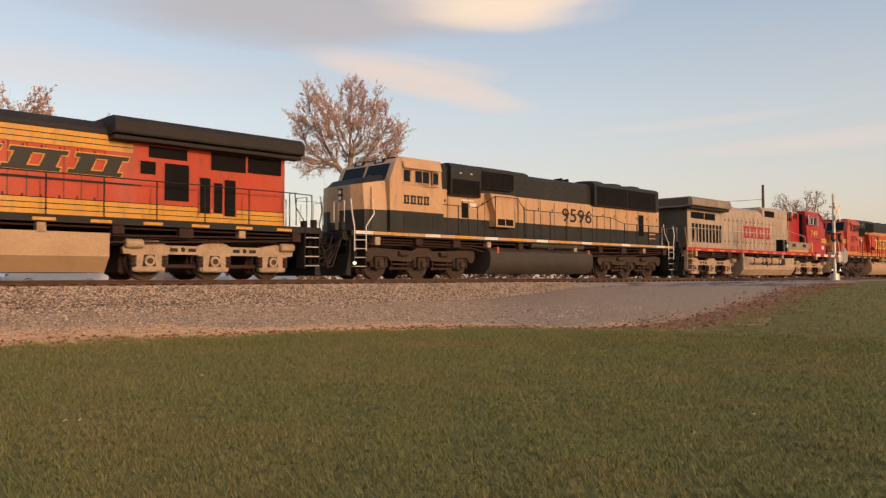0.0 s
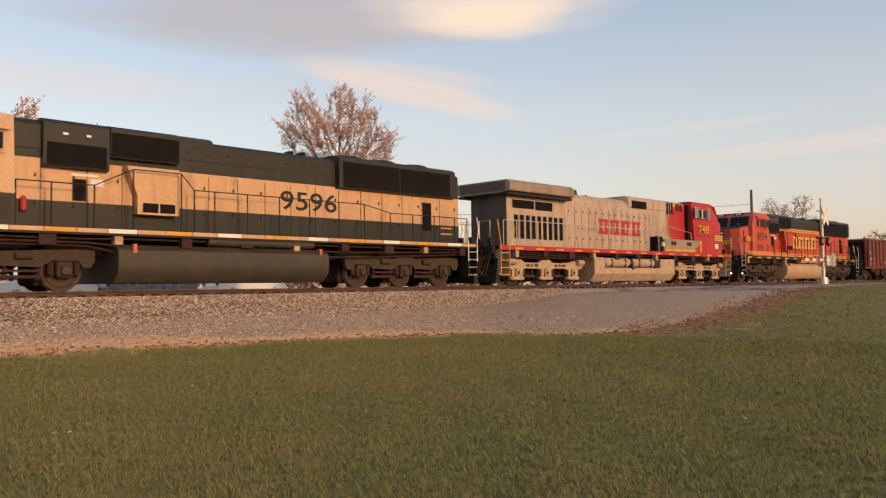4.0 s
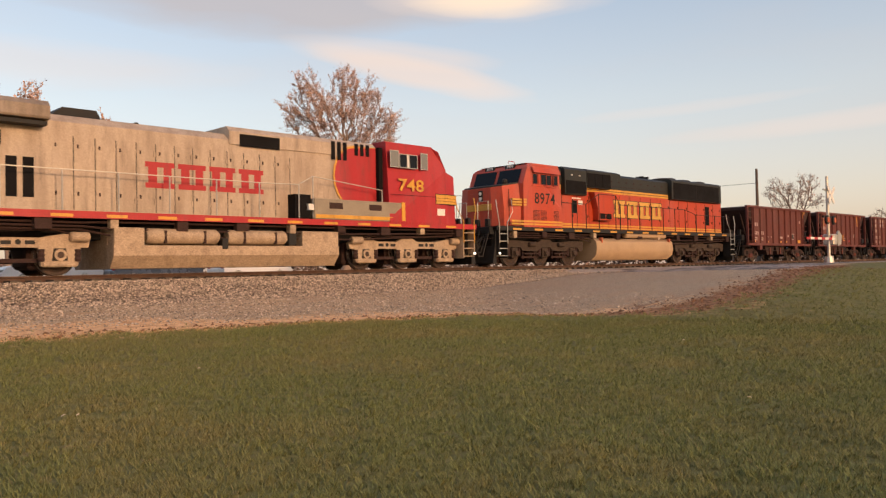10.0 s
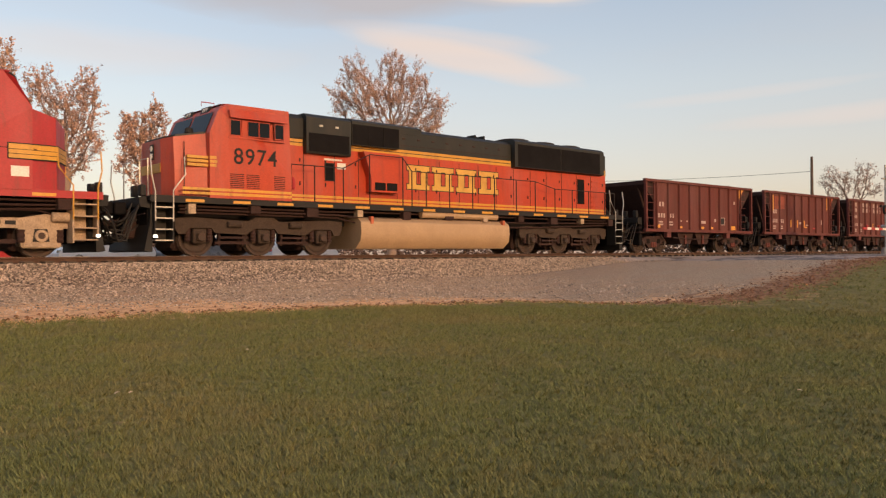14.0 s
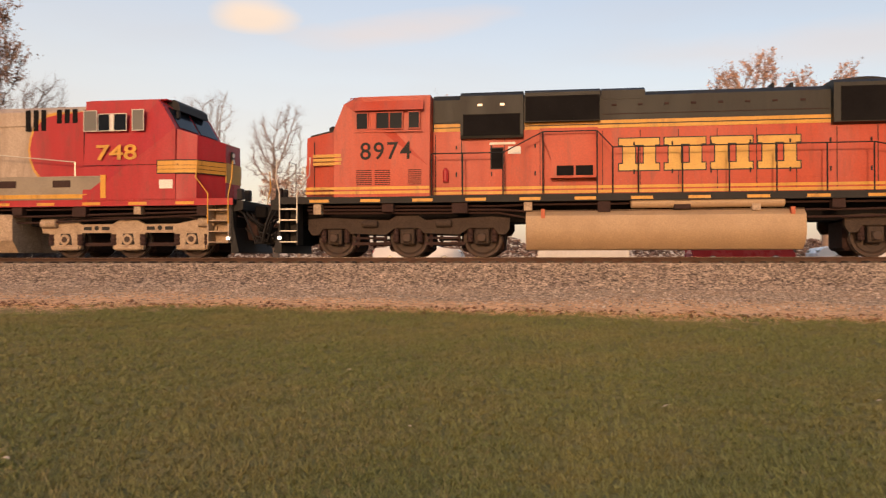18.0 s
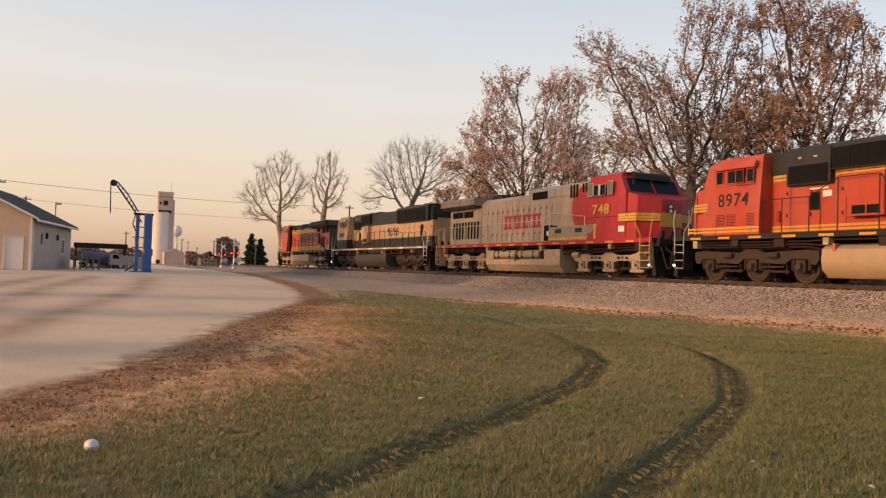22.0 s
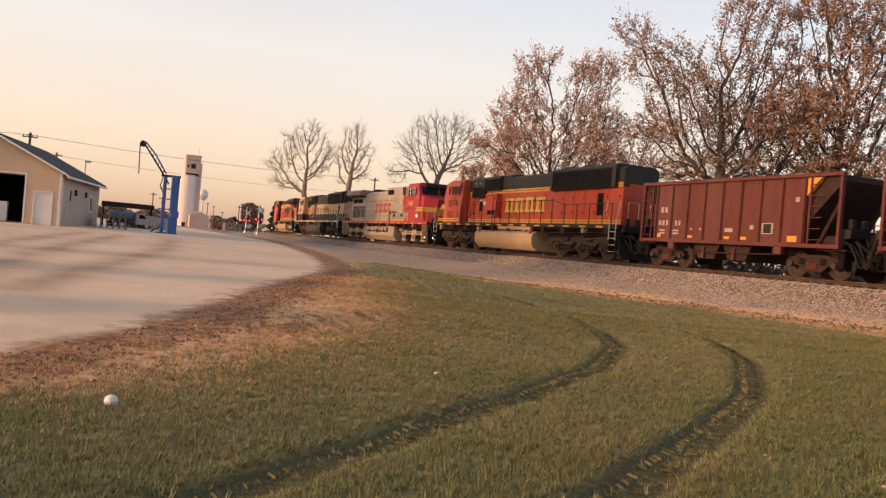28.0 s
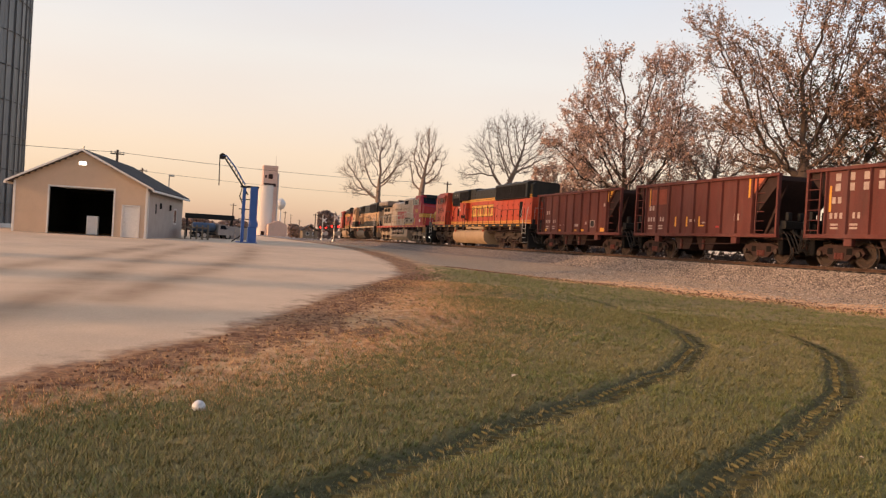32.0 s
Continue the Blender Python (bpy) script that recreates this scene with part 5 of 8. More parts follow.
def ge_locomotive(scheme, label, nose_left):
    """Six-axle wide-cab engine with an overhanging radiator at its long-hood end."""
    L, c = 22.3, scheme
    e = thing("locomotive", label, "locomotive", "locomotives of the train")
    X = (lambda u: u) if nose_left else (lambda u: L - u)
    R = lambda u0, u1: sorted((X(u0), X(u1)))
    underframe(e, L, c["sill"], c["edge"])
    # nose and cab; u runs from the cab end
    plan = [(1.25, -0.55), (1.72, -1.46), (2.36, -1.54), (2.36, 1.54), (1.72, 1.46), (1.25, 0.55)]
    bm = prism([(X(u), y) for u, y in plan], 1.64, 3.42, "z")
    for v in bm.verts:
        if v.co.z > 3:
            u = v.co.x if nose_left else L - v.co.x
            v.co.z = 3.32 + 0.30 * (u - 1.25)
            v.co.y *= 0.95
    part("nose", bm, c["cab"], e)
    part("nose_door", box(*R(1.235, 1.26), 0.0, 0.5, 1.75, 3.0, 0.006), c["cab"], e)
    lamps = part("headlight_box", box(*R(1.2, 1.27), -0.2, 0.02, 2.75, 3.12, 0.02), BLACK, e)
    for z in (2.84, 3.02):
        part("headlight", lathe_x(0.07, *R(1.18, 1.21), -0.09, z), WHITE, lamps)
    part("nose_band", boxes((*R(1.225, 1.25), -0.55, 0.55, 2.18, 2.76)), YELLOW, e, "yellow band across the nose")
    for s in (-1, 1):
        a = [(1.24, s * 0.56), (1.71, s * 1.468), (2.34, s * 1.548), (2.34, s * 1.556), (1.70, s * 1.476), (1.23, s * 0.565)]
        part("stripe_border", prism([(X(u), y) for u, y in a], 2.36, 2.76, "z"), BLACK, e)
        for z in (2.39, 2.50, 2.61):
            b = [(u - 0.006, y + s * 0.006) for u, y in a]
            part("nose_stripe", prism([(X(u), y) for u, y in b], z, z + 0.12 if z > 2.6 else z + 0.095, "z"), YELLOW, e, "yellow nose stripe")
        part("stripe_border", box(*R(2.34, 2.86), *sorted((s * 1.55, s * 1.556)), 2.36, 2.76), BLACK, e)
        for z in (2.39, 2.50, 2.61):
            part("nose_stripe", box(*R(2.33, 2.83), *sorted((s * 1.556, s * 1.562)), z, z + 0.12 if z > 2.6 else z + 0.095), YELLOW, e, "yellow nose stripe")
    bm = prism([(X(u), z) for u, z in ((2.3, 1.64), (2.3, 3.66), (2.68, 4.32), (2.9, 4.50), (5.12, 4.50), (5.12, 1.64))], -1.55, 1.55)
    for v in bm.verts:
        if v.co.z > 4.4:
            v.co.y *= 0.88
    part("cab", bm, c["cab"], e)
    part("cab_roof", box(*R(2.7, 5.1), -1.25, 1.25, 4.50, 4.54, 0.02), c["cab"], e)
    for y0, y1 in ((-1.3, -0.08), (0.08, 1.3)):
        part("windshield", prism([(X(u), z) for u, z in ((2.29, 3.70), (2.63, 4.28), (2.65, 4.27), (2.31, 3.69))], y0, y1), GLASS, e)
    part("number_board", prism([(X(u), z) for u, z in ((2.46, 4.24), (2.50, 4.46), (2.62, 4.56), (2.95, 4.56), (2.76, 4.3))], -0.95, 0.95), BLACK, e, "dark number board over the windshield")
    part("horn_bracket", box(*R(2.42, 2.5), -1.12, -0.98, 3.98, 4.2, 0.02), BLACK, e)
    for u0, u1, p in ((3.26, 3.58, PALE_GLASS), (3.78, 4.14, GLASS), (4.17, 4.26, WHITE), (4.29, 4.62, GLASS), (4.69, 5.06, PALE_GLASS)):
        side_window(e, *R(u0, u1), 3.62, 4.08 if p != PALE_GLASS else 4.18, 1.55, p)
    parts("cab_seam", [(*R(2.2, 5.1), -1.556, -1.55, 2.62, 2.635), (*R(2.2, 5.1), 1.55, 1.556, 2.62, 2.635)], GRILLE, e)
    part("data_plate", box(*R(2.38, 2.78), -1.56, -1.55, 1.95, 2.2), WHITE, e, "pale sign plate")
    if c["number"]:
        for s in (-1, 1):
            writing("road_number", c["number"], 0.60, c["digits"], e, (X(4.08), s * 1.556, 2.97), bold=0.010, flip=s > 0, wide=1.42)
    # solid near-black block in place of the shade between cab and hood
    part("cab_shadow_gap", box(*R(5.12, 5.3), -1.2, 1.2, 1.66, 4.3), GRILLE, e, "near-black block for the shaded gap behind the cab")
    # hood
    wing = c["wing"]
    part("engine_hood", prism([(-0.98, 1.64), (-0.98, 4.02), (-0.7, 4.24), (0.7, 4.24), (0.98, 4.02), (0.98, 1.64)], *R(5.3, L - wing + 0.1), "x"), c["hood"], e)
    part("equipment_hood", prism([(-1.02, 3.9), (-1.02, 4.30), (-0.85, 4.46), (0.85, 4.46), (1.02, 4.30), (1.02, 3.9)], *R(5.3, 11.1), "x"), c["hood_raised"], e)
    if c["curve"]:
        pts = [(5.3, 1.9), (5.3, 4.28)]
        pts += [(6.3 + 0.82 * math.sin(k * math.pi / 10), 3.2 + 1.0 * math.cos(k * math.pi / 10)) for k in range(11)] + [(5.9, 1.9)]
        ring = [(5.3, 1.84), (5.3, 4.29)] + [(6.3 + 0.89 * math.sin(k * math.pi / 10), 3.2 + 1.08 * math.cos(k * math.pi / 10)) for k in range(11)] + [(5.9, 1.84)]
        for s in (-1, 1):
            part("paint_edge", prism([(X(u), z) for u, z in ring], *sorted((s * 1.02, s * 1.026))), YELLOW, e, "curved yellow paint edge")
            part("paint_sweep", prism([(X(u), z) for u, z in pts], *sorted((s * 1.026, s * 1.032))), c["cab"], e, "red paint sweep behind the cab")
        box_ = part("walkway_locker", boxes((*R(4.45, 8.35), -1.53, -0.98, 1.66, 2.34), bevel=0.02), c["locker"], e)
        part("locker_stripe", boxes((*R(4.5, 8.3), -1.54, -1.53, 1.70, 1.82), (*R(4.4, 4.56), -1.56, -1.52, 1.70, 2.36), bevel=0.003), YELLOW, box_, "yellow locker stripe")
        parts("locker_vent", [(*R(5.5, 6.05), -1.54, -1.53, 2.02, 2.22), (*R(7.2, 7.75), -1.54, -1.53, 2.02, 2.22)], RUST_DARK, box_)
        # no hollow here: the recess's shade is a near-black block
        part("locker_recess", boxes((*R(8.4, 9.0), -1.4, -0.98, 1.70, 2.45)), GRILLE, e, "near-black block for the shaded recess at the control box")
        part("control_box", boxes((*R(8.3, 8.55), -1.5, -1.4, 1.95, 2.15)), WHITE, e)
    grille("hood_window", e, *R(9.3, 10.75), 3.86, 4.24, 1.022, 0)
    for u in (5.6, 5.85, 6.1, 6.6, 6.85, 7.1):
        grille("upper_vent", e, *R(u, u + 0.16), 3.74 if u > 6.3 else 3.95, 4.36, 1.033, 0)
    if c["roofbox"]:
        part("exhaust_stack", prism([(X(u), z) for u, z in ((14.75, 4.22), (14.9, 4.5), (15.8, 4.5), (16.1, 4.24))], -0.55, 0.55), BLACK, e)
    part("horn", boxes((*R(13.6, 13.7), -0.3, 0.3, 4.24, 4.36), (*R(13.3, 13.9), -0.05, 0.05, 4.30, 4.36), bevel=0.01), BLACK, e)
    # radiator end
    part("radiator_hood", box(*R(L - wing - 0.05, L - 1.7), -1.02, 1.02, 1.64, 3.94), c["rad"], e)
    # end plates darker than the hood sides: their shade is in the colour
    part("hood_end", box(*R(L - 1.70, L - 1.68), -1.0, 1.0, 1.68, 3.92), HOOD_END, e, "hood end coloured dark for its shade")
    part("wing_end", box(*R(L - 1.30, L - 1.285), -1.3, 1.3, 3.97, 4.36), HOOD_END, e)
    part("radiator_wing", prism([(-1.0, 3.90), (-1.52, 3.95), (-1.55, 4.0), (-1.55, 4.28), (-1.40, 4.42), (1.40, 4.42), (1.55, 4.28), (1.55, 4.0), (1.52, 3.95), (1.0, 3.90)], *R(L - wing, L - 1.3), "x"), c["wingpaint"], e)
    # black strips draw the shadow that the overhang casts on the hood
    parts("wing_shadow_line", [(*R(L - wing + 0.03, L - 1.33), -1.44, -1.02, 3.80, 3.90), (*R(L - wing + 0.03, L - 1.33), 1.02, 1.44, 3.80, 3.90)], BLACK, e, "black strip for the shadow under the overhang")
    for s in (-1, 1):
        part("end_rail", tube([(X(L - 0.75), s * 0.9, 1.65), (X(L - 0.75), s * 0.9, 2.7), (X(L - 0.75), s * 0.3, 2.7), (X(L - 0.75), s * 0.3, 1.8)], 0.02, 5), c["rail"], e)
    for v0, v1, z0, z1 in c["openings"]:
        grille("radiator_opening", e, *R(L - v1, L - v0), z0, z1, 1.022, 0)
    for v0, v1, z0, z1 in c["openings"]:
        for s in (-1, 1):
            part("opening_frame", boxes((*R(L - v1 - 0.03, L - v1), *sorted((s * 1.02, s * 1.04)), z0 - 0.03, z1 + 0.03), (*R(L - v0, L - v0 + 0.03), *sorted((s * 1.02, s * 1.04)), z0 - 0.03, z1 + 0.03), (*R(L - v1, L - v0), *sorted((s * 1.02, s * 1.04)), z1, z1 + 0.03)), c["rad"], e)
    # hood doors
    for s in (-1, 1):
        n = 13
        for i in range(n):
            u = 8.9 + i * (L - wing - 9.1) / n
            w = (L - wing - 9.1) / n
            if u < 5.4:
                continue
            door = part("hood_door", box(*R(u + 0.03, u + w - 0.03), *sorted((s * 0.98, s * 0.99)), 1.78, 3.62), c["hood"], e)
            parts("door_latch", [(*R(u + w - 0.13, u + w - 0.09), *sorted((s * 0.99, s * 1.01)), 2.1, 2.2), (*R(u + w - 0.13, u + w - 0.09), *sorted((s * 0.99, s * 1.01)), 3.35, 3.45)], RUST_DARK, door)
            parts("door_hinge", [(*R(u + 0.02, u + 0.07), *sorted((s * 0.99, s * 1.012)), 1.95, 2.1), (*R(u + 0.02, u + 0.07), *sorted((s * 0.99, s * 1.012)), 3.3, 3.45)], c["hood"], door)
            part("door_seam", box(*R(u - 0.014, u + 0.014), *sorted((s * 0.97, s * 0.982)), 1.72, 3.66), HOOD_END, e)
    if c["stripes"]:
        for z0, z1, end in ((1.70, 2.12, 1.75), (3.50, 3.93, 6.65)):
            for s in (-1, 1):
                part("stripe", box(*R(5.3, L - end), *sorted((s * 1.02, s * 1.026)), z0, z1), YELLOW, e, "broad yellow stripe")
                for z in (z0 + 0.12, z0 + 0.27, z1 - 0.01):
                    part("pinstripe", box(*R(5.3, L - end), *sorted((s * 1.026, s * 1.030)), z, z + 0.022), BLACK, e)
        part("hood_roof", prism([(-1.04, 3.94), (-1.04, 4.06), (-0.74, 4.30), (0.74, 4.30), (1.04, 4.06), (1.04, 3.94)], *R(5.3, L - wing), "x"), ROOF, e)
        b0, b1 = R(9.0, 15.4)
        brand_blocks(e, b0, b1, 2.80, 3.36, 1.03, GREEN, YELLOW, slant=0.25)
        for s in (-1, 1):
            part("lettering_underline", prism([(X(9.0), 2.66), (X(9.0), 2.58), (X(15.9), 2.60), (X(15.9), 2.64)], *sorted((s * 1.03, s * 1.036))), GREEN, e)
    else:
        b0, b1 = R(L - 12.45, L - 8.5)
        brand_blocks(e, b0, b1, 2.42, 3.16, 0.99, RED)
    # tank, reservoirs
    t = [(-1.48, 0.62), (-1.48, 1.24), (1.48, 1.24), (1.48, 0.62), (1.15, 0.2), (-1.15, 0.2)]
    if c["reservoirs"]:
        part("fuel_tank", prism([(-1.48, 0.5), (-1.48, 0.78), (-1.05, 0.80), (-1.05, 1.24), (1.05, 1.24), (1.05, 0.80), (1.48, 0.78), (1.48, 0.5), (1.2, 0.15), (-1.2, 0.15)], *R(L - 14.95, L - 7.45), "x"), c["tank"], e)
        for s in (-1, 1):
            # thin near-black sheet paints the shade behind the reservoirs
            part("tank_recess", box(*R(L - 13.48, L - 8.32), *sorted((s * 1.05, s * 1.06)), 0.84, 1.46), GRILLE, e, "near-black sheet for the shade behind the reservoirs")
            parts("reservoir_strap", [(*R(L - v - 0.03, L - v + 0.03), *sorted((s * 1.27, s * 1.515)), 0.84, 1.2) for v in (8.9, 10.1, 11.4, 12.5)], RUST_DARK, e)
            for v0, v1 in ((8.4, 10.6), (10.9, 12.95)):
                part("air_reservoir", lathe_along(0.22, *R(L - v1, L - v0), s * 1.28, 1.04, 18, 0.08), c["tank"], e, smooth=True)
            part("tank_end_box", box(*R(L - 8.3, L - 7.46), *sorted((s * 1.0, s * 1.48)), 0.76, 1.26, 0.02), c["tank"], e)
            part("tank_end_box", box(*R(L - 14.94, L - 13.5), *sorted((s * 1.0, s * 1.48)), 0.76, 1.26, 0.02), c["tank"], e)
            parts("drain_valve", [(*R(L - 10.85, L - 10.65), *sorted((s * 1.2, s * 1.5)), 0.68, 1.0), (*R(L - 13.3, L - 13.0), *sorted((s * 1.2, s * 1.45)), 0.8, 1.2)], BLACK, e, bevel=0.02)
    else:
        part("fuel_tank", prism(t, *R(L - 15.2, L - 7.45), "x"), c["tank"], e)
    ge_truck(e, sorted(X(L - v) for v in (2.2, 4.2, 6.2)), c["truck"])
    ge_truck(e, sorted(X(L - v) for v in (16.4, 18.35, 20.3)), c["truck"])
    posts = [(5.4, 2.75), (8.35, 3.05), (8.9, 2.75)] + [(8.9 + i * 1.45, 2.72) for i in range(1, 9)] + [(L - 0.95, 2.70)]
    handrail(e, X, posts, 1.46, c["rail"])
    steps(e, X, 0.75, 1.35, c["step"], c["tread"], rail=c["grab"], lamp=True)
    steps(e, lambda u: X(L - u), 0.7, 1.25, c["step"], c["tread"], rail=c["grab"])
    coupler(e, X(0), 1 if nose_left else -1)
    coupler(e, X(L), -1 if nose_left else 1)
    return e


# dark brown-grey holding the shade of the hood ends; also used for door seams
HOOD_END = surface("shaded_hood_end_paint", (0.085, 0.066, 0.05), 0.7, stain=0.5, stain_color=(0.03, 0.024, 0.02), streak=V, stain_size=2.0, bump=0.06)
EMD_ORANGE = dict(cab=ORANGE, cab_low=ORANGE, cab_roof=RED, nose_top=GREEN, hood=ORANGE, hood_low=ORANGE, band=1.70, top=GREEN, tank=DUST_TANK, truck=TRUCK_BROWN, sill=BLACK, edge=YELLOW,
                  stripes=True, louvre=True, dome=0.0, number="8974", cab_digits=True, digits=BLACK, rail=ALU)
EMD_GREEN = dict(cab=CREAM, cab_low=GREEN, cab_roof=WHITE, nose_top=GREEN, hood=CREAM, hood_low=GREEN, band=2.36, top=GREEN, tank=DARK_TANK, truck=TRUCK_BROWN, sill=BLACK, edge=(WHITE, CREAM, YELLOW, CREAM),
                 stripes=False, louvre=False, dome=0.16, number="9596", cab_digits=False, digits=BLACK, rail=WHITE)
SOOTY_SILVER = surface("sooty_silver_paint", (0.27, 0.205, 0.15), 0.6, stain=0.7, stain_color=(0.10, 0.075, 0.055), streak=V, stain_size=2.0, bump=0.06, fade=0.2)
GE_SILVER = dict(cab=RED, hood=SILVER, hood_raised=SILVER, rad=SILVER, wing=5.85, wingpaint=SOOTY_SILVER, curve=True, locker=surface("grey_locker_paint", (0.27, 0.225, 0.165), 0.6, stain=0.4), roofbox=True, number="748", digits=YELLOW,
                 openings=[(2.05, 3.54, 3.30, 3.66), (3.61, 4.86, 3.28, 3.66)] + [(2.15 + 0.40 * i, 2.42 + 0.40 * i, 2.0, 3.02) for i in range(9)],
                 stripes=False, reservoirs=True, tank=TRUCK_TAN, truck=TRUCK_TAN, sill=RED, edge=YELLOW, rail=ALU, grab=YELLOW, step=TRUCK_TAN, tread=TRUCK_TAN)
GE_ORANGE = dict(cab=ORANGE, hood=ORANGE, hood_raised=ROOF, rad=ORANGE, wing=7.36, wingpaint=ROOF, curve=False, roofbox=False, number="", digits=BLACK,
                 openings=[(1.83, 3.05, 3.28, 3.79), (3.11, 4.29, 3.26, 3.79), (5.04, 6.2, 3.44, 3.76), (4.98, 5.73, 2.26, 3.32), (5.99, 6.44, 2.96, 3.32), (4.3, 4.64, 1.95, 3.0), (3.9, 4.19, 1.98, 2.88), (3.46, 3.84, 1.9, 3.0)],
                 stripes=True, reservoirs=False, tank=DUST_TANK, truck=TRUCK_TAN, sill=BLACK, edge=YELLOW, rail=BLACK, grab=BLACK, step=BLACK, tread=ALU)

FRONT = 60.9
TRAIN.append((emd_locomotive(EMD_ORANGE, "orange diesel locomotive with dark green roof and yellow stripes"), FRONT))
TRAIN.append((ge_locomotive(GE_SILVER, "weathered silver diesel locomotive with a red cab", False), FRONT - 22.3))
TRAIN.append((emd_locomotive(EMD_GREEN, "cream and dark green diesel locomotive with dusty underframe"), FRONT - 44.85))
TRAIN.append((ge_locomotive(GE_ORANGE, "leading orange diesel locomotive with black roof and yellow stripes", True), FRONT - 67.15))


# ---- hopper cars ----
def hopper_car(label, marks):
    e = thing("hopper_car", label, "hopper car", "hopper cars of the train")
    out = [(0.75, 3.34), (10.6, 3.34), (10.6, 3.16), (8.8, 1.3), (7.3, 1.05), (4.1, 1.05), (2.6, 1.3), (0.75, 3.16)]
    part("hopper_body", prism(out, -1.40, 1.40), RUST_DARK, e)
    part("load", prism([(1.0, 3.3), (2.5, 3.5), (5.6, 3.42), (8.8, 3.5), (10.3, 3.3)], -1.25, 1.25), STONE, e, "heap of crushed stone")
    for s in (-1, 1):
        part("side_sheet", box(1.55, 9.25, *sorted((s * 1.40, s * 1.46)), 1.05, 3.34), RUST, e)
        part("top_chord", box(0.68, 10.68, *sorted((s * 1.38, s * 1.56)), 3.30, 3.43, 0.015), RUST, e)
        part("side_sill", box(0.68, 10.68, *sorted((s * 1.38, s * 1.54)), 0.98, 1.12, 0.01), RUST, e)
        for i in range(9):
            x = 1.58 + i * 0.945
            part("rib", prism([(x, s * 1.46), (x + 0.03, s * 1.55), (x + 0.08, s * 1.55), (x + 0.11, s * 1.46)], 1.12, 3.30, "z"), RUST, e)
        for x in (0.72, 10.56):
            part("corner_post", box(x, x + 0.10, *sorted((s * 1.42, s * 1.55)), 1.0, 3.34), RUST, e)
        for x0, x1 in ((0.82, 1.35), (9.42, 9.92)):
            for k in range(6):
                part("ladder_rung", tube([(x0, s * 1.52, 1.25 + 0.36 * k), (x1, s * 1.52, 1.25 + 0.36 * k)], 0.016, 5), RUST, e)
            part("ladder_rail", boxes((x0 if x0 > 5 else x1, (x0 if x0 > 5 else x1) + 0.05, *sorted((s * 1.48, s * 1.54)), 1.05, 3.3)), RUST, e)
        part("end_brace", prism([(9.3, 1.12), (9.45, 1.12), (10.55, 3.2), (10.42, 3.2)], *sorted((s * 0.9, s * 0.98))), RUST_DARK, e)
        part("end_brace", prism([(2.0, 1.12), (1.86, 1.12), (0.78, 3.2), (0.9, 3.2)], *sorted((s * 0.9, s * 0.98))), RUST_DARK, e)
        part("gusset", prism([(9.3, 3.3), (9.95, 3.3), (9.3, 2.6)], *sorted((s * 1.44, s * 1.47))), RUST, e)
        parts("jacking_pad", [(2.5, 2.85, *sorted((s * 1.3, s * 1.5)), 0.72, 1.0), (8.0, 8.35, *sorted((s * 1.3, s * 1.5)), 0.72, 1.0)], RUST, e, bevel=0.02)
    part("centre_sill", box(0.4, 10.9, -0.28, 0.28, 0.78, 1.05, 0.02), RUST_DARK, e)
    parts("end_platform", [(0.5, 1.5, -1.35, 1.35, 0.92, 0.98), (9.8, 10.8, -1.35, 1.35, 0.92, 0.98)], RUST_DARK, e)
    for x in (4.3, 5.9):
        part("discharge_hopper", prism([(x - 0.6, 1.06), (x + 0.95, 1.06), (x + 0.6, 0.42), (x - 0.25, 0.42)], -1.25, 1.25), RUST_DARK, e)
        part("gate_latch", boxes((x, x + 0.14, -1.34, -1.26, 0.42, 0.86), bevel=0.01), RUST, e)
    part("brake_pipe", tube([(3.3, -1.3, 0.72), (5.2, -1.34, 0.66), (8.0, -1.3, 0.72)], 0.025, 5), RUST_DARK, e)
    part("brake_reservoir", lathe_along(0.2, 9.35, 10.2, -0.7, 1.25), RUST_DARK, e)
    for cx in (1.95, 9.35):
        bm = bmesh.new()
        for s in (-1, 1):
            a, b = sorted((s * 0.95, s * 1.08))
            add_prism(bm, [(cx - 1.1, 0.5), (cx - 0.95, 0.66), (cx - 0.5, 0.78), (cx + 0.5, 0.78), (cx + 0.95, 0.66), (cx + 1.1, 0.5), (cx + 0.95, 0.36), (cx + 0.62, 0.44), (cx + 0.36, 0.22), (cx - 0.36, 0.22), (cx - 0.62, 0.44), (cx - 0.95, 0.36)], a, b)
        add_box(bm, cx - 0.2, cx + 0.2, -1.0, 1.0, 0.45, 0.75)
        truck = part("truck", bm, RUST_DARK, e)
        for s in (-1, 1):
            for dx in (-0.14, 0.0, 0.14):
                part("coil_spring", lathe_up([(0.06, 0.28), (0.07, 0.33), (0.06, 0.38), (0.07, 0.43), (0.06, 0.5)], cx + dx, s * 1.09), RUST, truck)
            for dx in (-0.87, 0.87):
                part("bearing_cap", lathe_at(0.10, s * 1.05, s * 1.16, cx + dx, 0.46), WHEEL, truck)
            parts("frame_window", [(cx - 0.55, cx - 0.3, *sorted((s * 1.08, s * 1.086)), 0.44, 0.66), (cx + 0.3, cx + 0.55, *sorted((s * 1.08, s * 1.086)), 0.44, 0.66)], GRILLE, truck)
        add_wheels(truck, (cx - 0.87, cx + 0.87), CAR_WHEELS, 0.46)
    coupler(e, 0, 1, False)
    coupler(e, 11.3, -1, False)
    for name, material, rows in marks:
        for x0, x1, z0, z1 in rows:
            part(name, box(x0, x1, -1.468, -1.46, z0, z1), material, e)
    return e


def dashes(x, z, n, w, h, gap):
    return [(x + i * (w + gap), x + i * (w + gap) + w, z, z + h) for i in range(n)]


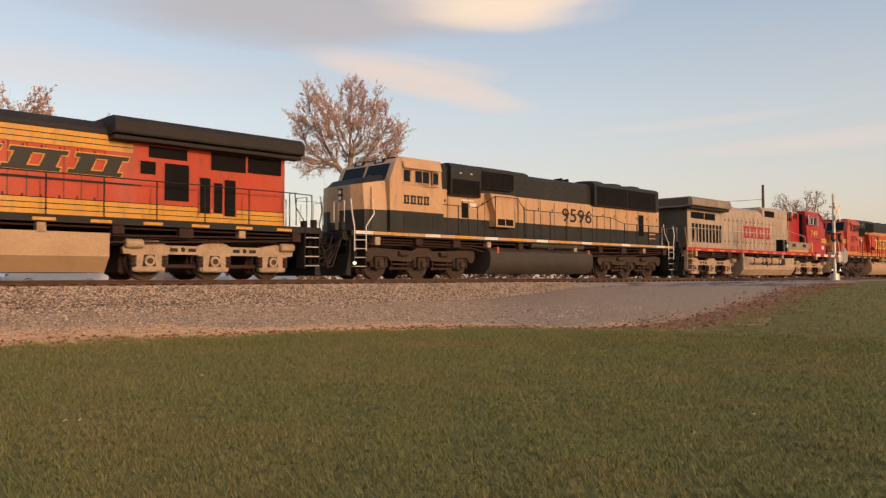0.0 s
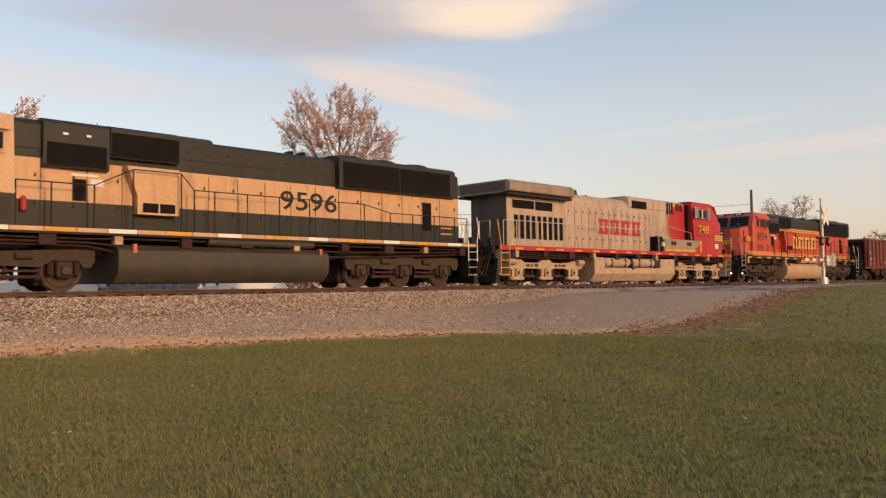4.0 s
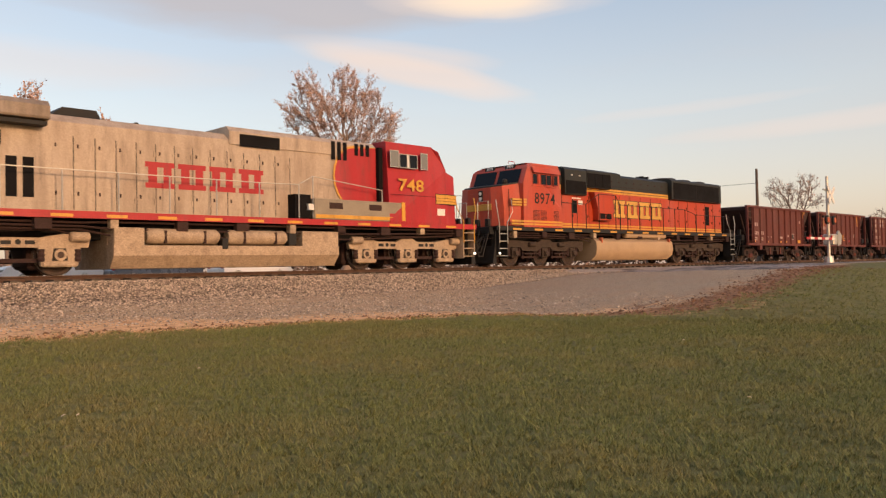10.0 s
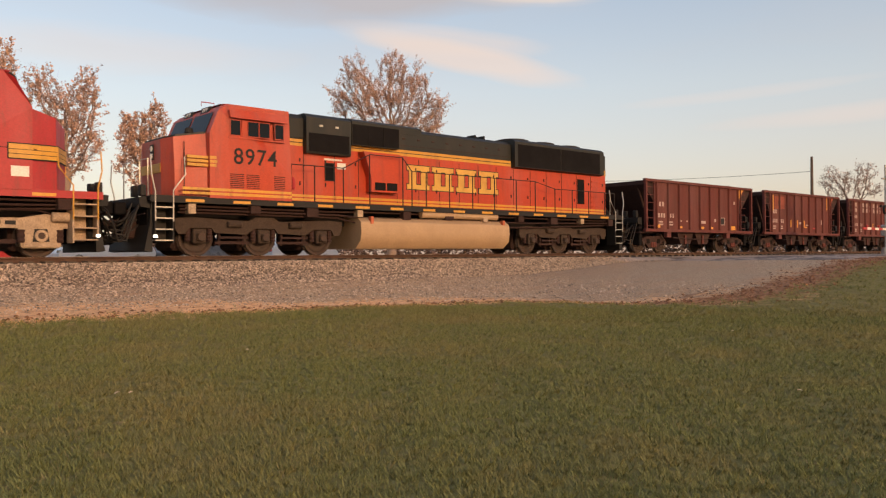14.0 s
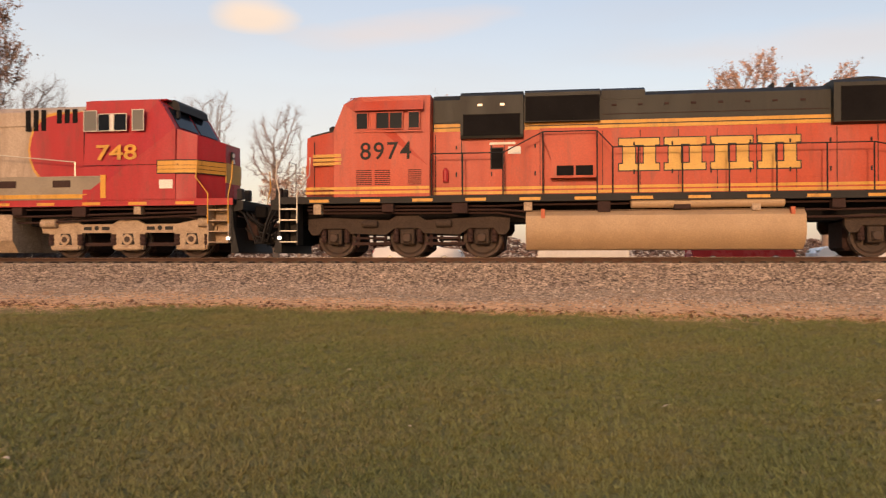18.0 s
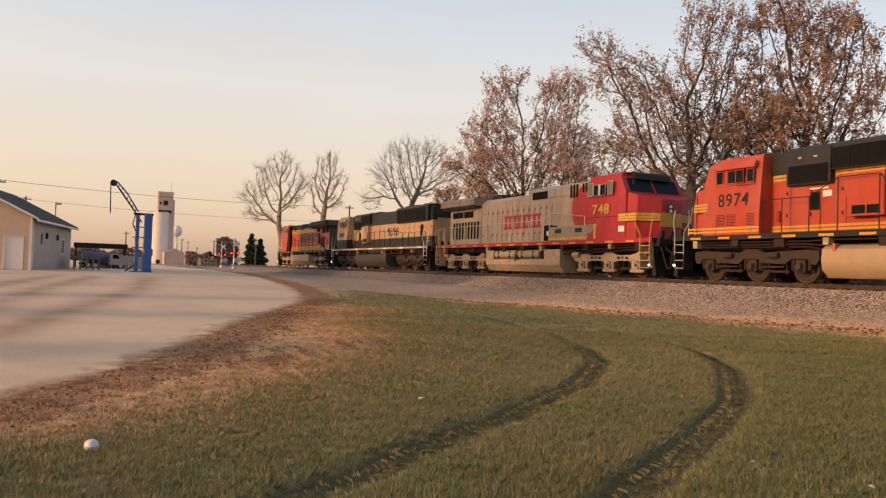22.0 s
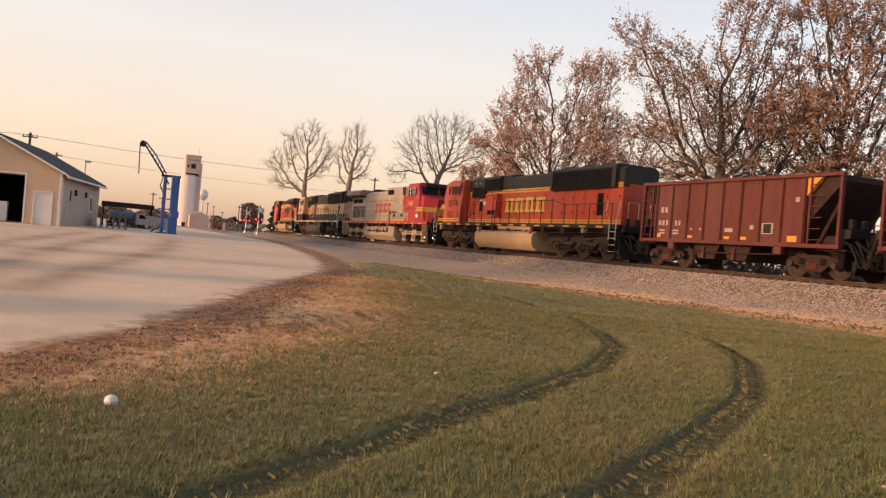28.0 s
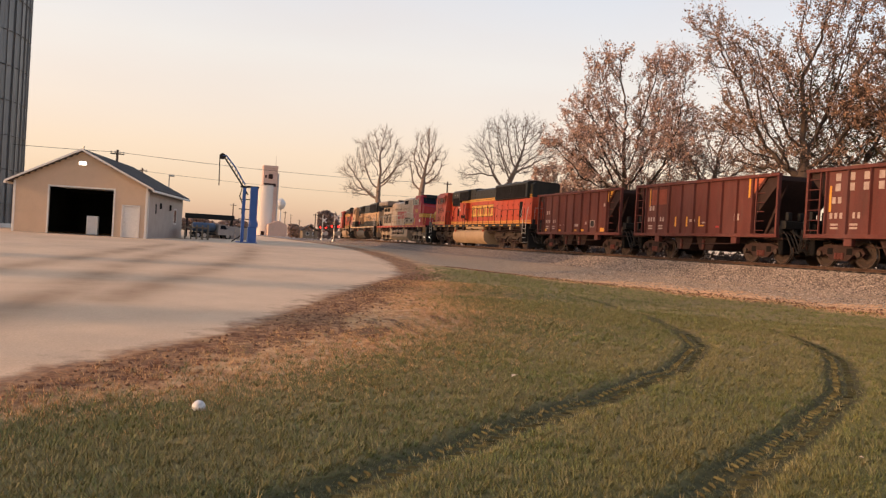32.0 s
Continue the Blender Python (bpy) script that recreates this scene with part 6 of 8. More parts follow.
PALE = surface("faded_white_lettering", (0.42, 0.33, 0.29), 0.8, stain=0.5, stain_color=(0.15, 0.06, 0.05), stain_size=4, bump=0.05)
AMBER = surface("reflective_yellow_patch", (0.70, 0.33, 0.04), 0.5, stain=0.3, bump=0.04)
NUMBERS = [("marking_bar", PALE, dashes(1.88, 2.18, 2, 0.15, 0.22, 0.10) + dashes(1.80, 1.66, 3, 0.12, 0.20, 0.10) + dashes(2.80, 1.66, 2, 0.10, 0.20, 0.11) + dashes(1.85, 1.42, 2, 0.34, 0.07, 0.5) + dashes(1.85, 1.30, 2, 0.34, 0.07, 0.5))]
FIRST = NUMBERS + [("reflector_patch", AMBER, [(1.75, 1.95, 1.18, 1.32), (3.6, 3.85, 1.18, 1.28), (5.6, 5.85, 1.18, 1.28), (6.4, 6.7, 1.18, 1.28), (8.55, 8.95, 1.16, 1.36)]),
                   ("marking_bar", PALE, dashes(3.7, 1.5, 2, 0.12, 0.06, 0.4) + dashes(5.6, 1.44, 1, 0.4, 0.14, 0) + [(7.4, 7.9, 1.4, 1.78), (6.85, 7.0, 1.55, 1.7), (8.8, 8.95, 2.5, 2.66)])]
FADED = surface("faded_emblem_paint", (0.24, 0.058, 0.032), 0.75, stain=0.6, stain_color=(0.08, 0.02, 0.016), stain_size=3, bump=0.08)
SECOND = NUMBERS + [("faded_emblem", FADED, [(2.05, 2.42, 2.45, 3.15), (2.62, 3.25, 2.45, 3.15), (2.42, 2.62, 2.9, 3.15), (2.42, 2.62, 2.45, 2.6)]), ("reflector_bar", AMBER, [(1.85, 1.93, 2.35, 3.2), (4.0, 4.1, 1.42, 1.85), (4.85, 4.95, 1.42, 1.85), (5.75, 5.85, 1.42, 1.85), (5.85, 6.15, 1.42, 1.48), (8.9, 9.0, 2.55, 3.3)]),
                    ("marking_bar", PALE, dashes(5.1, 1.62, 1, 0.4, 0.12, 0) + dashes(6.0, 1.55, 1, 0.4, 0.06, 0) + [(8.1, 8.4, 1.65, 1.92)]), ("marking_bar", RED, [(6.95, 7.3, 1.36, 1.44)])]
THIRD = NUMBERS + [("lettering_block", PALE, dashes(2.0, 2.95, 9, 0.22, 0.26, 0.38) + dashes(2.0, 2.60, 8, 0.22, 0.26, 0.38)), ("reflector_bar", AMBER, [(1.75, 1.84, 1.9, 2.8), (4.9, 5.0, 1.42, 1.85)])]
cars = [hopper_car("dark oxide-red ballast hopper with pale stencilled markings", FIRST), hopper_car("oxide-red ballast hopper with a faded orange emblem", SECOND), hopper_car("oxide-red ballast hopper with ghosted pale lettering", THIRD)]
for ob, paint in ((cars[0], AMBER), (cars[1], PATCH)):
    part("reflector_gusset", prism([(9.26, 3.28), (9.80, 3.28), (9.50, 2.98), (9.26, 2.70)], -1.485, -1.474), paint, ob, "bright painted corner gusset")
part("marking_square", box(7.47, 7.83, -1.474, -1.468, 1.43, 1.75), BLACK, cars[0])


def copy_car(ob):
    c = copy_thing(ob, ob.matrix_basis.copy())
    for o in c.children_recursive:
        if o.name.startswith("wheelset"):
            SPINNING.append((o, o.location.x, o.location.z))
    return c


for k in range(5):
    cars.append(copy_car(cars[(1, 2, 1, 0, 2)[k]]))
for k, ob in enumerate(cars):
    TRAIN.append((ob, FRONT + 22.55 + 0.35 + 11.35 * k))


# ---- trees ----
def at_bearing(az, d):
    return d * math.sin(radians(az)), d * math.cos(radians(az))


BARK = surface("grey_brown_bark", (0.10, 0.07, 0.052), 0.95, grain=0.3, stain=0.4, bump=0.4, bump_size=20)
PALE_BARK = surface("pale_bare_twigs", (0.30, 0.21, 0.155), 0.95, grain=0.25, stain=0.3, bump=0.3, bump_size=20)
LEAF_BROWN = surface("dry_brown_leaf", (0.40, 0.245, 0.165), 0.8, grain=0.15, stain=0.5, stain_color=(0.17, 0.115, 0.075), bump=0, spec=0.2, island=0.55)
LEAF_PINK = surface("faded_pinkish_leaf", (0.56, 0.36, 0.265), 0.8, grain=0.15, stain=0.4, stain_color=(0.2, 0.13, 0.1), bump=0, spec=0.2, island=0.5)
LEAF_OLIVE = surface("olive_leaf", (0.12, 0.115, 0.05), 0.8, grain=0.15, stain=0.4, bump=0, spec=0.2, island=0.5)
NEEDLE = surface("dark_conifer_needle", (0.03, 0.042, 0.025), 0.9, grain=0.2, stain=0.3, bump=0, spec=0.2, island=0.5)


def grow(stem, targets, step, kill, rnd, lift):
    """Grows limbs from a stem towards scattered targets; each target draws its nearest limb end until reached."""
    nodes, parent = [p for p in stem], [-1] + list(range(len(stem) - 1))
    live = np.ones(len(targets), bool)
    near, dist = np.zeros(len(targets), int), np.full(len(targets), 1e9)
    fresh = list(range(len(stem)))
    for _ in range(160):
        for k in fresh:
            d = np.linalg.norm(targets - nodes[k], axis=1)
            closer = d < dist
            near[closer], dist[closer] = k, d[closer]
        live &= dist > kill
        if not live.any():
            break
        idx = np.nonzero(live)[0]
        pull = {}
        for i in idx:
            pull.setdefault(int(near[i]), []).append(i)
        fresh = []
        for k, who in pull.items():
            v = targets[who] - nodes[k]
            v = (v / np.linalg.norm(v, axis=1)[:, None]).mean(axis=0)
            v = v + np.array([0, 0, lift]) + rnd.normal(0, 0.16, 3)
            if parent[k] >= 0:
                run = nodes[k] - nodes[parent[k]]
                v = v + 0.35 * run / max(1e-6, np.linalg.norm(run))
            v /= max(1e-6, np.linalg.norm(v))
            nodes.append(nodes[k] + v * step)
            parent.append(k)
            fresh.append(len(nodes) - 1)
        if len(nodes) > 5200:
            break
    return np.array(nodes), np.array(parent)


def frusta(p0, p1, r0, r1, n):
    """Tapered n-sided sticks from p0 to p1, as vertices and faces."""
    d = p1 - p0
    d = d / np.maximum(1e-6, np.linalg.norm(d, axis=1))[:, None]
    u = np.cross(d, np.where(np.abs(d[:, 2:3]) > 0.9, [[1.0, 0, 0]], [[0, 0, 1.0]]))
    u /= np.linalg.norm(u, axis=1)[:, None]
    w = np.cross(d, u)
    k = np.arange(n) * math.tau / n
    ring = np.cos(k)[None, :, None] * u[:, None] + np.sin(k)[None, :, None] * w[:, None]
    v = np.concatenate([p0[:, None] + ring * r0[:, None, None], p1[:, None] + ring * r1[:, None, None]], 1)
    f = np.array([(i, (i + 1) % n, n + (i + 1) % n, n + i) for i in range(n)])
    return v.reshape(-1, 3), (f[None] + (np.arange(len(p0)) * 2 * n)[:, None, None]).reshape(-1, 4)


def lobed(height, spread, seed):
    """Clumps of a rounded crown: offset across, height, half width, half height."""
    r = random.Random(seed)
    rows = [(-0.24, 0.80, 0.22, 0.13), (0.20, 0.86, 0.22, 0.13), (0.0, 0.68, 0.34, 0.14), (-0.33, 0.58, 0.17, 0.10), (0.34, 0.62, 0.17, 0.11), (0.05, 0.5, 0.3, 0.08)]
    return [((x + r.uniform(-0.07, 0.07)) * spread, (z + r.uniform(-0.04, 0.04)) * height, w * spread, h * height) for x, z, w, h in rows]


def tree(az, d, crown, seed, label, leaves=0, leaf=None, size=0.16, bark=None, ground=1.1, points=1000, fork=0.2, twig=4, lift=0.12):
    """A tree whose crown fills clumps (across, height, half width, half height) seen side-on at a bearing."""
    rnd = np.random.default_rng(seed)
    across, away = np.array([math.cos(radians(az)), -math.sin(radians(az)), 0]), np.array([math.sin(radians(az)), math.cos(radians(az)), 0])
    lobes = np.array(crown, float)
    share = (lobes[:, 2] ** 1.6 * lobes[:, 3])
    n_each = np.maximum(24, 1.7 * points * share / share.sum()).astype(int)
    cloud = []
    for (ox, oz, w, h), n in zip(lobes, n_each):
        q = rnd.normal(size=(n, 3))
        q = q / np.linalg.norm(q, axis=1)[:, None] * (rnd.random(n) ** 0.40)[:, None] * (0.85 + 0.35 * rnd.random(n) ** 2)[:, None]
        cloud.append(across * (ox + q[:, 0:1] * w) + away * (rnd.uniform(-0.5, 0.5) * w + q[:, 1:2] * w * 0.8) + np.array([0, 0, 1.0]) * (oz + q[:, 2:3] * h))
    cloud = np.concatenate(cloud)
    height, low = cloud[:, 2].max(), cloud[:, 2].min()
    step = height * 0.018
    rise = np.arange(-0.1, max(fork * height, 0.5), step)
    stem = np.stack([0.18 * np.sin(rise * 0.9 + seed), 0.18 * np.cos(rise * 0.7 + seed), rise], 1)
    pts, parent = grow(stem, cloud, step, step * 1.9, rnd, lift)
    n = len(pts)
    tips = np.ones(n)
    tips[parent[parent >= 0]] = 0
    load = tips.copy()
    for i in range(n - 1, 0, -1):
        load[parent[i]] += load[i]
    total = load[0]
    thin = 0.00013 * d
    rad = np.maximum(thin, height * 0.023 * (load / total) ** 0.56)
    bent = pts + rnd.normal(0, 0.10 * step, (n, 3)) * (load < total * 0.6)[:, None]
    idx = np.arange(1, n)
    e = thing("tree", label, "tree", "trees along the railway", at=(*at_bearing(az, d), ground - 0.05))
    groups = (("trunk", idx[load[idx] > 0.30 * total], 9), ("branchwork", idx[(load[idx] <= 0.30 * total) & (load[idx] > 5)], 5), ("twig_tangle", idx[load[idx] <= 5], 3))
    ends = np.nonzero(load <= 3)[0]
    ends = ends[ends > len(stem)]
    tip = np.repeat(ends, twig)
    out = bent[tip] - bent[parent[tip]]
    out = out / np.maximum(1e-6, np.linalg.norm(out, axis=1))[:, None] + rnd.normal(0, 0.55, (len(tip), 3)) + np.array([0, 0, 0.45])
    out /= np.linalg.norm(out, axis=1)[:, None]
    start = bent[parent[tip]] + (bent[tip] - bent[parent[tip]]) * rnd.random(len(tip))[:, None]
    end = start + out * (0.35 + 0.85 * rnd.random(len(tip)))[:, None] * (height / 15)
    for name, sel, sides in groups:
        if not len(sel):
            continue
        v, f = frusta(bent[parent[sel]], bent[sel], np.minimum(rad[parent[sel]], rad[sel] * 1.5), rad[sel], sides)
        if name == "twig_tangle" and twig:
            v2, f2 = frusta(start, end, np.full(len(tip), thin * 0.85), np.full(len(tip), thin * 0.4), 3)
            v, f = np.concatenate([v, v2]), np.concatenate([f, f2 + len(v)])
        me = bpy.data.meshes.new(name)
        me.from_pydata(v.tolist(), [], f.tolist())
        me.materials.append(bark or BARK)
        me.shade_smooth()
        ob = new(name, me)
        ob.parent = e
        if name != "trunk":
            tagged(ob, kind="stuff")
    if leaves:
        leaves = int(leaves * 2.0)
        # leaves sit in tufts along the twigs; some twigs have lost theirs
        keep = rnd.random(len(tip)) ** 2.2
        k = rnd.choice(len(tip), leaves, p=keep / keep.sum())
        along = 0.35 + 0.7 * rnd.random(leaves)
        pick = start[k] + (end[k] - start[k]) * along[:, None] + rnd.normal(0, 0.085, (leaves, 3))
        u = out[k] * 0.6 + rnd.normal(0, 0.6, (leaves, 3))
        u /= np.linalg.norm(u, axis=1)[:, None]
        t = np.cross(u, rnd.normal(size=(leaves, 3)))
        t /= np.linalg.norm(t, axis=1)[:, None]
        s = (size * (0.55 + 0.8 * rnd.random(leaves)))[:, None]
        quad = np.stack([pick - u * s * 0.5, pick + t * s * 0.34, pick + u * s * 0.5, pick - t * s * 0.34], 1).reshape(-1, 3)
        cm = bpy.data.meshes.new("crown")
        cm.from_pydata(quad.tolist(), [], np.arange(leaves * 4).reshape(-1, 4).tolist())
        cm.materials.append(leaf)
        new("crown", cm).parent = e
    return e


tree(-48.5, 48, [(-5.7, 14.0, 1.4, 1.0), (-4.1, 12.2, 2.3, 1.4), (-1.8, 10.7, 2.9, 2.0), (0.9, 14.6, 2.0, 2.2), (1.9, 12.2, 2.3, 2.0), (-3.4, 8.3, 2.5, 1.2), (0.8, 8.6, 3.2, 1.8), (-0.8, 6.4, 3.6, 1.2)], 11,
     "large tree with brown and olive autumn leaves behind the track", 11000, LEAF_BROWN, 0.135, points=2300, fork=0.16)
tree(-42.0, 49, [(-0.8, 15.2, 2.1, 1.9), (1.6, 13.8, 2.4, 2.3), (2.9, 11.2, 1.9, 2.0), (-0.1, 11.4, 2.6, 2.0), (-1.4, 9.1, 2.8, 1.6), (1.6, 8.6, 2.4, 1.6), (0.4, 6.6, 3.0, 1.2)], 12,
     "broad tree with dense rusty brown leaves behind the track", 17000, LEAF_BROWN, 0.135, points=2300, fork=0.16)
tree(-46.0, 54, [(-2.0, 10.5, 2.5, 2.0), (2.2, 10.0, 2.6, 2.0), (0.0, 7.8, 4.2, 1.8), (3.6, 7.6, 2.0, 1.4)], 32, "tree with sparse olive leaves behind the track", 3500, LEAF_OLIVE, 0.16, points=900)
tree(-59.9, 55, [(-1.9, 12.8, 1.5, 1.7), (-2.5, 9.9, 2.2, 2.0), (-2.6, 7.4, 3.0, 1.5), (2.1, 12.7, 1.8, 2.0), (1.9, 9.7, 2.5, 2.1), (2.2, 7.0, 2.8, 1.5), (-0.4, 5.2, 4.0, 1.2)], 13,
     "tree with two tall crowns of faded pinkish leaves", 17000, LEAF_PINK, 0.135, points=2200, fork=0.16)
tree(-54.6, 58, [(-1.5, 9.0, 2.0, 1.8), (1.6, 9.6, 2.0, 1.8), (0.2, 7.0, 3.4, 1.6), (3.2, 7.2, 1.6, 1.4)], 33, "bare tangled tree between taller ones", 900, LEAF_PINK, 0.18, bark=PALE_BARK, points=1100)
tree(-64.6, 66, [(-1.2, 6.4, 1.4, 1.2), (1.4, 7.2, 1.5, 1.2), (0.2, 5.0, 2.6, 1.1)], 34, "low tree with faded pinkish leaves", 3000, LEAF_PINK, 0.18, points=500)
tree(-68.2, 80, [(-0.8, 11.9, 2.4, 1.9), (1.6, 12.2, 2.3, 1.6), (-2.6, 9.6, 2.0, 1.9), (3.4, 9.8, 2.2, 1.9), (0.4, 9.0, 2.8, 1.6), (-4.0, 7.4, 1.4, 1.2)], 15,
     "bare spreading tree with many thin twigs", 0, bark=PALE_BARK, points=1500, twig=3, fork=0.14)
tree(-77.3, 135, [(0.3, 17.6, 2.4, 2.4), (-2.3, 15.3, 2.8, 2.7), (-4.8, 11.9, 2.7, 2.3), (2.3, 14.2, 2.3, 2.7), (-3.4, 8.8, 3.1, 1.4), (0.9, 11.4, 2.7, 2.0)], 16, "bare tree with a forked trunk", 0, bark=PALE_BARK, points=620, twig=4)
tree(-74.5, 120, [(0.6, 15.8, 1.9, 2.0), (1.9, 13.2, 1.8, 2.0), (-0.8, 12.5, 1.8, 2.2), (1.4, 10.5, 1.8, 1.5), (-1.0, 9.2, 1.2, 1.1)], 17, "tall bare tree with upright limbs", 0, bark=PALE_BARK, points=520, twig=4)
tree(-37.6, 60, [(2.4, 11.2, 1.6, 1.5), (1.2, 10.0, 1.9, 1.6), (-1.0, 8.5, 1.9, 1.4), (3.8, 8.6, 1.2, 1.0)], 18, "bare pale tree beyond the track", 0, bark=PALE_BARK, points=800, twig=4)
for az, d, h, w, seed, label, leaves, pts in (
        (-25.5, 84, 17.5, 7.0, 19, "bare pale tree showing above the train", 0, 700), (-20.8, 84, 16.2, 6.5, 20, "bare pale tree showing above the train", 0, 700),
        (-12.3, 75, 13.6, 4.6, 21, "narrow bare tree beyond the track", 1500, 700), (-15.4, 62, 9.8, 6.0, 22, "low tree with sparse brownish leaves", 2200, 500),
        (-1.5, 70, 12.2, 8, 23, "bare rounded tree beyond a pale shed", 0, 700), (11.9, 76, 18.4, 7.6, 24, "sparse pale tree showing above the train", 4800, 1000),
        (21.3, 80, 14.8, 4.8, 35, "sparse pinkish tree beyond the track", 5000, 700), (16.5, 76, 17.4, 6.6, 25, "sparse pale tree showing above the train", 4200, 1000), (68.8, 98, 10.6, 6.2, 28, "small bare tree near the level crossing", 300, 420),
        (-10.4, 72, 14.6, 6.4, 36, "pale twiggy tree beyond the track", 500, 900), (-30.6, 56, 9.4, 8.5, 37, "low brown thicket tree beyond the track", 4200, 700), (75, 120, 7.5, 9, 29, "low bare tree beyond the crossing", 0, 420), (-19, 60, 7.0, 7, 30, "bushy bare thicket beyond the track", 900, 500), (3.0, 74, 8.0, 6, 31, "low bare tree behind a pale shed", 0, 400)):
    tree(az, d, lobed(h, w, seed), seed, label, leaves, LEAF_PINK, 0.2, PALE_BARK, 1.3 if az > 60 else 1.1, pts, twig=4)
tree(38.0, 80, [(-3.6, 17.9, 1.5, 2.0), (-4.5, 15.8, 1.5, 1.8), (0.4, 18.4, 1.5, 2.2), (2.4, 17.2, 1.7, 2.0), (4.2, 14.8, 1.7, 1.7), (-1.1, 15.2, 3.0, 2.0), (2.0, 13.0, 3.0, 2.0), (-3.0, 12.6, 2.5, 1.8)], 26,
     "tall tree with thin pinkish autumn leaves", 21000, LEAF_PINK, 0.12, points=2000, fork=0.16, twig=4, bark=PALE_BARK, lift=0.4)


# unseen trees added south of the lot: the low sun throws their long shadows over the paving and the far track
for x, y, seed in ((-46, -31, 41), (-36, -34, 42)):
    tree(math.degrees(math.atan2(x, y)), math.hypot(x, y), [(-3.0, 15.5, 3.0, 2.6), (3.0, 16.2, 3.0, 2.6), (0, 13.2, 4.8, 2.0), (0.4, 18.0, 3.0, 1.6)], seed, "unseen high-crowned brown tree added south of the lot to shade the far track", 6000, LEAF_BROWN, 0.32, BARK, 0.7, 500, 0.55, 3)
for x, y, h, seed in ((-19.6, -26, 9.6, 45), (-13.2, -22, 6.4, 46), (-26.5, -30, 9.8, 47)):
    tree(math.degrees(math.atan2(x, y)), math.hypot(x, y), [(0, 0.78 * h, 0.9, 0.2 * h), (0.2, 0.55 * h, 1.1, 0.16 * h)], seed, "unseen narrow tree added south of the lot to cast shadow bands on it", 2600, LEAF_BROWN, 0.26, BARK, 0.35, 220, 0.3, 3)


def conifer(az, d, height, w):
    x, y = at_bearing(az, d)
    e = thing("conifer", "dark green conifer beside the far track", "tree", at=(x, y, 0.95))
    part("trunk", lathe([(0.22, 0), (0.05, height)], 8, "z"), BARK, e)
    rnd = np.random.default_rng(5)
    n = 2600
    h = height * (0.06 + 0.94 * rnd.random(n) ** 0.8)
    r = w / 2 * (1.08 - h / height) * np.sqrt(rnd.random(n)) * (0.8 + 0.3 * np.sin(h * 4))
    a = rnd.random(n) * math.tau
    p = np.stack([r * np.cos(a), r * np.sin(a), h], 1)
    u = rnd.normal(size=(n, 3)) * 0.22
    t = rnd.normal(size=(n, 3)) * 0.16
    me = bpy.data.meshes.new("crown")
    me.from_pydata(np.stack([p - u, p + t, p + u, p - t], 1).reshape(-1, 3).tolist(), [], np.arange(n * 4).reshape(-1, 4).tolist())
    me.materials.append(NEEDLE)
    new("crown", me).parent = e


conifer(-79.3, 200, 8.0, 5.6)
conifer(-78.7, 200, 6.8, 5.0)


def far_woods():
    """Low hazy tree line along the horizon, one tangle of leaf flakes."""
    rnd = np.random.default_rng(9)
    rows = []
    for az0, az1, d, h in ((-83.6, -82.0, 300, 6.5), (-81.6, -80.2, 260, 9), (-95, -86, 330, 6), (-130, -103, 300, 8), (62, 90, 330, 7), (-30, 30, 260, 8), (-75, -55, 260, 8), (30, 62, 300, 8), (90, 130, 300, 8)):
        n = int((az1 - az0) * 150) + 700
        az = np.radians(rnd.uniform(az0, az1, n))
        dd = d + rnd.normal(0, 6, n)
        top = h * (0.55 + 0.45 * np.abs(np.sin(az * 61) * np.cos(az * 23 + 1)))
        z = 0.9 + top * rnd.random(n) ** 0.7
        rows.append(np.stack([dd * np.sin(az), dd * np.cos(az), z, (0.22 + 0.4 * rnd.random(n)) * d / 220, rnd.random(n) * 6.28, rnd.normal(0, 0.5, n), 0.4 + rnd.random(n)], 1))
    v = [(1, 0, 0), (-0.9, 0.3, 0.1), (0.1, 1, -0.1), (0, -1, 0.2), (0.2, 0.1, 0.8), (-0.1, 0, -0.8)]
    f = [(0, 2, 4), (2, 1, 4), (1, 3, 4), (3, 0, 4), (2, 0, 5), (1, 2, 5), (3, 1, 5), (0, 3, 5)]
    scatter("far_woods", np.concatenate(rows), v, f, surface("far_hazy_wood", (0.21, 0.135, 0.105), 0.95, stain=0.4, bump=0, island=0.5), "hazy brownish tree line along the flat horizon", "woods")


far_woods()


def brush():
    """Low tangled undergrowth on the far side of the track."""
    rnd = np.random.default_rng(19)
    n = 9000
    az = np.radians(rnd.uniform(-71, -24, n))
    d = 30 + 12 * rnd.random(n)
    d = np.minimum(d / np.maximum(0.2, np.cos(az)) , 150)
    x, y = d * np.sin(az), d * np.cos(az)
    top = 0.7 + 0.9 * np.abs(np.sin(x * 0.31) * np.cos(x * 0.113 + 1))
    z = 1.05 + top * rnd.random(n) ** 1.3
    rows = np.stack([x, y, z, 0.10 + 0.16 * rnd.random(n), rnd.random(n) * 6.28, rnd.normal(0, 0.6, n), 0.5 + rnd.random(n)], 1)
    v = [(1, 0, 0), (-0.9, 0.3, 0.1), (0.1, 0.5, 1.2), (0.1, -0.6, 0.9)]
    scatter("brush", rows, v, [(0, 1, 2), (0, 3, 1)], BARK, "low tangled brown brush along the far side of the track", "brush")


brush()

